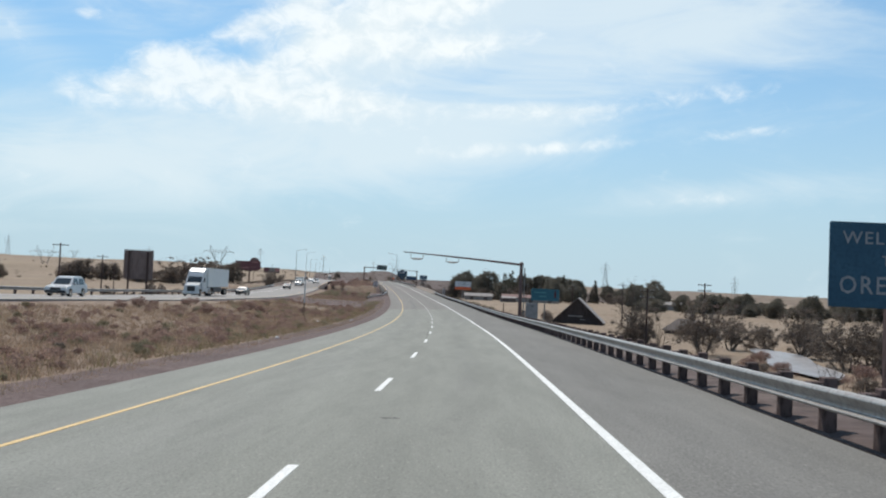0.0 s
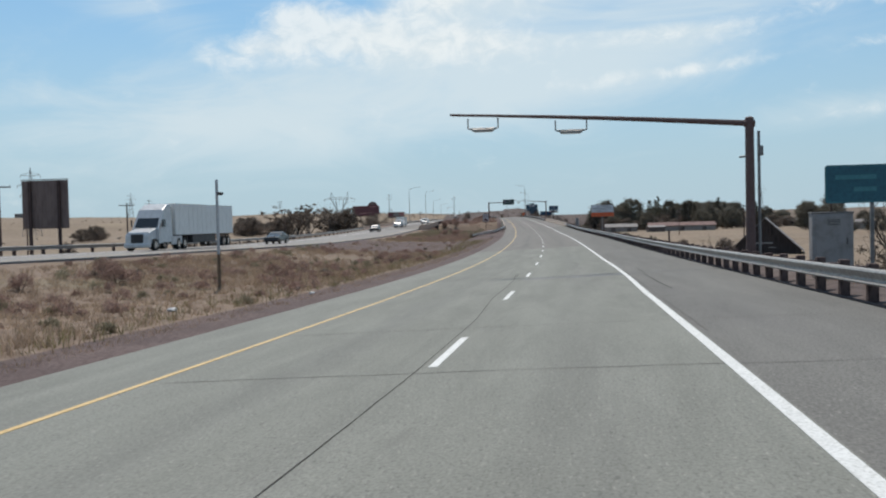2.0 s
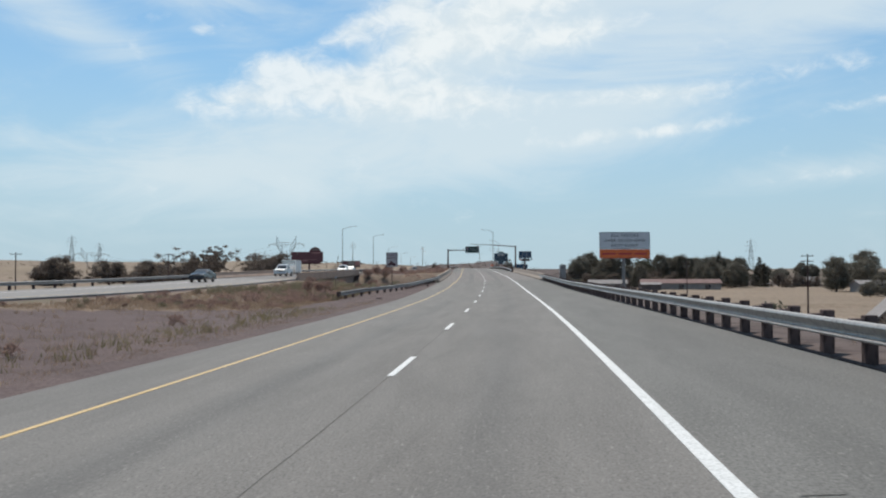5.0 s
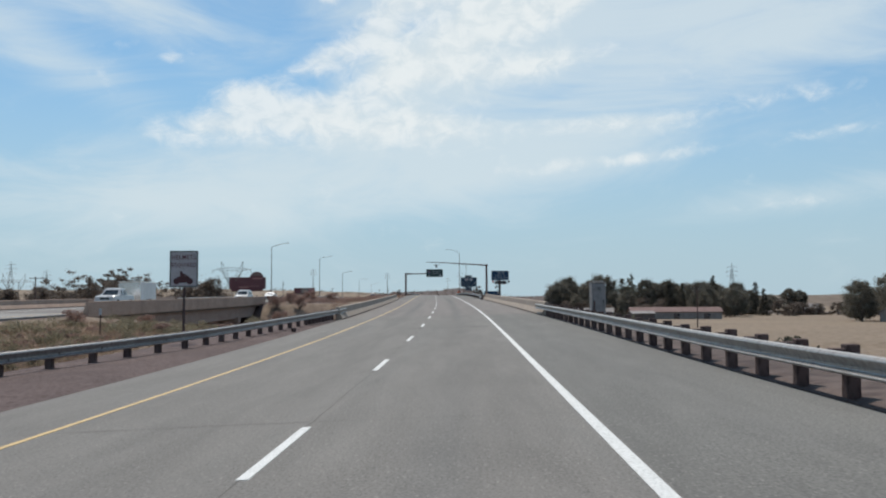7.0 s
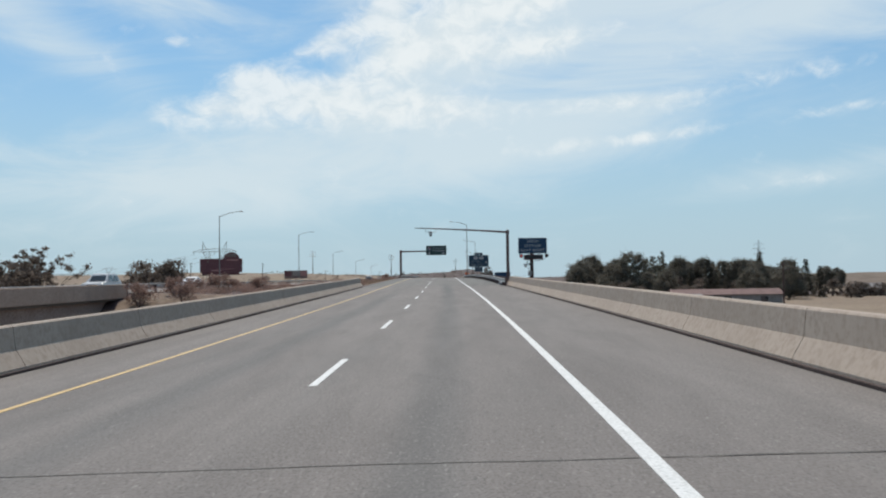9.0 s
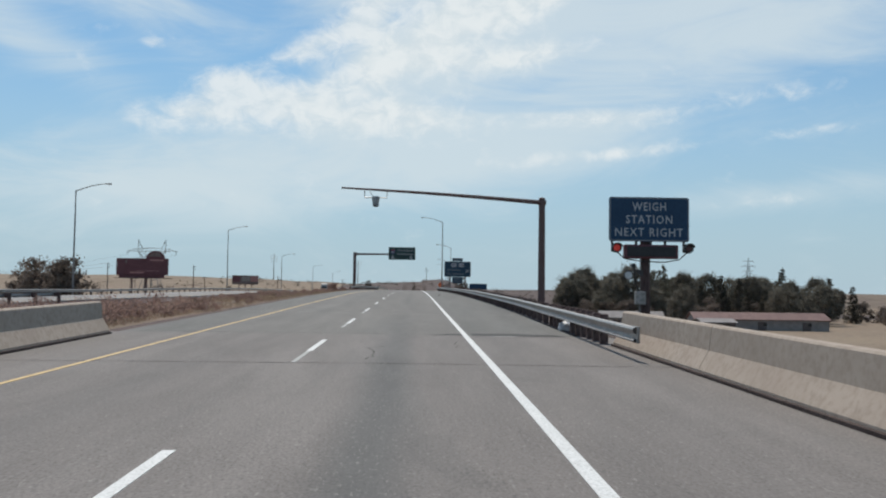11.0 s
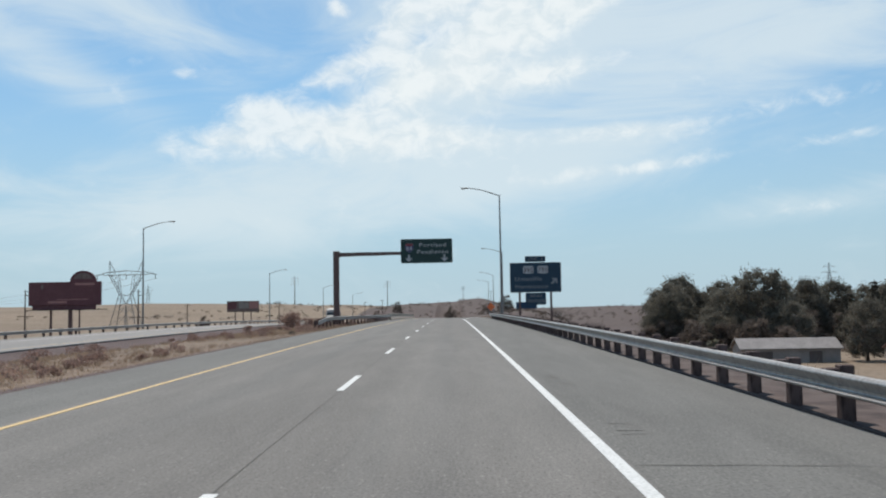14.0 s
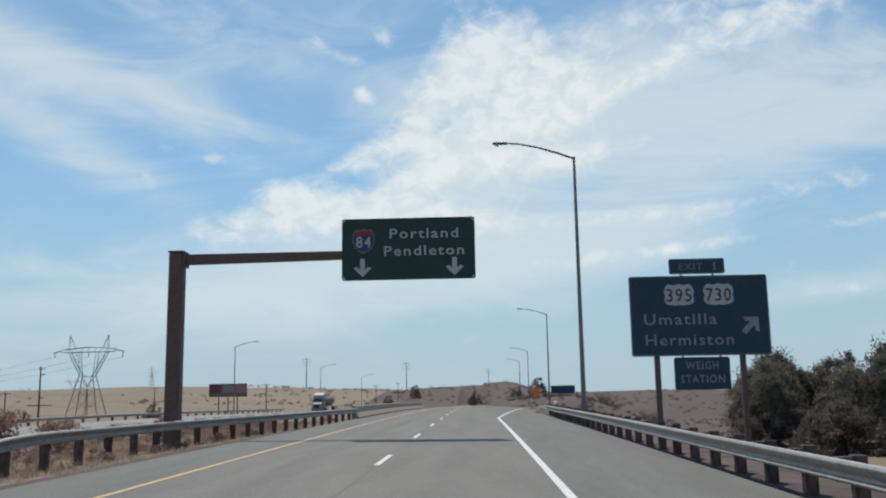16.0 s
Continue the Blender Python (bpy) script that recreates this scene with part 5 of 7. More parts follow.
# the small white sign in the median
S_SP = 229.5
th = stand("median_sign", S_SP, -9.42, "pale median sign with dark motorcycle drawing", "road sign")
g = base_up(S_SP, -9.42)
part("post", bm_box(0.09, 0.09, 2.3 - g, (0, 0.07, (2.3 - g) / 2 - 0.1), 0.01), M_POST, th)
sheet = panel(th, 1.18, 1.5, 0, 2.76 - g, M_PINKSHEET, border=M_GREEN, depth=0.03, y=0.0, edge=0.035, corner=0.05)
lettering("HELMETS", 0.2, 0.98, 0, 3.15 - g, -0.005, M_MAROON, sheet)
lettering("REQUIRED", 0.18, 1.02, 0, 2.84 - g, -0.005, M_MAROON, sheet)
bm = bmesh.new()
bm_plate([(-0.34, 2.36 - g), (-0.2, 2.46 - g), (0.0, 2.44 - g), (0.12, 2.5 - g), (0.24, 2.44 - g), (0.18, 2.3 - g), (0.1, 2.2 - g), (-0.16, 2.19 - g)], 0.006, bm, -0.006)
bm_plate([(-0.14, 2.44 - g), (-0.16, 2.66 - g), (-0.06, 2.67 - g), (-0.04, 2.58 - g), (0.1, 2.54 - g), (0.02, 2.44 - g)], 0.006, bm, -0.0085)
for xx in (-0.29, 0.25):
    bm_tube((xx, -0.009, 2.26 - g), (xx, 0, 2.26 - g), 0.135, None, 16, bm)
part("vehicle_drawing", bm, M_DIGIT, sheet)

# the green-blue guide sign beside the first mast
S_BL = 82.5
th = stand("guide_sign", S_BL, 10.2, "faded teal guide sign on steel post", "road sign")
g = base_up(S_BL, 10.2)
part("post", bm_box(0.1, 0.1, 3.2 - g, (0, 0.09, (3.2 - g) / 2 - 0.1), 0.01), M_POLE, th)
sheet = panel(th, 2.58, 1.08, 0.01, 2.93 - g, M_TEAL, border=M_PALETEAL, depth=0.04, y=0.0, edge=0.02)
bars(sheet, [(-0.45, 3.12 - g, 1.1, 0.12), (-0.2, 2.78 - g, 0.6, 0.12)], -0.003, M_PALETEAL)
bm = bm_box(0.2, 0.008, 0.5, (0.93, -0.004, 2.92 - g))
bm_box(0.12, 0.008, 0.16, (0.93, -0.004, 3.24 - g), 0, bm)
part("pictogram", bm, M_DIGIT, sheet, "dark red upright symbol")

# the state welcome sign at the very start
S_WO = 21.5
th = stand("welcome_sign", S_WO, 11.72, "large blue welcome sign on a post", "road sign")
g = base_up(S_WO, 11.72)
part("post", bm_box(0.24, 0.2, 4.0 - g, (0.03, 0.12, (4.0 - g) / 2), 0.01), M_POST, th)
sheet = panel(th, 2.94, 2.02, 0.0, 3.18 - g, M_WELCOME, border=M_WELCOME, depth=0.05, y=0.0, edge=0.03, corner=0.04)
for txt, w, h, z in (("WELCOME", 2.36, 0.3, 0.5), ("TO", 0.5, 0.24, 0.0), ("OREGON", 2.46, 0.43, -0.68)):
    lettering(txt, h, w, 0.0, 3.18 - g + z, -0.005, M_DIMLETTER, sheet)

# the brown back of a sign for the other direction
S_LB = 124.2
th = stand("boarded_sign", S_LB, -39.8, "large brown wooden sign seen from behind", "road sign")
g = base_up(S_LB, -39.8)
for lat in (-41.1, -38.6):
    gg = base_up(S_LB, lat)
    part("post", bm_box(0.22, 0.22, 6.6 - gg, (lat + 39.8, -0.12, (6.6 + gg) / 2 - g), 0.02), M_POST, th)
for i in range(6):
    part("board", bm_box(0.662, 0.05, 3.9, (-1.71 + 0.664 * i, 0.02, 4.72 - g), 0.006), M_SIGNBACK, th)
part("top_rail", bm_box(4.05, 0.12, 0.06, (-0.05, 0.0, 6.74 - g), 0.01), M_SIGNBACK, th)

# pale board and cabinet behind the rail
def cabinet(s, lat, w, d, low, high, label, domed=False):
    """A roadside steel cabinet on a concrete foot: body, lid, front door with a hinge strip, vents."""
    th = stand("roadside_cabinet", s, lat, label, "cabinet", "roadside cabinets")
    g = base_up(s, lat)
    h = high - low
    body = part("body", bm_box(w, d, h, (0, d / 2, (low + high) / 2 - g), 0.02), M_BOARD, th)
    foot = low - g
    part("foot", bm_box(w * 0.9, d * 0.9, foot + 0.3, (0, d / 2, foot / 2 - 0.15), 0.02), M_CONCRETE, th, "pale concrete foot")
    part("lid", bm_box(w * 1.04, d * 1.04, 0.05, (0, d / 2, high + 0.02 - g), 0.015), M_POLE, th, "darker flat lid")
    door = part("door", bm_box(w * 0.86, 0.02, h * 0.9, (0.02, -0.008, (low + high) / 2 - g), 0.006), M_BOARD, body)
    part("handle", bm_box(0.03, 0.04, 0.16, (w * 0.34, -0.035, (low + high) / 2 - g), 0.006), M_DARKSTEEL, door, "small dark handle")
    for k in range(4):
        part("vent_slot", bm_box(w * 0.3, 0.012, 0.016, (0.02, -0.02, high - 0.18 - 0.045 * k - g)), M_DARKSTEEL, door)
    if domed:
        part("cap", bm_box(w * 0.7, d * 0.6, 0.07, (w * 0.08, d / 2, high + 0.07 - g), 0.03), M_POLE, th, "raised dark cap")
        for x, r in ((-w * 0.22, 0.03), (w * 0.16, 0.045)):
            part("vent_knob", bm_tube((x, d / 2, high + 0.08 - g), (x, d / 2, high + 0.16 - g), r, r * 0.8, 10), M_POLE, th)
        part("conduit", bm_tube((-w * 0.34, -0.05, low - g), (-w * 0.34, -0.05, low + h * 0.52 - g), 0.035, None, 8), M_POST, th, "rusty conduit pipe")
    return th


cabinet(82, 8.98, 1.1, 0.36, 0.55, 2.1, "weathered grey steel cabinet behind the guardrail")
cabinet(235.7, 8.5, 0.66, 0.76, 0.42, 2.1, "tall grey steel cabinet with vented cap", True)


# street lamps
def street_lamp(h, arm, name="street_lamp"):
    th = empty(name, Matrix(), "tall galvanized street lamp with curved arm", "street lamp", "highway street lamps")
    part("pole", bm_tube((0, 0, -0.4), (0, 0, h), 0.14, 0.075, 12), M_POLE, th)
    part("base_flange", bm_tube((0, 0, 0.0), (0, 0, 0.35), 0.24, 0.2, 12), M_POLE, th)
    pts = [(0, 0, h - 0.1)] + [(arm * u, 0, h - 0.1 + 1.0 * math.sin(u * math.pi / 2)) for u in (0.25, 0.5, 0.75, 0.95)]
    part("arm", bm_path(pts, [0.065, 0.06, 0.055, 0.05, 0.045], 8), M_POLE, th)
    bm = bm_box(0.85, 0.32, 0.14, (arm * 1.02, 0, h + 0.9), 0.05)
    head = part("lamp_head", bm, M_POLE, th)
    part("lens", bm_tube((arm * 1.06, 0, h + 0.84), (arm * 1.06, 0, h + 0.74), 0.15, 0.1, 10), M_LAMPGLASS, head)
    return th


lamp = street_lamp(14.2, 4.1)
lamp.matrix_basis = Matrix.Translation(at_z(425, -42.2, ground_z(425, -42.2))) @ pose(0, 0, 0, 0, 0, yaw_at(425))
for s, lat in ((522, -42.3), (625, -44.5), (728, -45), (830, -45)):
    copy_thing(lamp, Matrix.Translation(at_z(s, lat, min(ground_z(s, lat), road_z(s) - 0.4) + (1.1 if s == 522 else 0.0))) @ pose(0, 0, 0, 0, 0, yaw_at(s)))
for s, lat in ((499, 8.1), (589, 13.6), (690, 16.5), (785, 19)):
    copy_thing(lamp, Matrix.Translation(at_z(s, lat, road_z(s) + (0.55 if s == 499 else -0.1) if s < 600 else ground_z(s, lat))) @ pose(0, 0, 0, 0, 0, yaw_at(s) + 180))

# ---- poles, towers and billboards ----
def utility_pole(h, arms=1, name="utility_pole"):
    th = empty(name, Matrix(), "weathered wooden utility pole with crossarm", "utility pole", "wooden utility poles")
    part("pole", bm_tube((0, 0, -0.5), (0, 0, h), 0.17, 0.11, 10), M_POST, th)
    for i in range(arms):
        z = h - 0.35 - 0.95 * i
        part("crossarm", bm_box(2.5, 0.11, 0.13, (0, 0.12, z), 0.01), M_POST, th)
        for x in (-1.1, -0.55, 0.55, 1.1):
            part("insulator", bm_tube((x, 0.12, z + 0.06), (x, 0.12, z + 0.22), 0.05, 0.035, 8), M_LAMPGLASS, th)
    return th


def place_copy(ob, s, lat, turn=0.0, z=None, scale=1.0):
    m = Matrix.Translation(at_z(s, lat, ground_z(s, lat) if z is None else z)) @ pose(0, 0, 0, 0, 0, yaw_at(s) + turn)
    c = copy_thing(ob, m)
    c.scale = (scale, scale, scale)
    return c


pole2 = utility_pole(10.6, 2)
pole2.matrix_basis = Matrix.Translation(at_z(218, 51.2, ground_z(218, 51.2))) @ pose(0, 0, 0, 0, 0, 12)
for s, lat, t, sc in ((300, 58, 12, 1.0), (420, 66, 10, 1.0), (150, 47, 12, 1.0), (112, 27, 20, 0.85)):
    place_copy(pole2, s, lat, t, scale=sc)
pole1 = utility_pole(9.5, 1)
pole1.matrix_basis = Matrix.Translation(at_z(238, -106, ground_z(238, -106)))
for s, lat, t in ((330, -100, 20), (385, -85, 10), (470, -96, 0), (640, -100, 5), (660, -108, 5), (205, -70, 30), (180, -84, 10), (150, -60, 15), (720, -60, 0), (840, -40, 0), (930, -38, 0), (1000, 30, 0), (715, -92, 0)):
    place_copy(pole1, s, lat, t)

pole3 = utility_pole(9.6, 0)
for z, w, x in ((9.2, 1.0, 0.15), (8.3, 0.9, 0.25), (3.4, 4.0, 0.0), (4.6, 0.8, 0.2)):
    part("crossarm", bm_box(w, 0.11, 0.13, (x, 0.14, z), 0.01), M_POST, pole3)
pole3.matrix_basis = Matrix.Translation(at_z(593, -67.5, road_z(593) + 7.6 - 9.6)) @ pose(0, 0, 0, 0, 0, yaw_at(593))
place_copy(pole3, 604, -98, 0, z=road_z(604) - 1.2)

th = stand("detector_pole", 92.3, -13.1, "thin pale pole with a small detector in the median", "pole")
g = road_z(92.3) + 4.3 - ground_z(92.3, -13.1)
part("pole", bm_tube((0, 0, -0.3), (0, 0, g), 0.065, 0.06, 10), M_LETTER, th)
part("sleeve", bm_tube((0, 0, -0.3), (0, 0, 1.5), 0.075, 0.072, 10), M_STRAW, th, "straw-coloured dusty sleeve round the foot")
head = part("detector", bm_box(0.2, 0.16, 0.13, (0.16, -0.04, g - 0.6), 0.02), M_DARKSTEEL, th, "small dark detector box")
part("bracket", bm_tube((0, 0, g - 0.6), (0.3, -0.02, g - 0.58), 0.022, 0.022, 8), M_DARKSTEEL, th)
th = stand("delineator_post", 240, -17, "thin post with pale reflector plate in the scrub", "post")
part("pole", bm_box(0.07, 0.05, 1.5, (0, 0, 0.55), 0.008), M_POST, th)
part("reflector", bm_box(0.14, 0.02, 0.34, (0, -0.04, 1.25), 0.006), M_LETTER, th, "pale reflector plate")
th = stand("delineator_post", 158, 14, "dark wooden post on the slope", "post")
part("pole", bm_tube((0, 0, -0.3), (0, 0, 2.6), 0.1, 0.09, 8), M_POST, th)


def strut(bm, a, b, r):
    bm_tube(a, b, r, r, 4, bm, caps=False)


def delta_tower(name="transmission_tower"):
    """A lattice tower with a wide crossarm on two splayed legs and twin peaks."""
    th = empty(name, Matrix(), "grey steel lattice tower with twin peaks", "transmission tower", "lattice towers")
    r, waist, top, half, foot, neck = 0.15, 13.0, 20.5, 6.6, 5.4, 2.3
    hub = Vector((0, 0, 9.6))
    for sx in (-1, 1):
        for sy in (-1, 1):
            base, mid = Vector((sx * foot, sy * 3.0, 0)), Vector((sx * neck, sy * 1.0, waist))
            part("leg", bm_tube(base, mid, r, r, 5), M_POLE, th)
            part("upper_leg", bm_tube(mid, (sx * half, sy * 0.8, top), r, r * 0.8, 5), M_POLE, th)
            part("inner_strut", bm_tube((sx * half * 0.45, sy * 0.8, top), mid, r * 0.6, r * 0.6, 5), M_POLE, th)
    br = bmesh.new()
    for sx in (-1, 1):
        for sy in (-1, 1):
            strut(br, (sx * neck, sy * 1.0, waist), hub, 0.09)
            strut(br, (sx * 0.5, sy * 0.5, 0), hub, 0.09)
            for z0, z1 in ((1.5, 5.0), (5.0, 8.5), (8.5, 11.5)):
                out = lambda z: Vector((sx * (foot + (neck - foot) * z / waist), sy * (3.0 - 2.0 * z / waist), z))
                inn = lambda z: Vector((sx * 0.5 * max(0.0, 1 - z / 9.6), sy * 0.5, min(z, 9.6)))
                strut(br, out(z0), inn(z1), 0.06), strut(br, out(z1), inn(z0 + 1.0), 0.06)
            strut(br, (sx * neck, sy, waist), (0, sy * 0.9, waist - 0.6), 0.07)
        for i in range(4):
            u, v = i / 4, (i + 1) / 4
            o = lambda q: Vector((sx * (neck + (half - neck) * q), 0.8, waist + (top - waist) * q))
            n = lambda q: Vector((sx * (neck + (half * 0.45 - neck) * q), 0.8, waist + (top - waist) * q))
            strut(br, o(u), n(v), 0.06), strut(br, n(u), o(v), 0.06)
    part("bracing", br, M_POLE, th)
    arm = bmesh.new()
    for z in (top, top + 1.6):
        for sy in (-0.8, 0.8):
            strut(arm, (-9.0, sy * 0.6, z if z == top else top + 0.9), (0, sy, z), 0.1)
            strut(arm, (9.0, sy * 0.6, z if z == top else top + 0.9), (0, sy, z), 0.1)
    for i in range(-8, 8):
        strut(arm, (i * 1.1, 0.8, top), ((i + 1) * 1.1, 0.8, top + (1.5 if i % 2 else 0.2)), 0.06)
    for sx in (-1, 1):
        strut(arm, (sx * 9.0, 0, top + 0.4), (sx * 12.5, 0, top - 0.1), 0.1)
        strut(arm, (sx * 9.0, 0, top + 0.9), (sx * 12.5, 0, top - 0.1), 0.08)
    part("crossarm", arm, M_POLE, th)
    for sx in (-1, 1):
        pk = bmesh.new()
        for sy in (-0.8, 0.8):
            strut(pk, (sx * half, sy, top + 0.5), (sx * half * 1.02, 0, top + 5.6), 0.09)
            strut(pk, (sx * half * 0.72, sy * 0.6, top + 1.3), (sx * half * 1.02, 0, top + 5.6), 0.07)
        part("peak", pk, M_POLE, th)
    for x in (-11.8, 0, 11.8):
        part("insulator", bm_tube((x, 0, top), (x, 0, top - 1.7), 0.12, 0.12, 6), M_DARKSTEEL, th)
    return th


def mast_tower(name="transmission_tower"):
    """A slender lattice tower with three pairs of arms."""
    th = empty(name, Matrix(), "tall slender steel lattice transmission tower", "transmission tower", "lattice towers")
    H = 32.0
    width = lambda z: 3.2 - 2.5 * min(1.0, z / 24.0)
    for sx in (-1, 1):
        for sy in (-1, 1):
            part("leg", bm_path([(sx * 3.2, sy * 3.2, 0), (sx * 0.7, sy * 0.7, 24), (sx * 0.03, sy * 0.03, H)], [0.13, 0.12, 0.08], 4), M_POLE, th)
    br = bmesh.new()
    zs = [24 * (1 - (1 - i / 9) ** 1.3) for i in range(10)]
    for z0, z1 in zip(zs[:-1], zs[1:]):
        w0, w1 = width(z0), width(z1)
        c = ((1, 1), (1, -1), (-1, -1), (-1, 1))
        for k in range(4):
            (ax, ay), (bx, by) = c[k], c[(k + 1) % 4]
            strut(br, (ax * w0, ay * w0, z0), (bx * w1, by * w1, z1), 0.06)
            strut(br, (bx * w0, by * w0, z0), (ax * w1, ay * w1, z1), 0.06)
    part("bracing", br, M_POLE, th)
    for z, L in ((19, 5.0), (23.5, 6.2), (28, 4.6)):
        am = bmesh.new()
        for sx in (-1, 1):
            strut(am, (sx * 0.6, 0.5, z), (sx * L, 0, z + 0.3), 0.09)
            strut(am, (sx * 0.6, -0.5, z), (sx * L, 0, z + 0.3), 0.09)
            strut(am, (sx * 0.5, 0, z + 1.5), (sx * L, 0, z + 0.3), 0.07)
            bm_tube((sx * L, 0, z + 0.3), (sx * L, 0, z - 1.0), 0.1, 0.1, 6, am)
        part("arm", am, M_POLE, th)
    return th


def steel_pole(name="transmission_pole"):
    """A tall tapered steel pole with three short pairs of arms."""
    th = empty(name, Matrix(), "tall single steel pole carrying power lines", "transmission pole", "single transmission poles")
    H = 27.0
    part("pole", bm_tube((0, 0, -0.5), (0, 0, H), 0.5, 0.22, 10), M_POLE, th)
    for z, L in ((H - 6.6, 3.0), (H - 4.2, 3.0), (H - 1.8, 2.6)):
        for sx in (-1, 1):
            arm = part("arm", bm_path([(0, 0, z - 0.3), (sx * L * 0.6, 0, z), (sx * L, 0, z + 0.15)], [0.16, 0.12, 0.09], 6), M_POLE, th)
            part("insulator", bm_tube((sx * L, 0, z + 0.15), (sx * L, 0, z - 1.1), 0.13, 0.13, 6), M_DARKSTEEL, arm)
    return th


tw = delta_tower()
tw.matrix_basis = Matrix.Translation(at_z(740, -123, ground_z(740, -123) - 0.2)) @ pose(0, 0, 0, 0, 0, yaw_at(740) - 6)
place_copy(tw, 1442, -441, 10, z=14.5, scale=0.7)
place_copy(tw, 756, -262, 20, z=-5.0, scale=0.95)
mt = mast_tower()
mt.matrix_basis = Matrix.Translation(at_z(463, -221, ground_z(463, -221) + 2.4)) @ pose(0, 0, 0, 0, 0, 10)
for s, lat, t, sc in ((1274, -293, 0, 0.7), (1179, -462, 10, 1.0), (1504, -562, 10, 1.0), (900, 380, 20, 0.9), (1100, 300, 0, 1.0), (700, 420, 30, 0.8)):
    place_copy(mt, s, lat, t, scale=sc)


sp = steel_pole()
sp.matrix_basis = Matrix.Translation(at_z(1180, -133, ground_z(1180, -133))) @ pose(0, 0, 0, 0, 0, 8)
for s, lat, sc in ((1180, -52, 0.88), (1300, 16, 0.65)):
    place_copy(sp, s, lat, 8, scale=sc)


def wires(a, b, sag, n=10):
    pts = [Vector(a).lerp(Vector(b), i / n) - Vector((0, 0, sag * 4 * (i / n) * (1 - i / n))) for i in range(n + 1)]
    ob = new("power_line", bpy.data.meshes.new("power_line"))
    bm = bm_path(pts, [0.03] * (n + 1), 4)
    bm.to_mesh(ob.data), bm.free()
    ob.data.materials.append(M_DARKSTEEL)
    return tagged(ob, "thin sagging power line between lattice towers", "power line", "power lines")


for dx in (-11.8, 0.0, 11.8):
    a, b = at_z(740, -123 + dx, ground_z(740, -123) + 18.7), at_z(756, -262 + dx * 0.95, 12.8)
    wires(a, b, 6.0)

# billboards
th = stand("billboard", 590, -82.6, "maroon billboard with arched emblem on posts", "billboard")
zt, zb = 11.8 - ground_z(590, -82.6), 6.6 - ground_z(590, -82.6)
face = part("face", bm_box(16.0, 0.5, zt - zb, (0, 0, (zt + zb) / 2), 0.05), M_MAROON, th)
part("apron", bm_box(14.0, 0.3, 1.0, (-0.2, 0.1, zb - 0.5), 0.02), M_MAROON, th)
arc = [(4.0 + 2.9 * math.cos(radians(a)), zt + 2.5 * math.sin(radians(a)) - 0.1) for a in range(0, 181, 15)]
crest = part("arch", bm_plate(arc, 0.5, None, -0.25), M_MAROON, th, "half-round emblem panel")
part("arch_band", bm_plate([(4.0 + 2.3 * math.cos(radians(a)), zt + 2.0 * math.sin(radians(a)) - 0.1) for a in range(20, 161, 14)], 0.02, None, -0.275), M_SIGNBACK, crest)
bars(face, [(4.4, zt - 0.55, 4.4, 0.5), (-1.6, zb + 0.75, 4.2, 0.5), (1.6, zb + 1.3, 7.0, 0.16)], -0.26, M_REDBAND)
bars(face, [(-5.0, zt - 1.1, 0.5, 0.9)], -0.26, M_SIGNBACK)
part("catwalk", bm_box(18.0, 0.7, 0.14, (0.6, -0.5, zb - 0.95), 0.01), M_DARKSTEEL, th)
for x in (-6.6, 0.6, 7.6):
    part("bracket", bm_box(0.12, 0.9, 0.12, (x, -0.3, zb - 0.82), 0.01), M_DARKSTEEL, th)
part("post", bm_tube((1.0, 0.5, -0.5), (1.0, 0.5, zb), 0.5, 0.45, 12), M_RUST, th)
part("thin_post", bm_tube((-3.3, 0.5, -0.5), (-3.3, 0.5, zb), 0.28, 0.26, 10), M_RUST, th)
th = stand("billboard", 757, -81.6, "weathered billboard with red and white panels", "billboard")
zg = ground_z(757, -81.6)
zt, zb = 10.05 - zg, 5.6 - zg
face = part("face", bm_box(13.0, 0.4, zt - zb, (0, 0, (zt + zb) / 2), 0.04), M_SIGNBACK, th)
part("red_panel", bm_box(3.6, 0.06, (zt - zb) * 0.62, (4.4, -0.24, (zt + zb) / 2 + 0.5), 0.01), M_REDBAND, face)
part("white_panel", bm_box(4.0, 0.06, (zt - zb) * 0.55, (0.3, -0.24, (zt + zb) / 2 + 0.5), 0.01), M_WALL, face)
part("dark_panel", bm_box(3.6, 0.06, (zt - zb) * 0.62, (-4.4, -0.24, (zt + zb) / 2 + 0.4), 0.01), M_MAROON, face)
for x in (-3.2, 0.0, 3.2):
    part("post", bm_tube((x, 0.3, -0.5), (x, 0.3, zb), 0.2, 0.2, 8), M_RUST, th)
th = stand("information_sign", 850, 41, "small blue information sign far ahead", "road sign")
zg = ground_z(850, 41)
part("panel", bm_box(10.5, 0.15, 3.4, (0, 0, 7.0 - zg), 0.03), M_BLUE, th)
for x in (-3.5, 3.5):
    part("post", bm_tube((x, 0.2, -0.4), (x, 0.2, 6.0 - zg), 0.15, 0.15, 8), M_POST, th)
th = stand("warning_sign", 560, 9.6, "small orange roadwork sign beside the bridge", "road sign", z=road_z(560) - 0.2)
part("panel", bm_plate([(0, -0.75 + 2.1), (0.75, 2.1), (0, 2.85), (-0.75, 2.1)], 0.03), M_ORANGE, th)
part("post", bm_box(0.07, 0.07, 2.4, (0, 0.06, 1.2), 0.005), M_POLE, th)


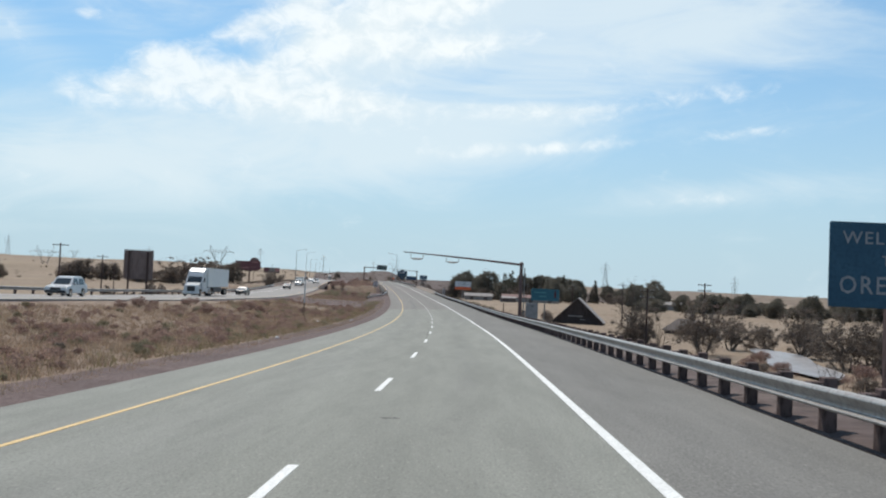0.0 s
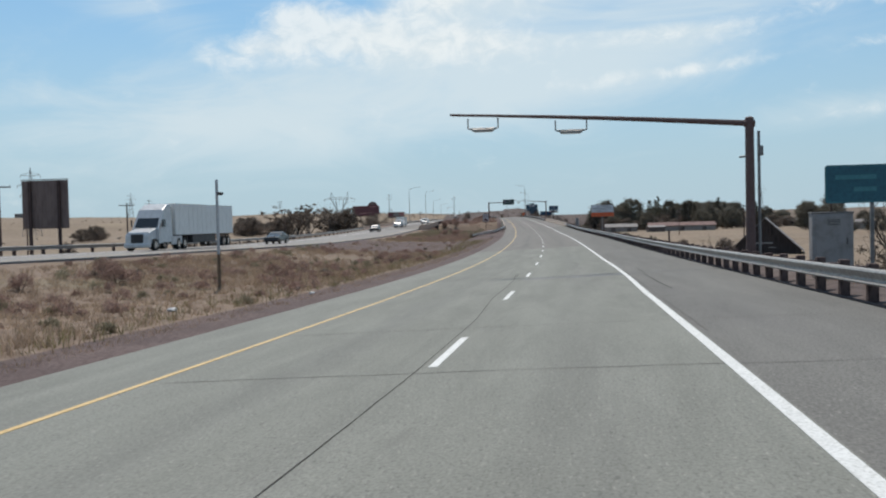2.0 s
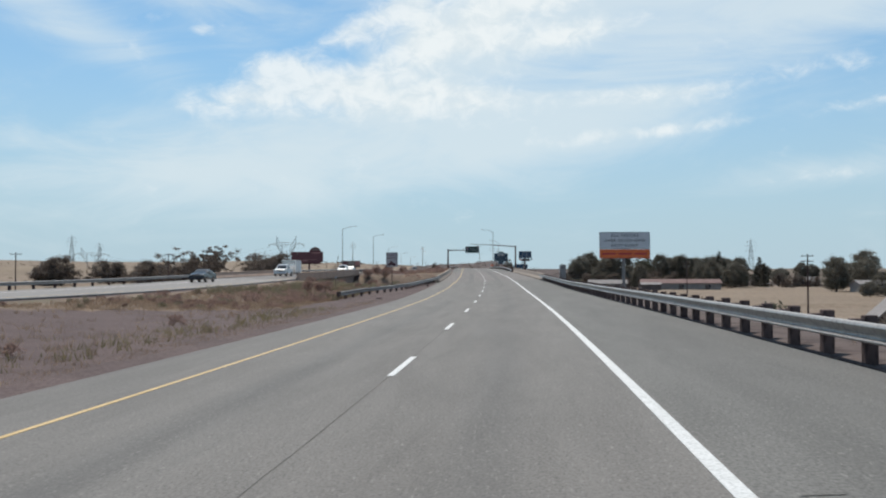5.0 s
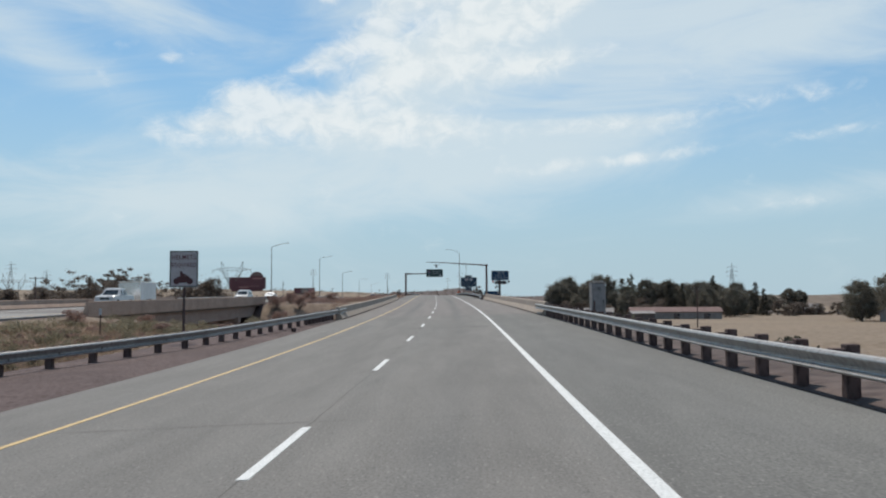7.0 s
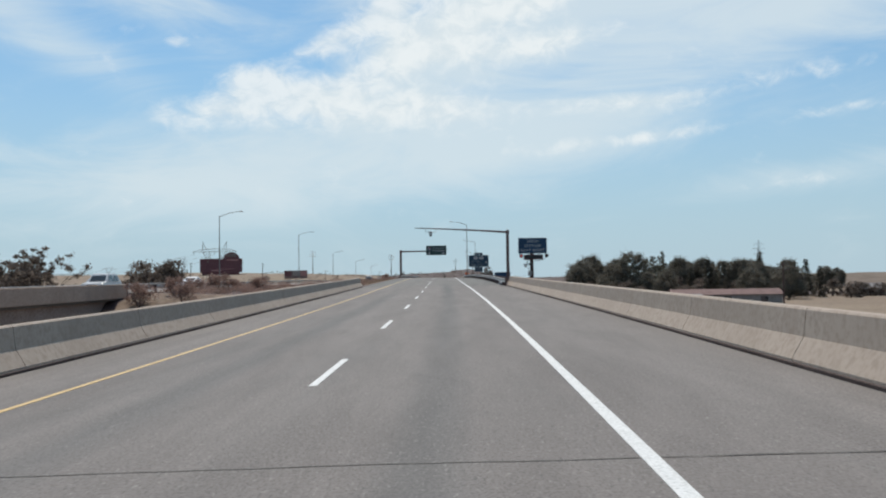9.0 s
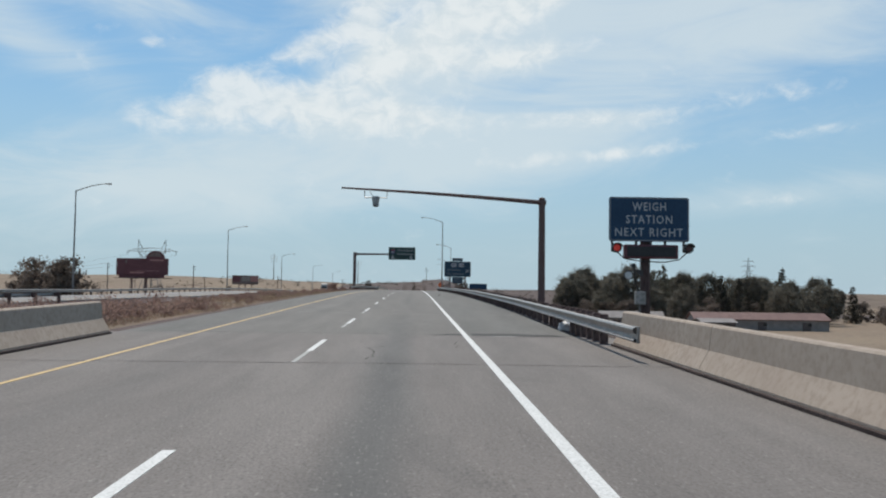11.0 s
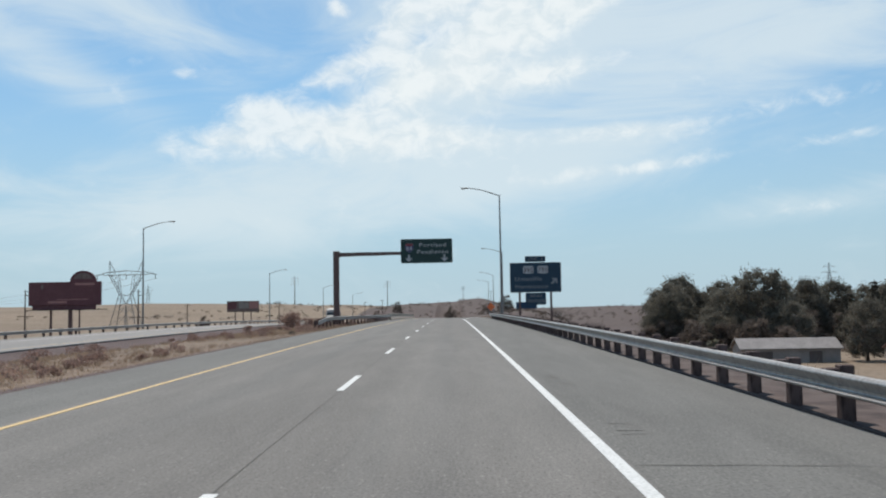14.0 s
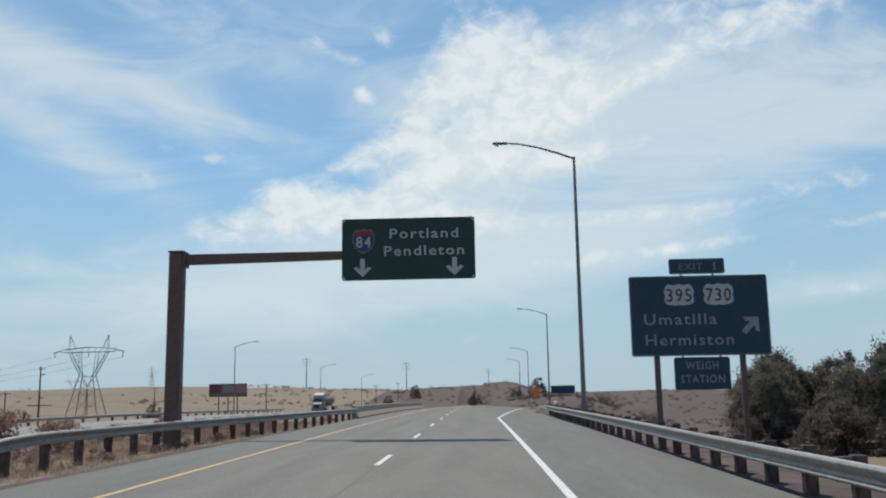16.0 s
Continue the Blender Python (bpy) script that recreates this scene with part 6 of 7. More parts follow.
# ---- farm buildings ----
def gable(name, s, lat, w, d, eave, ridge, wall, roof, label, turn=0.0, z=None, along=False, doors=0, windows=0, category="building"):
    """A gabled building: w across the front, d deep; the ridge runs front to back, or along the front."""
    th = stand(name, s, lat, label, category, z=z, turn=turn)
    x, y = w / 2, d / 2
    bm = bmesh.new()
    base = [bm.verts.new(v) for v in ((-x, -y, -0.4), (x, -y, -0.4), (x, y, -0.4), (-x, y, -0.4))]
    top = [bm.verts.new(v) for v in ((-x, -y, eave), (x, -y, eave), (x, y, eave), (-x, y, eave))]
    for i in range(4):
        bm.faces.new((base[i], base[(i + 1) % 4], top[(i + 1) % 4], top[i]))
    if along:
        r0, r1 = bm.verts.new((-x, 0, ridge)), bm.verts.new((x, 0, ridge))
        bm.faces.new((top[3], top[0], r0)), bm.faces.new((top[1], top[2], r1))
    else:
        r0, r1 = bm.verts.new((0, -y, ridge)), bm.verts.new((0, y, ridge))
        bm.faces.new((top[0], top[1], r0)), bm.faces.new((top[2], top[3], r1))
    part("wall", bm, wall, th)
    o = 0.45
    for sg in (-1, 1):
        bm = bmesh.new()
        if along:
            lo, hi = Vector((0, sg * (y + o), eave - o * (ridge - eave) / y)), Vector((0, 0, ridge))
            q = [lo + Vector((-x - o, 0, 0)), lo + Vector((x + o, 0, 0)), hi + Vector((x + o, 0, 0)), hi + Vector((-x - o, 0, 0))]
        else:
            lo, hi = Vector((sg * (x + o), 0, eave - o * (ridge - eave) / x)), Vector((0, 0, ridge))
            q = [lo + Vector((0, -y - o, 0)), lo + Vector((0, y + o, 0)), hi + Vector((0, y + o, 0)), hi + Vector((0, -y - o, 0))]
        a = [bm.verts.new(v + Vector((0, 0, 0.05))) for v in q]
        b = [bm.verts.new(v + Vector((0, 0, 0.2))) for v in q]
        bm.faces.new(a), bm.faces.new(b[::-1])
        for i in range(4):
            bm.faces.new((a[i], a[(i + 1) % 4], b[(i + 1) % 4], b[i]))
        part("roof_slope", bm, roof, th)
    for i in range(doors):
        part("door", bm_box(2.2, 0.08, eave * 0.8, (-x + w * (i + 0.5) / max(doors, 1), -y - 0.03, eave * 0.4), 0.01), M_WALLDARK, th)
    for i in range(windows):
        wx = -x + w * (i + 0.5) / windows + 0.8
        fr = part("window", bm_box(1.2, 0.08, 0.9, (wx, -y - 0.03, eave * 0.58), 0.01), M_LETTER, th)
        part("pane", bm_box(1.04, 0.02, 0.74, (wx, -y - 0.075, eave * 0.58), 0.0), M_WINDOW, fr)
    return th


barn = gable("barn", 227, 42.5, 12.2, 9, 0.7, 6.4, M_BARN, M_ROOFGREY, "dark old barn with pale roof below the road", turn=-17, category="barn")
part("plank", bm_box(3.6, 0.06, 0.28, (-0.5, -4.55, 2.0), 0.01), M_WALL, barn, "pale loose plank on the dark gable")
part("plank", bm_box(1.3, 0.06, 0.16, (1.2, -4.54, 1.2), 0.01), M_WALL, barn, "pale loose plank on the dark gable")
gable("shed", 190, 58, 7, 8, 0.8, 3.0, M_BARN, M_BARN, "low dark collapsed shed in the field", turn=10, category="shed")
gable("farm_shed", 558, 63, 17, 8, 2.6, 4.2, M_WALL, M_ROOFGREY, "pale farm shed with a grey roof", turn=-6, along=True, doors=2, category="shed")
gable("farm_shed", 540, 92, 34, 9, 2.9, 4.5, M_WALL, M_ROOFRED, "long farm shed with red brown roof", turn=-4, along=True, doors=3, windows=3, category="shed")
gable("farm_shed", 526, 76, 8, 8, 2.4, 3.2, M_WALLDARK, M_ROOFGREY, "dark lean shed beside the long barn", along=True, doors=1, category="shed")
gable("farm_shed", 470, 150, 22, 9, 2.8, 4.2, M_WALL, M_ROOFGREY, "pale long farm building among trees", along=True, doors=1, windows=2, category="shed")
gable("house", 640, 185, 12, 9, 3.0, 5.2, M_WALL, M_ROOFGREY, "pale farmhouse among distant trees", along=True, doors=1, windows=3, category="house")
gable("farm_shed", 420, 165, 26, 10, 3.0, 4.4, M_WALL, M_ROOFRED, "long pale poultry shed in the fields", turn=8, along=True, windows=4, category="shed")
for i, (s, lat, w, m, r) in enumerate(((420, 230, 14, M_LETTER, M_ROOFGREY), (460, 290, 20, M_WALL, M_ROOFGREY), (380, 320, 16, M_LETTER, M_ROOFRED), (520, 330, 12, M_LETTER, M_ROOFGREY), (350, 280, 24, M_WALL, M_ROOFGREY), (300, 260, 18, M_WALL, M_ROOFRED), (560, 250, 14, M_LETTER, M_ROOFRED), (330, 215, 20, M_WALLDARK, M_ROOFGREY))):
    gable("house", s, lat, w, 9, 2.9, 4.8, m, r, ("white house among distant valley trees", "pale house among distant valley trees")[i % 2], turn=15 * (i % 3), along=True, doors=1, windows=3, category="house")
th = stand("apartment_block", 1400, -720, "pale flat-roofed block on the dry plain", "building", z=8.0)
part("wall", bm_box(17, 14, 22, (0, 0, 11), 0.1), M_WALL, th)
part("roof", bm_box(17.6, 14.6, 0.5, (0, 0, 22.25), 0.05), M_ROOFGREY, th)
for i in range(4):
    for k in range(6):
        part("window", bm_box(2.2, 0.1, 1.5, (-6 + 4.0 * i, -7.03, 2.4 + 3.4 * k), 0.02), M_WINDOW, th)

# the pond below the road
def pond_edge(u, side):
    s = 90 + 52 * u
    return at_z(s, 40.5 + 14 * u - 1.5 * u * u + side * 3.6 * math.sin(math.pi * u) ** 0.6 * (1 + 0.3 * math.sin(9 * u + side)), -6.2)


pv = [pond_edge(i / 24, 1) for i in range(25)] + [pond_edge(i / 24, -1) for i in range(23, 0, -1)]
tagged(new("water", mesh_of("water", pv, [tuple(range(len(pv)))], M_WATER)), "pale still pond water below the road", "water", kind="structure")

# ---- trees ----
def leaf_cloud(rng, centres, radii, per, size, squash=0.8, soft=0.0):
    """Small leaf quads scattered round clump centres; returns vertices and faces."""
    n = len(centres) * per
    c = np.repeat(np.asarray(centres, float), per, 0)
    r = np.repeat(np.asarray(radii, float), per)
    d = rng.normal(size=(n, 3))
    d /= np.linalg.norm(d, axis=1)[:, None]
    p = c + d * (r * np.where(rng.uniform(size=n) < soft, np.minimum(np.abs(rng.normal(0.0, 0.5, n)), 1.1), rng.uniform(0.35, 1.0, n) ** 0.6))[:, None] * np.array([1, 1, squash])
    a = rng.normal(size=(n, 3))
    a /= np.linalg.norm(a, axis=1)[:, None]
    b = np.cross(a, d + rng.normal(size=(n, 3)) * 0.5)
    b /= np.linalg.norm(b, axis=1)[:, None] + 1e-9
    k = (size * rng.uniform(0.6, 1.4, n))[:, None]
    v = np.stack([p - a * k, p + b * k * 0.55, p + a * k, p - b * k * 0.55], 1).reshape(-1, 3)
    return v, np.arange(n * 4).reshape(-1, 4)


def quick_mesh(name, v, f, mat):
    me = bpy.data.meshes.new(name)
    me.vertices.add(len(v)), me.loops.add(f.size), me.polygons.add(len(f))
    me.vertices.foreach_set("co", np.asarray(v, np.float32).ravel())
    me.loops.foreach_set("vertex_index", f.ravel().astype(np.int32))
    me.polygons.foreach_set("loop_start", np.arange(0, f.size, f.shape[1], dtype=np.int32))
    me.materials.append(mat)
    me.update(calc_edges=True)
    me.validate()
    return me


def branches(rng, base, direction, length, radius, depth, bm, tips, spread=0.6, bend=0.25):
    p, d = Vector(base), Vector(direction).normalized()
    pts, rad = [p.copy()], [radius]
    steps = 4
    for i in range(steps):
        d = (d + Vector(rng.normal(size=3)) * bend * 0.5 + Vector((0, 0, 0.06))).normalized()
        p = p + d * length / steps
        pts.append(p.copy()), rad.append(radius * (1 - 0.6 * (i + 1) / steps))
        if depth and i >= 1:
            for _ in range(1 if i < steps - 1 else 2):
                out = (d + Vector(rng.normal(size=3)) * spread).normalized()
                branches(rng, p, out, length * rng.uniform(0.5, 0.75), rad[-1] * 0.75, depth - 1, bm, tips, spread, bend)
    bm_path(pts, rad, 6 if depth else 4, bm)
    tips.append(p.copy())


def make_tree(kind, seed, label, name="tree"):
    rng = np.random.default_rng(seed)
    th = empty(name, Matrix(), label, "tree", kind + " trees")
    bm, tips = bmesh.new(), []
    if kind == "broadleaf":
        H, W = 13.0, 5.2
        bm_path([(0, 0, -0.4), (0.1, 0.1, 2.0), (0.0, 0.2, 4.2), (0.2, 0.1, 6.5)], [0.42, 0.34, 0.26, 0.16], 8, bm)
        for i in range(7):
            a = i * 2.4
            branches(rng, (0, 0.1, 2.2 + 0.55 * i), (math.cos(a), math.sin(a), 0.9), 4.2, 0.13, 1, bm, tips)
        cs, rs = [], []
        for i in range(150):
            a, u = rng.uniform(0, 2 * np.pi), rng.uniform(-0.92, 1)
            w = W * (1 - 0.75 * (abs(u) ** 2.2 if u > 0 else 0.5 * abs(u) ** 3)) * rng.uniform(0.5, 1.0)
            cs.append((w * math.cos(a), w * math.sin(a), 6.9 + u * 5.9 + rng.normal() * 0.5)), rs.append(rng.uniform(0.6, 2.2))
        v, f = leaf_cloud(rng, cs, rs, 170, 0.17, soft=0.75)
        mat = M_LEAF
    elif kind == "conifer":
        H = 12.0
        bm_tube((0, 0, -0.4), (0, 0, H), 0.26, 0.04, 8, bm)
        cs, rs = [], []
        for i in range(17):
            z = 1.0 + (H - 1.0) * i / 17
            w = 2.6 * (1 - z / H) ** 0.85 + 0.15
            for k in range(max(3, int(8 * (1 - z / H)) + 3)):
                a = rng.uniform(0, 2 * np.pi)
                ww = w * rng.uniform(0.55, 1.05)
                cs.append((ww * math.cos(a), ww * math.sin(a), z - 0.2 * ww)), rs.append(0.32 + 0.26 * w)
                if k % 2 == 0:
                    bm_tube((0, 0, z), (ww * math.cos(a), ww * math.sin(a), z - 0.2 * ww), 0.05, 0.02, 4, bm)
        v, f = leaf_cloud(rng, cs, rs, 24, 0.22, 0.6)
        mat = M_NEEDLE
    elif kind == "poplar":
        H = 16.0
        bm_path([(0, 0, -0.4), (0.1, 0, 6), (0, 0.1, 11), (0, 0, 15)], [0.36, 0.26, 0.15, 0.05], 8, bm)
        cs, rs = [], []
        for i in range(34):
            z = rng.uniform(3.5, 15.6)
            w = 1.9 * math.sin(math.pi * min(1, (z - 2.5) / 14)) ** 0.7 * rng.uniform(0.3, 1)
            a = rng.uniform(0, 2 * np.pi)
            cs.append((w * math.cos(a), w * math.sin(a), z)), rs.append(rng.uniform(0.6, 1.15))
            bm_tube((0, 0, z - 1.2), cs[-1], 0.06, 0.02, 4, bm)
        v, f = leaf_cloud(rng, cs, rs, 70, 0.2, soft=0.8)
        mat = M_GREYLEAF
    elif kind == "olive":
        for i in range(4):
            a = i * 1.7 + 0.4
            branches(rng, (0.2 * math.cos(a), 0.2 * math.sin(a), -0.3), (0.55 * math.cos(a), 0.55 * math.sin(a), 1.0), 4.6, 0.2, 2, bm, tips, 0.75, 0.4)
        cs = [tuple(t) for t in tips]
        cs += [tuple(Vector(c) * rng.uniform(0.55, 0.95) + Vector(rng.normal(size=3) * 0.5)) for c in tips]
        rs = [rng.uniform(0.4, 1.5) for _ in cs]
        v, f = leaf_cloud(rng, cs, rs, 70, 0.13, soft=0.85)
        mat = M_DARKLEAF
    elif kind == "wispy":
        for i in range(5):
            a = i * 1.4 + 0.4
            branches(rng, (0.2 * math.cos(a), 0.2 * math.sin(a), -0.3), (0.5 * math.cos(a), 0.5 * math.sin(a), 1.0), 4.6, 0.2, 2, bm, tips, 0.75, 0.4)
        v, f = leaf_cloud(rng, [tuple(c) for c in tips], [rng.uniform(0.35, 0.8) for _ in tips], 60, 0.15, soft=0.75)
        mat = M_DARKLEAF
    elif kind == "juniper":
        bm_path([(0, 0, -0.3), (0.1, 0, 1.2), (0, 0.1, 2.6)], [0.22, 0.16, 0.08], 7, bm)
        cs, rs = [], []
        for i in range(42):
            a, u = rng.uniform(0, 2 * np.pi), rng.uniform(0, 1)
            w = 2.5 * (1 - 0.6 * u * u) * rng.uniform(0.4, 1)
            cs.append((w * math.cos(a), w * math.sin(a), 0.4 + 3.5 * u + rng.normal() * 0.2)), rs.append(rng.uniform(0.45, 0.95))
            if i % 3 == 0:
                bm_tube((0, 0, 0.6 + u), cs[-1], 0.05, 0.02, 4, bm)
        v, f = leaf_cloud(rng, cs, rs, 100, 0.12, soft=0.6)
        mat = M_DARKLEAF
    elif kind == "bare":
        for i in range(5):
            a = i * 1.3
            branches(rng, (0.15 * math.cos(a), 0.15 * math.sin(a), -0.3), (0.3 * math.cos(a), 0.3 * math.sin(a), 1.0), 4.8, 0.16, 2, bm, tips, 0.6, 0.35)
        v, f = leaf_cloud(rng, [tuple(t) for t in tips], [0.22] * len(tips), 7, 0.05)
        mat = M_DARKLEAF
    else:
        for i in range(5):
            a = i * 1.25
            bm_tube((0, 0, -0.1), (0.5 * math.cos(a), 0.5 * math.sin(a), 0.7), 0.035, 0.012, 5, bm)
        cs, rs = [], []
        for i in range(26):
            a, u = rng.uniform(0, 2 * np.pi), rng.uniform(0, 1)
            w = 0.95 * (1 - 0.5 * u) * rng.uniform(0.3, 1)
            cs.append((w * math.cos(a), w * math.sin(a), 0.25 + 0.75 * u)), rs.append(rng.uniform(0.25, 0.42))
        v, f = leaf_cloud(rng, cs, rs, 95, 0.04)
        mat = M_SAGE
    part("trunk", bm, M_BARK, th)
    crown = new("crown", quick_mesh("crown", v, f, mat))
    hang(crown, th)
    return th


def grove(kind, seed, label, spots, name="tree", wide=1.0, tall=1.0):
    """One tree built, then copied to the other spots (s, lat, size)."""
    first = make_tree(kind, seed, label, name)
    rnd = random.Random(seed)
    for i, (s, lat, size) in enumerate(spots):
        m = Matrix.Translation(at_z(s, lat, ground_z(s, lat) - 0.05)) @ pose(0, 0, 0, rnd.uniform(-3, 3), rnd.uniform(-3, 3), rnd.uniform(0, 360))
        ob = first if i == 0 else copy_thing(first, m)
        ob.matrix_basis = m
        ob.scale = (size * wide * rnd.uniform(0.85, 1.2), size * wide * rnd.uniform(0.85, 1.2), size * tall * rnd.uniform(0.85, 1.15))


grove("broadleaf", 11, "large dark green broadleaf tree in full leaf", [(630, 60, 1.19), (642, 68, 1.23), (612, 77, 1.23), (652, 74, 1.23), (640, 77, 1.16), (690, 121, 1.34), (684, 137, 1.34), (690, 150, 1.34), (556, 77, 0.83), (640, 86, 0.88), (690, 106, 1.22),
                                                                                 (494, 142, 1), (486, 150, 0.95), (500, 156, 1.05), (480, 136, 0.8), (600, 124, 1.03), (560, 108, 0.86), (720, 165, 1.41)], wide=1.05, tall=1.03)
grove("broadleaf", 23, "dark green broadleaf shade tree", [(620, 56, 1.01), (640, 60, 1.1), (648, 66, 1.3), (618, 71, 1.04), (690, 129, 1.28), (682, 143, 1.28), (676, 157, 1.09), (668, 112, 1.22), (604, 82, 0.8), (585, 130, 0.98), (575, 116, 0.86), (610, 140, 0.98), (610, 66, 0.68)], wide=1.05, tall=1.03)
clumps = [(400, 150), (352, 172), (455, 190), (318, 205), (390, 225), (470, 262), (340, 262), (300, 300), (430, 315), (380, 345), (520, 215), (540, 300), (620, 210), (850, 230), (930, 300), (1050, 220), (800, 180)]
row = random.Random(37)
far_spots = [(s + row.uniform(-16, 16), lat + row.uniform(-16, 16), row.uniform(0.4, 0.75) * (1.5 if s > 700 else 1.0)) for s, lat in clumps for _ in range(5)]
grove("broadleaf", 37, "small dark tree in the distant valley", far_spots, wide=1.35)
grove("conifer", 5, "dark pointed conifer among the farm trees", [(651, 163, 1.26), (646, 159, 0.98), (690, 133, 1.59), (688, 124, 1.38), (692, 142, 1.44), (610, 152, 1.03), (430, 215, 1), (684, 117, 1.32), (360, 205, 0.95), (600, 112, 1.05), (596, 116, 0.95), (660, 147, 1.26), (628, 113, 1.3), (626, 118, 1.2), (620, 131, 1.45), (622, 126, 1.1), (631, 106, 1.1)])
grove("poplar", 8, "tall pale grey green poplar", [(655, 96, 1.3), (664, 98, 1.17), (672, 103, 1.33), (678, 107, 1.22), (668, 92, 1.13), (684, 111, 1.26), (660, 101, 1.06), (646, 82, 1.13)])
grove("bare", 33, "pale leafless tree on the far slope", [(732 + 7 * i % 40, 41 + 2.2 * i, 0.5 + 0.06 * (i * 7 % 5)) for i in range(12)], wide=1.3)
grove("olive", 14, "sprawling dark roadside tree beyond opposite carriageway", [(330, -44, 0.62), (322, -46, 0.5)])
grove("wispy", 15, "tall wispy tree with spreading limbs", [(446, -93, 1.9), (440, -95, 1.35), (453, -90, 1.3)])
grove("juniper", 17, "dark rounded shrubby tree on dry ground", [(250, -70, 0.7), (236, -64, 0.6),
                                                                              (640, 4.3 - 70, 0.9), (860, 2, 1.4), (875, 22, 1.2), (900, 34, 1.8), (880, 60, 1.4), (920, 48, 1.5), (950, -30, 1.5), (790, -30, 1.0), (200, -58, 0.6), (150, -52, 0.5)])
grove("juniper", 61, "rounded brown shrub at the grove's edge", [(612, 50, 1.3), (616, 55, 1.6), (620, 60, 1.9), (606, 60, 1.4), (606, 67, 1.6), (600, 72, 1.7), (596, 78, 1.5), (640, 88, 1.9), (640, 98, 1.7), (600, 100, 1.5), (590, 92, 1.3), (660, 118, 1.9), (640, 128, 1.7), (585, 118, 1.4), (620, 140, 1.6), (566, 100, 1.1), (548, 82, 1.0), (660, 108, 1.8), (650, 152, 1.5), (640, 170, 1.5), (628, 174, 1.4), (632, 180, 1.5), (630, 186, 1.3), (624, 193, 1.4), (626, 200, 1.2), (622, 207, 1.3), (600, 160, 1.1)], "shrub", wide=1.3)
hedge = random.Random(71)
hedge_line = [(405 - 115 * u + hedge.uniform(-9, 9), 112 + 225 * u + hedge.uniform(-9, 9), hedge.uniform(0.28, 0.52)) for u in (i / 41 for i in range(42))]
grove("broadleaf", 71, "low rounded tree along the far field edge", hedge_line, wide=1.7)
bank_rnd = random.Random(19)
thicket = [(a + (b - a) * (i + bank_rnd.uniform(-0.4, 0.4)) / (n - 1), c + (d - c) * i / (n - 1) + bank_rnd.uniform(-4, 4), size * bank_rnd.uniform(0.8, 1.12))
           for a, b, c, d, n, size in ((448, 474, -146, -158, 7, 2.25), (490, 503, -145, -150, 3, 2.25), (462, 541, -121, -137, 12, 1.9), (474, 490, -104, -113, 4, 2.3), (424, 455, -177, -182, 4, 1.5), (532, 552, -88, -98, 5, 2.6)) for i in range(n)]
grove("juniper", 19, "wide dark roadside thicket tree", thicket, wide=1.2)
grove("bare", 31, "half-bare tree with thin dark branches", [(148, 34.4, 1.45), (150, 35.2, 1.15), (138, 36, 0.62), (172, 21, 0.5), (70, 31, 0.5)], wide=0.62)
grove("olive", 27, "dusty brown leafy tree below the road", [(125, 38.4, 0.82), (140, 48, 0.72), (129, 54.5, 0.76), (109, 51, 0.78), (147, 36, 0.7), (106, 54, 0.66), (113, 56, 0.7)])
grove("juniper", 41, "dusty dark shrub on the slope below road", [(62, 25.5, 0.56), (84, 29, 0.5), (90, 33, 0.5), (52, 27, 0.6), (46, 30, 0.68), (58, 33, 0.64), (40, 26, 0.56), (70, 34, 0.6), (205, 30, 0.75), (210, 26, 0.55), (262, 34, 0.6), (149, 36.5, 0.8), (146, 33.6, 0.6)], "shrub", wide=1.1)
grove("juniper", 43, "dark shrub on the low ground", [(143, 54.6, 0.85), (136, 58, 0.8), (173, 51, 0.6), (157, 67, 1.04), (160, 70, 0.88), (100, 56, 0.9), (94, 54, 0.9), (86, 50, 0.8), (80, 42, 0.6), (536, 26, 0.7), (548, 33, 0.9), (530, 22, 0.5), (575, 40, 1), (590, 36, 0.8), (420, 30, 0.5)], "shrub", wide=1.2)
grove("sage", 45, "pale rounded shrub beside the pond", [(103, 36.6, 1.6), (88.5, 42.6, 2.0), (97, 38, 1.3), (112, 41, 1.4), (120, 45, 1.3)], "shrub")
grove("sage", 51, "rounded dry brown roadside bush", [(106, -15.2, 0.55), (129, -13.2, 0.5), (61, -21, 0.55), (66, -21.5, 0.7), (73, -18.2, 0.75), (79, -21.5, 0.6), (86, -18.2, 0.6), (85.5, -22.5, 0.6), (92, -17.6, 0.8), (93.5, -18.8, 0.7), (119, -10.6, 0.45), (100.5, -12.7, 0.5), (126.5, -10.9, 0.4), (50, -9.2, 0.35)], "bush")
grove("sage", 53, "rounded dry brown roadside bush", [(219, -14.5, 1.2), (224, -17.0, 1.0), (478, -13.2, 1.5), (484, -14, 1.1), (492, -12.5, 0.9), (470, -15.5, 0.6), (455, -16, 0.5), (500, -15, 1.0), (498, -17, 0.8), (244, -15, 0.6), (250, -18, 0.8), (246, -21, 0.9), (317, -21.5, 1.7), (313, -20.3, 1.5), (321, -22.8, 1.6), (322, -19.5, 1.4), (326, -21.5, 1.3), (335, -20, 1.6), (340, -17, 1.3), (338, -23, 1.5), (346, -21, 1.2), (100, 12.5, 0.9), (104, 14, 1.1), (150, 13, 0.9), (170, 12.5, 0.8), (505, 12, 0.8), (510, 14, 1.1), (497, 13.5, 0.7), (515, 11.5, 0.8)], "bush")


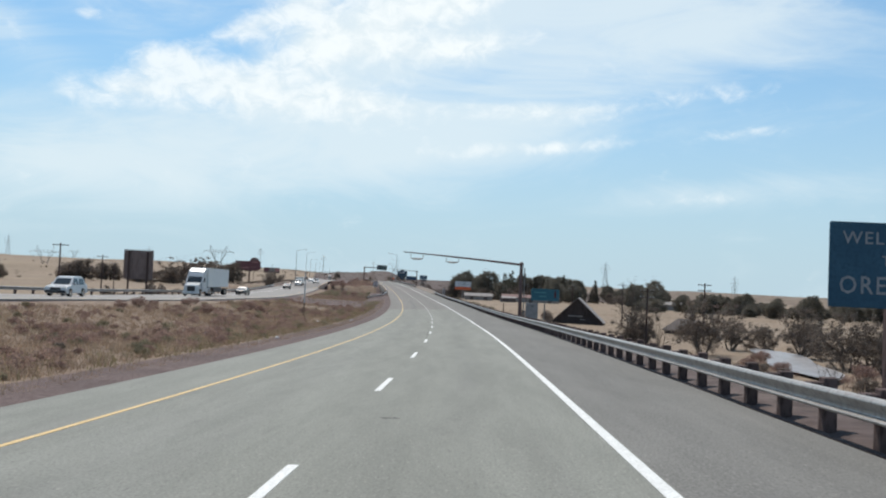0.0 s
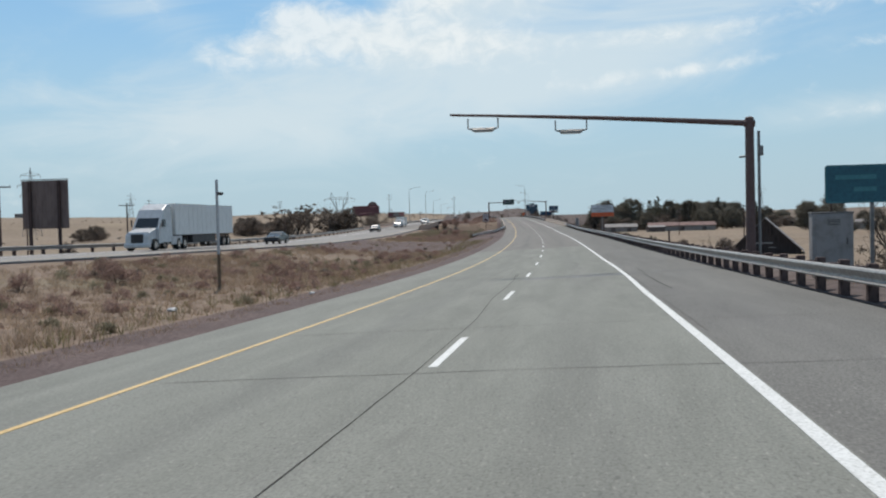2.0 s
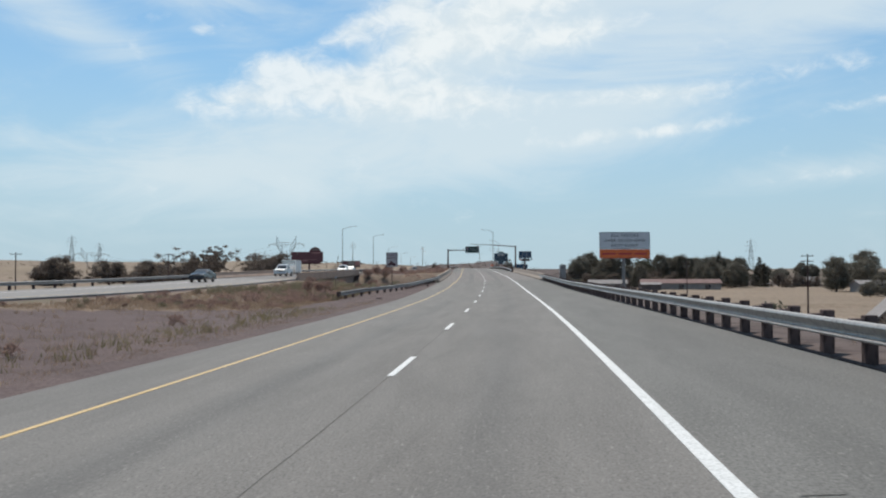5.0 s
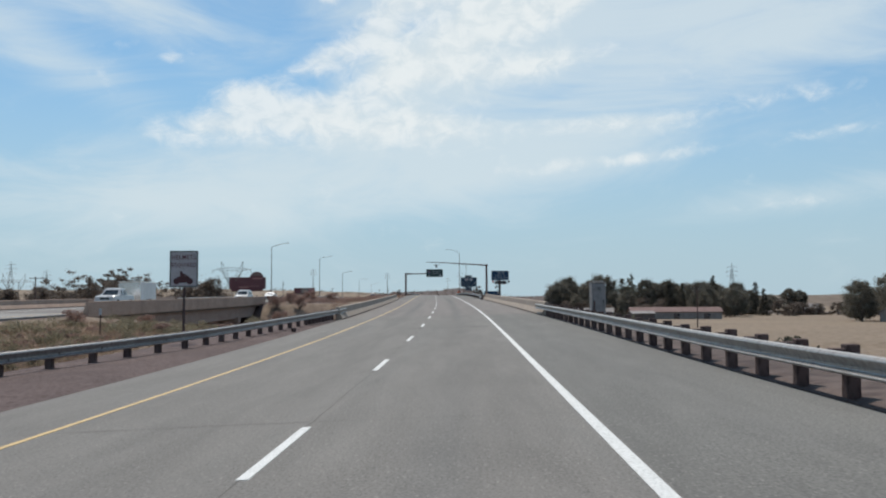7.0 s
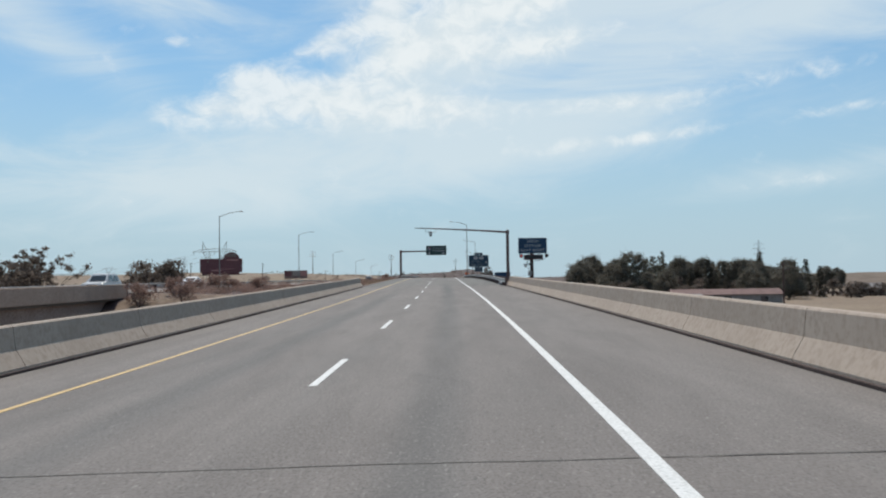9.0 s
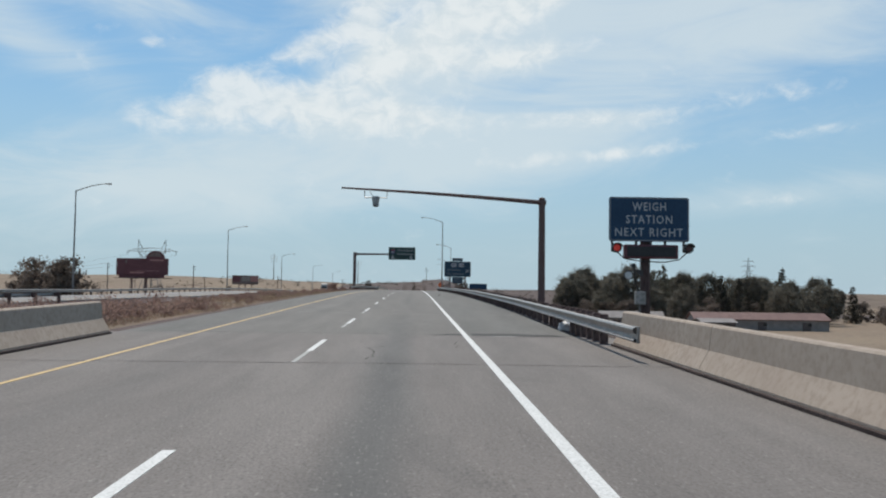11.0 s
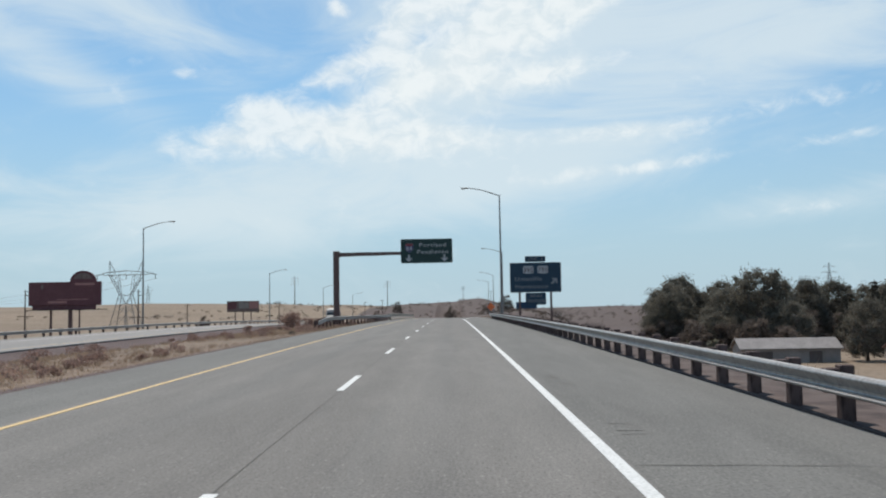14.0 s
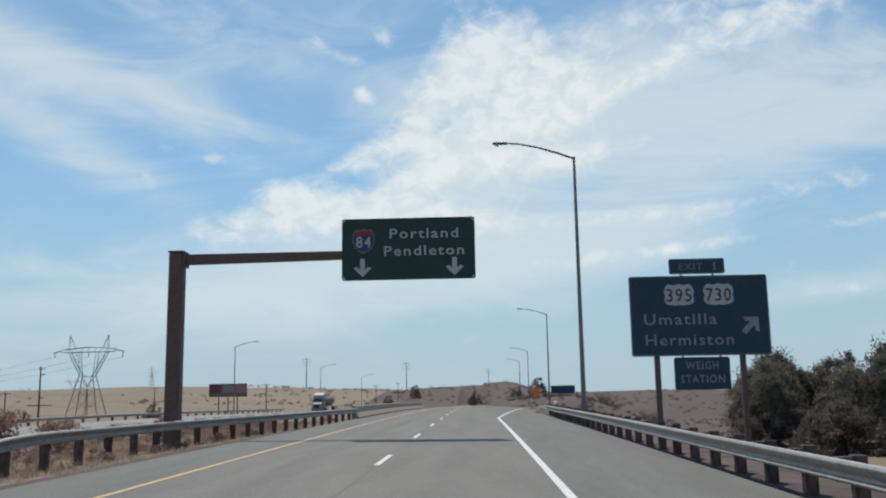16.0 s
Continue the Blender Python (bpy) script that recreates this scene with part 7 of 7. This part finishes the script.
# ---- scrub and dry grass, too many to count ----
def scatter_scrub(name, spots, mat, per, leaf, label, seed, squash=0.75):
    rng = np.random.default_rng(seed)
    vs, fs, n = [], [], 0
    for s, lat, size in spots:
        p = at_z(s, lat, ground_z(s, lat))
        k, cs = 8, []
        for _ in range(k):
            a, r = rng.uniform(0, 6.283), 0.55 * size * math.sqrt(rng.uniform(0, 1))
            cs.append((p.x + r * math.cos(a), p.y + r * math.sin(a), p.z + 0.08 * size + 0.42 * size * (1 - (r / (0.62 * size)) ** 2)))
        v, f = leaf_cloud(rng, cs, [0.3 * size] * k, per, leaf * (0.6 + 0.4 * size), squash)
        vs.append(v), fs.append(f + n)
        n += len(v)
    return tagged(new(name, quick_mesh(name, np.concatenate(vs), np.concatenate(fs), mat)), label, "scrub", kind="stuff")


def tufts(name, spots, mat, blades, label, seed):
    rng = np.random.default_rng(seed)
    k = len(spots)
    base = np.array([tuple(at_z(s, lat, ground_z(s, lat) - 0.02)) for s, lat, h in spots])
    hh = np.array([h for *_, h in spots])
    b = np.repeat(base, blades, 0) + rng.normal(size=(k * blades, 3)) * np.array([0.1, 0.1, 0])
    h = np.repeat(hh, blades) * rng.uniform(0.5, 1.15, k * blades)
    lean = rng.normal(size=(k * blades, 2)) * 0.32 * h[:, None]
    side = rng.normal(size=(k * blades, 2))
    side /= np.linalg.norm(side, axis=1)[:, None]
    side *= 0.007 + 0.022 * h[:, None]
    z = np.zeros((k * blades, 1))
    v = np.stack([b - np.c_[side, z], b + np.c_[side, z], b + np.c_[lean, h[:, None]]], 1).reshape(-1, 3)
    f = np.arange(len(v)).reshape(-1, 3)
    return tagged(new(name, quick_mesh(name, v, f, mat)), label, "grass", kind="stuff")


rnd = random.Random(77)


def median_spot(s0, s1, near=-8.6, far=-22.5):
    while True:
        s, lat = rnd.uniform(s0, s1), rnd.uniform(far, near)
        if 190 < s < 254 and lat > -11.2:
            continue
        if 144 + 0.8 * (lat + 16) < s < 186 + 1.2 * (lat + 16) and rnd.uniform(0, 1) < 0.9:
            continue
        if BRIDGE_A - 4 < s < BRIDGE_B + 4:
            continue
        if noise.noise(Vector((s * 0.06, lat * 0.12, 1.5))) + 0.5 > rnd.uniform(-0.2, 0.9):
            return s, lat


scatter_scrub("sagebrush", [(*median_spot(0, 252), rnd.uniform(0.3, 0.85)) for _ in range(470)] + [(rnd.uniform(196, 216), rnd.uniform(-17, -11.5), rnd.uniform(0.7, 1.5)) for _ in range(26)] + [(rnd.uniform(326, 356), rnd.uniform(-24, -8), rnd.uniform(0.7, 1.6)) for _ in range(110)] + [(*median_spot(BRIDGE_B, 520, -7.8, -16.4), rnd.uniform(0.3, 0.8)) for _ in range(230)], M_SAGE, 44, 0.042, "scattered brown sagebrush in the dry median", 3)
M_OLIVE = material("olive_scrub_leaves", [(0.205, 0.178, 0.12), (0.28, 0.245, 0.17)], 0.25, 3, 0.9, bump=0, leaf=0.3, spec=0.1)
scatter_scrub("olive_scrub", [(rnd.uniform(205, 252), rnd.uniform(-22, -10.8), rnd.uniform(0.5, 1.1)) for _ in range(190)] + [(*median_spot(0, 200), rnd.uniform(0.3, 0.65)) for _ in range(150)], M_OLIVE, 44, 0.042, "pale olive scrub in the dry median", 12)
scatter_scrub("dark_scrub", [(*median_spot(0, 252), rnd.uniform(0.3, 0.6)) for _ in range(14)] + [(*median_spot(BRIDGE_B, 520, -7.8, -16.4), rnd.uniform(0.3, 0.6)) for _ in range(25)], M_DARKLEAF, 24, 0.055, "scattered darker scrub in the dry median", 4)
scatter_scrub("slope_scrub", [(rnd.uniform(0, 250), rnd.uniform(10, 30), rnd.uniform(0.5, 1.3)) for _ in range(420)] + [(rnd.uniform(332, 600), rnd.uniform(10, 34), rnd.uniform(0.5, 1.2)) for _ in range(380)], M_GREYLEAF, 14, 0.09, "grey scrub on the embankment slope", 5)
scatter_scrub("far_scrub", [(rnd.uniform(40, 640), rnd.uniform(-72, -43), rnd.uniform(0.5, 1.4)) for _ in range(420)] + [(rnd.uniform(150, 1100), rnd.uniform(-700, -160), rnd.uniform(1.0, 2.6)) for _ in range(240)] + [(rnd.uniform(610, 900), rnd.uniform(14, 60), rnd.uniform(0.8, 1.9)) for _ in range(260)] + [(rnd.uniform(560, 830), rnd.uniform(20, 130), rnd.uniform(0.8, 2.0)) for _ in range(380)] + [(rnd.uniform(880, 1160), rnd.uniform(-170, 220), rnd.uniform(1.5, 3.2)) for _ in range(420)], M_DARKLEAF, 12, 0.11, "dark scrub along the far roadside", 6)
tufts("dry_grass", [(*median_spot(-5, 252), rnd.uniform(0.1, 0.32)) for _ in range(27000)] + [(*median_spot(BRIDGE_B, 520, -7.8, -16.4), rnd.uniform(0.1, 0.26)) for _ in range(9000)], M_STRAW, 11, "dry straw-coloured grass in the median", 7)
tufts("verge_straw", [(rnd.uniform(0, 205), -7.3 - abs(rnd.gauss(0, 0.9)), rnd.uniform(0.05, 0.16)) for _ in range(2600)] + [(rnd.uniform(BRIDGE_B + 15, 500), -7.0 - abs(rnd.gauss(0, 0.5)), rnd.uniform(0.05, 0.14)) for _ in range(1200)], M_STRAW, 7, "sparse short straw along the gravel verge", 10)
tufts("green_weeds", [(rnd.uniform(5, 190), -8.3 - abs(rnd.gauss(0, 1.6)), rnd.uniform(0.15, 0.4)) for _ in range(1300)], M_GREENGRASS, 7, "greenish weeds along the gravel edge", 8)
tufts("slope_grass", [(rnd.uniform(-5, 250), rnd.uniform(8.6, 24), rnd.uniform(0.2, 0.5)) for _ in range(4500)] + [(rnd.uniform(332, 620), rnd.uniform(8.6, 26), rnd.uniform(0.2, 0.5)) for _ in range(4500)], M_STRAW, 6, "dry grass on the embankment slope", 9)

# ---- vehicles on the opposite carriageway ----
def wheel(parent, x, y, r, w):
    ty = part("tyre", bm_tube((x - w / 2, y, r), (x + w / 2, y, r), r, r, 18), M_TYRE, parent)
    part("rim", bm_tube((x - w / 2 - 0.01, y, r), (x + w / 2 + 0.01, y, r), r * 0.6, r * 0.6, 14), M_CHROME, ty)


def shell(profile, half, tuck, mat, parent, name, label=""):
    """A body from a side outline of (y, z): full width low down, drawn in towards the top."""
    top = max(z for _, z in profile)
    low = min(z for _, z in profile)
    bm = bmesh.new()
    rings = []
    for sx in (-1, -0.86, 0.86, 1):
        ring = []
        for yy, z in profile:
            u = (z - low) / (top - low)
            w = half * (1 - tuck * max(0.0, u - 0.5) * 2)
            grow = 0.0 if abs(sx) == 1 else 0.035
            ring.append(bm.verts.new((sx * w, yy * (1 + 0.006 * (abs(sx) != 1)), z + (grow if u > 0.4 else 0))))
        rings.append(ring)
    n = len(profile)
    for a, b in zip(rings[:-1], rings[1:]):
        for i in range(n):
            j = (i + 1) % n
            bm.faces.new((a[i], a[j], b[j], b[i]))
    bm.faces.new(rings[0]), bm.faces.new(rings[-1][::-1])
    return part(name, bm, mat, parent, label)


def car(s, lat, kind, paint, label, heading=180.0):
    """A parked car; its front looks to -y before it is turned."""
    th = empty(kind, Matrix.Translation(on_opp(s, lat, 0.003)) @ pose(0, 0, 0, 0, 0, yaw_at(s) + heading - 180), label, "car", "vehicles on the opposite carriageway")
    L, H, W, r = {"suv": (4.8, 1.75, 0.95, 0.37), "sedan": (4.7, 1.45, 0.9, 0.33), "pickup": (5.7, 1.9, 1.0, 0.4)}[kind]
    f = L / 2
    low = [(-f, 0.42), (-f + 0.03, 0.75), (-f + 0.25, 0.9), (-f + 1.25, 1.02), (f - 0.5 if kind != "suv" else f - 0.1, 1.04), (f - 0.04, 0.95), (f, 0.5), (f - 0.1, 0.3), (-f + 0.15, 0.28)]
    if kind == "pickup":
        low = [(-f, 0.5), (-f, 1.0), (-f + 0.2, 1.12), (-f + 1.5, 1.2), (f, 1.2), (f, 0.55), (f - 0.1, 0.45), (-f + 0.2, 0.42)]
    body = shell(low, W, 0.06, paint, th, "body")
    c0, c1, c2, c3 = {"suv": (-f + 1.2, -f + 1.95, f - 0.75, f - 0.12), "sedan": (-f + 1.3, -f + 2.15, f - 1.5, f - 0.65), "pickup": (-f + 1.45, -f + 2.15, 0.55, 0.75)}[kind]
    z0 = 1.16 if kind == "pickup" else 1.0
    cab = shell([(c0, z0), (c1, H - 0.08), (c1 + 0.3, H), (c2 - 0.2, H), (c2, H - 0.06), (c3, z0)], W * 0.93, 0.2, paint, th, "cabin")
    bm = bm_plate([(-W * 0.74, 0), (W * 0.74, 0), (W * 0.66, 1), (-W * 0.66, 1)], 0.02)
    lean = math.atan2(c1 - c0, H - 0.14 - z0)
    hgt = math.hypot(c1 - c0, H - 0.14 - z0)
    bmesh.ops.transform(bm, matrix=Matrix.Translation((0, c0 - 0.04, z0 + 0.05)) @ Matrix.Rotation(-lean, 4, "X") @ Matrix.Diagonal((1, 1, hgt * 0.9, 1)), verts=bm.verts)
    part("windscreen", bm, M_WINDOW, cab)
    for sx in (-1, 1):
        bm = bmesh.new()
        for a, b in ((c0 + 0.45, (c0 + c2) / 2 + 0.1), ((c0 + c2) / 2 + 0.2, c2 + 0.05)):
            x0, x1 = sx * W * 0.935, sx * W * 0.8
            q = [(x0, a, z0 + 0.06), (x0, b, z0 + 0.06), (x1, b - 0.08, H - 0.16), (x1, a + 0.25, H - 0.16)]
            v = [bm.verts.new((x + sx * 0.02, yy, z)) for x, yy, z in q]
            bm.faces.new(v)
        part("side_window", bm, M_WINDOW, cab)
        part("headlight", bm_box(0.36, 0.12, 0.17, (sx * W * 0.72, -f + 0.08, 0.76 if kind != "pickup" else 0.95), 0.03), M_LAMPGLASS, body)
        part("mirror", bm_box(0.2, 0.1, 0.15, (sx * (W + 0.06), c0 + 0.5, z0 + 0.12), 0.03), paint, th)
        for yy in (-f + 0.95, f - 1.05):
            wheel(th, sx * (W - 0.1), yy, r, 0.24)
    part("grille", bm_box(W * 0.95, 0.06, 0.22, (0, -f + 0.01, 0.68 if kind != "pickup" else 0.85), 0.02), M_BLACK, body)
    part("bumper", bm_box(W * 1.9, 0.16, 0.2, (0, -f, 0.45), 0.05), M_BLACK if kind == "suv" else paint, th)
    return th


car(80.5, -32.6, "suv", M_CARWHITE, "white sport utility car on opposite carriageway")
car(163.5, -32.4, "sedan", M_CARDARK, "dark sedan on the opposite carriageway")
car(240.5, -32.6, "sedan", M_CARDARK, "dark grey sedan beside the far guardrail")
car(330, -29.2, "suv", M_CARWHITE, "white car far along the opposite carriageway")
car(372, -32.8, "sedan", M_CARWHITE, "white sedan far along opposite carriageway")
pick = car(285.0, -32.8, "pickup", M_CARWHITE, "white pickup truck towing a box trailer")

# the box trailer behind the pickup
th = empty("box_trailer", Matrix.Translation(on_opp(291.6, -32.8, 0.003)) @ pose(0, 0, 0, 0, 0, yaw_at(291)), "white enclosed box trailer behind the pickup", "trailer")
part("box", bm_box(2.3, 5.4, 2.05, (0, 0.4, 1.55), 0.08), M_TRAILER, th)
part("roof_cap", bm_box(2.34, 5.44, 0.06, (0, 0.4, 2.6), 0.02), M_TRAILER, th)
part("corner_trim", bm_box(2.36, 0.06, 2.0, (0, -2.28, 1.52), 0.01), M_CHROME, th)
part("drawbar", bm_path([(0, -2.3, 0.5), (0, -3.9, 0.55)], [0.06, 0.05], 6), M_DARKSTEEL, th)
part("skirt", bm_box(2.2, 5.2, 0.16, (0, 0.4, 0.47), 0.01), M_DARKSTEEL, th)
for sx in (-1, 1):
    for yy in (0.3, 1.15):
        wheel(th, sx * 1.02, yy, 0.34, 0.22)
    part("fender", bm_box(0.28, 1.9, 0.06, (sx * 1.05, 0.72, 0.74), 0.02), M_DARKSTEEL, th)


def semi_truck(s, lat, label, tank=False, paint=M_CARWHITE):
    th = empty("semi_truck", Matrix.Translation(on_opp(s, lat, 0.003)) @ pose(0, 0, 0, 0, 0, yaw_at(s)), label, "truck", "vehicles on the opposite carriageway")
    hood = shell([(-0.05, 0.55), (0.0, 1.25), (0.15, 1.5), (1.7, 1.85), (1.75, 0.6)], 1.02, 0.1, paint, th, "hood")
    cab = shell([(1.6, 0.6), (1.6, 1.8), (2.3, 2.75), (2.75, 3.4), (3.6, 3.85), (4.3, 3.9), (4.35, 0.7)], 1.18, 0.12, paint, th, "cab")
    part("grille", bm_box(1.1, 0.08, 0.75, (0, -0.02, 1.02), 0.04), M_BLACK, hood)
    part("bumper", bm_box(2.3, 0.3, 0.36, (0, 0.0, 0.45), 0.08), paint, th)
    bm = bmesh.new()
    v = [bm.verts.new(p) for p in ((-0.98, 1.66, 1.93), (0.98, 1.66, 1.93), (0.92, 2.24, 2.72), (-0.92, 2.24, 2.72))]
    bm.faces.new(v)
    part("windscreen", bm, M_WINDOW, cab)
    for sx in (-1, 1):
        bm = bmesh.new()
        bm.faces.new([bm.verts.new(p) for p in ((sx * 1.195, 2.05, 1.95), (sx * 1.195, 2.95, 1.95), (sx * 1.17, 2.95, 2.6), (sx * 1.17, 2.5, 2.6))])
        part("side_window", bm, M_WINDOW, cab)
        part("headlight", bm_box(0.3, 0.16, 0.24, (sx * 0.82, 0.06, 1.0), 0.05), M_LAMPGLASS, hood)
        part("mirror", bm_box(0.1, 0.16, 0.6, (sx * 1.38, 1.95, 2.3), 0.03), M_BLACK, cab)
        part("fairing", bm_box(0.1, 2.2, 0.75, (sx * 1.15, 5.2, 0.8), 0.04), paint, th)
        part("exhaust", bm_tube((sx * 1.0, 4.5, 1.0), (sx * 1.0, 4.5, 3.7), 0.07, 0.07, 10), M_CHROME, th)
        wheel(th, sx * 1.02, 0.95, 0.5, 0.3)
        for yy in (5.6, 6.9):
            wheel(th, sx * 0.95, yy, 0.5, 0.5)
        for yy in (16.6, 17.85):
            wheel(th, sx * 0.95, yy, 0.5, 0.5)
    part("frame_rails", bm_box(0.9, 6.5, 0.25, (0, 4.5, 0.85), 0.02), M_DARKSTEEL, th)
    if tank:
        part("tank", bm_tube((0, 5.0, 2.3), (0, 18.4, 2.3), 1.05, 1.05, 20), M_SIGNBACK, th)
        part("tank_walkway", bm_box(0.5, 11, 0.08, (0, 11.8, 3.38), 0.01), M_DARKSTEEL, th)
        part("trailer_floor", bm_box(1.2, 13, 0.2, (0, 11.8, 1.15), 0.02), M_DARKSTEEL, th)
    else:
        box = part("trailer_box", bm_box(2.55, 14.2, 2.75, (0, 11.9, 2.62), 0.03), M_TRAILER, th)
        bm = bmesh.new()
        for sx in (-1, 1):
            bm_box(0.03, 14.1, 0.08, (sx * 1.285, 11.9, 3.95), 0.0, bm)
            bm_box(0.03, 14.1, 0.12, (sx * 1.285, 11.9, 1.32), 0.0, bm)
            for k in range(13):
                bm_box(0.012, 0.05, 2.5, (sx * 1.282, 5.6 + 1.05 * k, 2.6), 0.0, bm)
        part("side_rails", bm, M_TRAILER, box)
        part("side_skirt", bm_box(2.3, 5.6, 0.7, (0, 11.6, 0.85), 0.02), M_DARKSTEEL, th)
    part("landing_gear", bm_box(1.6, 0.2, 0.9, (0, 8.4, 0.85), 0.02), M_DARKSTEEL, th)
    return th


semi_truck(126.0, -33.0, "white semi truck with long box trailer")
semi_truck(643.0, -31.5, "pale grey semi truck with a dark tank", tank=True, paint=M_TRUCKGREY)

# litter along the road
def litter(s, lat, size, mat, label, on=None):
    rng = np.random.default_rng(int(s * 10))
    ang = np.sort(rng.uniform(0, 2 * np.pi, 7))
    bm = bm_plate([(size * (0.5 + 0.5 * rng.uniform()) * math.cos(a), size * 0.5 * (0.5 + 0.5 * rng.uniform()) * math.sin(a)) for a in ang], 0.03)
    me = bpy.data.meshes.new("litter")
    bmesh.ops.recalc_face_normals(bm, faces=bm.faces[:])
    bm.to_mesh(me), bm.free()
    me.materials.append(mat)
    ob = new("litter", me)
    z = ground_z(s, lat) + 0.04 if on is None else on_road(s, lat, on).z
    ob.matrix_basis = Matrix.Translation(at_z(s, lat, z)) @ pose(0, 0, 0, 80, 0, rng.uniform(0, 180))
    tagged(ob, label, "litter")


litter(205.5, -7.7, 0.45, M_TYRE, "black torn tyre tread on the gravel", 0.02)


def crumpled(name, s, lat, radius, place, label, squash=0.85):
    """A crumpled bag or sheet: a dented ball with a flat underside."""
    bm = bmesh.new()
    bmesh.ops.create_icosphere(bm, subdivisions=3, radius=radius)
    for v in bm.verts:
        v.co *= 1 + 0.32 * noise.noise(v.co * (1.7 / radius) + Vector((s, 0, 0)))
        v.co.z = max(v.co.z, -0.54 * radius) * squash
    ob = new(name, bpy.data.meshes.new(name))
    bm.to_mesh(ob.data), bm.free()
    ob.data.materials.append(M_LETTER)
    ob.matrix_basis = Matrix.Translation(place)
    tagged(ob, label, "litter")


crumpled("plastic_bag", 333.9, 6.92, 0.24, on_road(333.9, 6.92, 0.12), "crumpled white plastic bag under the guardrail")
for s, lat, radius in ((81.5, -10.3, 0.15), (48, -8.0, 0.11), (88.3, -7.9, 0.11), (92, -9.6, 0.11)):
    crumpled("litter", s, lat, radius, at_z(s, lat, ground_z(s, lat) + 0.05), "white crumpled litter in the dry grass", 0.5)
post = new("fallen_post", bpy.data.meshes.new("fallen_post"))
bm = bm_box(0.22, 0.95, 0.2, (0, 0, 0.1), 0.02)
bm.to_mesh(post.data), bm.free()
post.data.materials.append(M_POST)
post.matrix_basis = Matrix.Translation(at_z(237.3, -6.3, ground_z(237.3, -6.3))) @ pose(0, 0, 0, 0, 0, yaw_at(237.3) + 8)
tagged(post, "brown wooden post lying beside the median rail", "post")
litter(363.4, 7.35, 0.35, M_WALL, "splintered pale board under the guardrail", 0.02)
litter(396.4, 4.76, 0.24, M_TYRE, "black rubber scrap on the shoulder", 0.02)
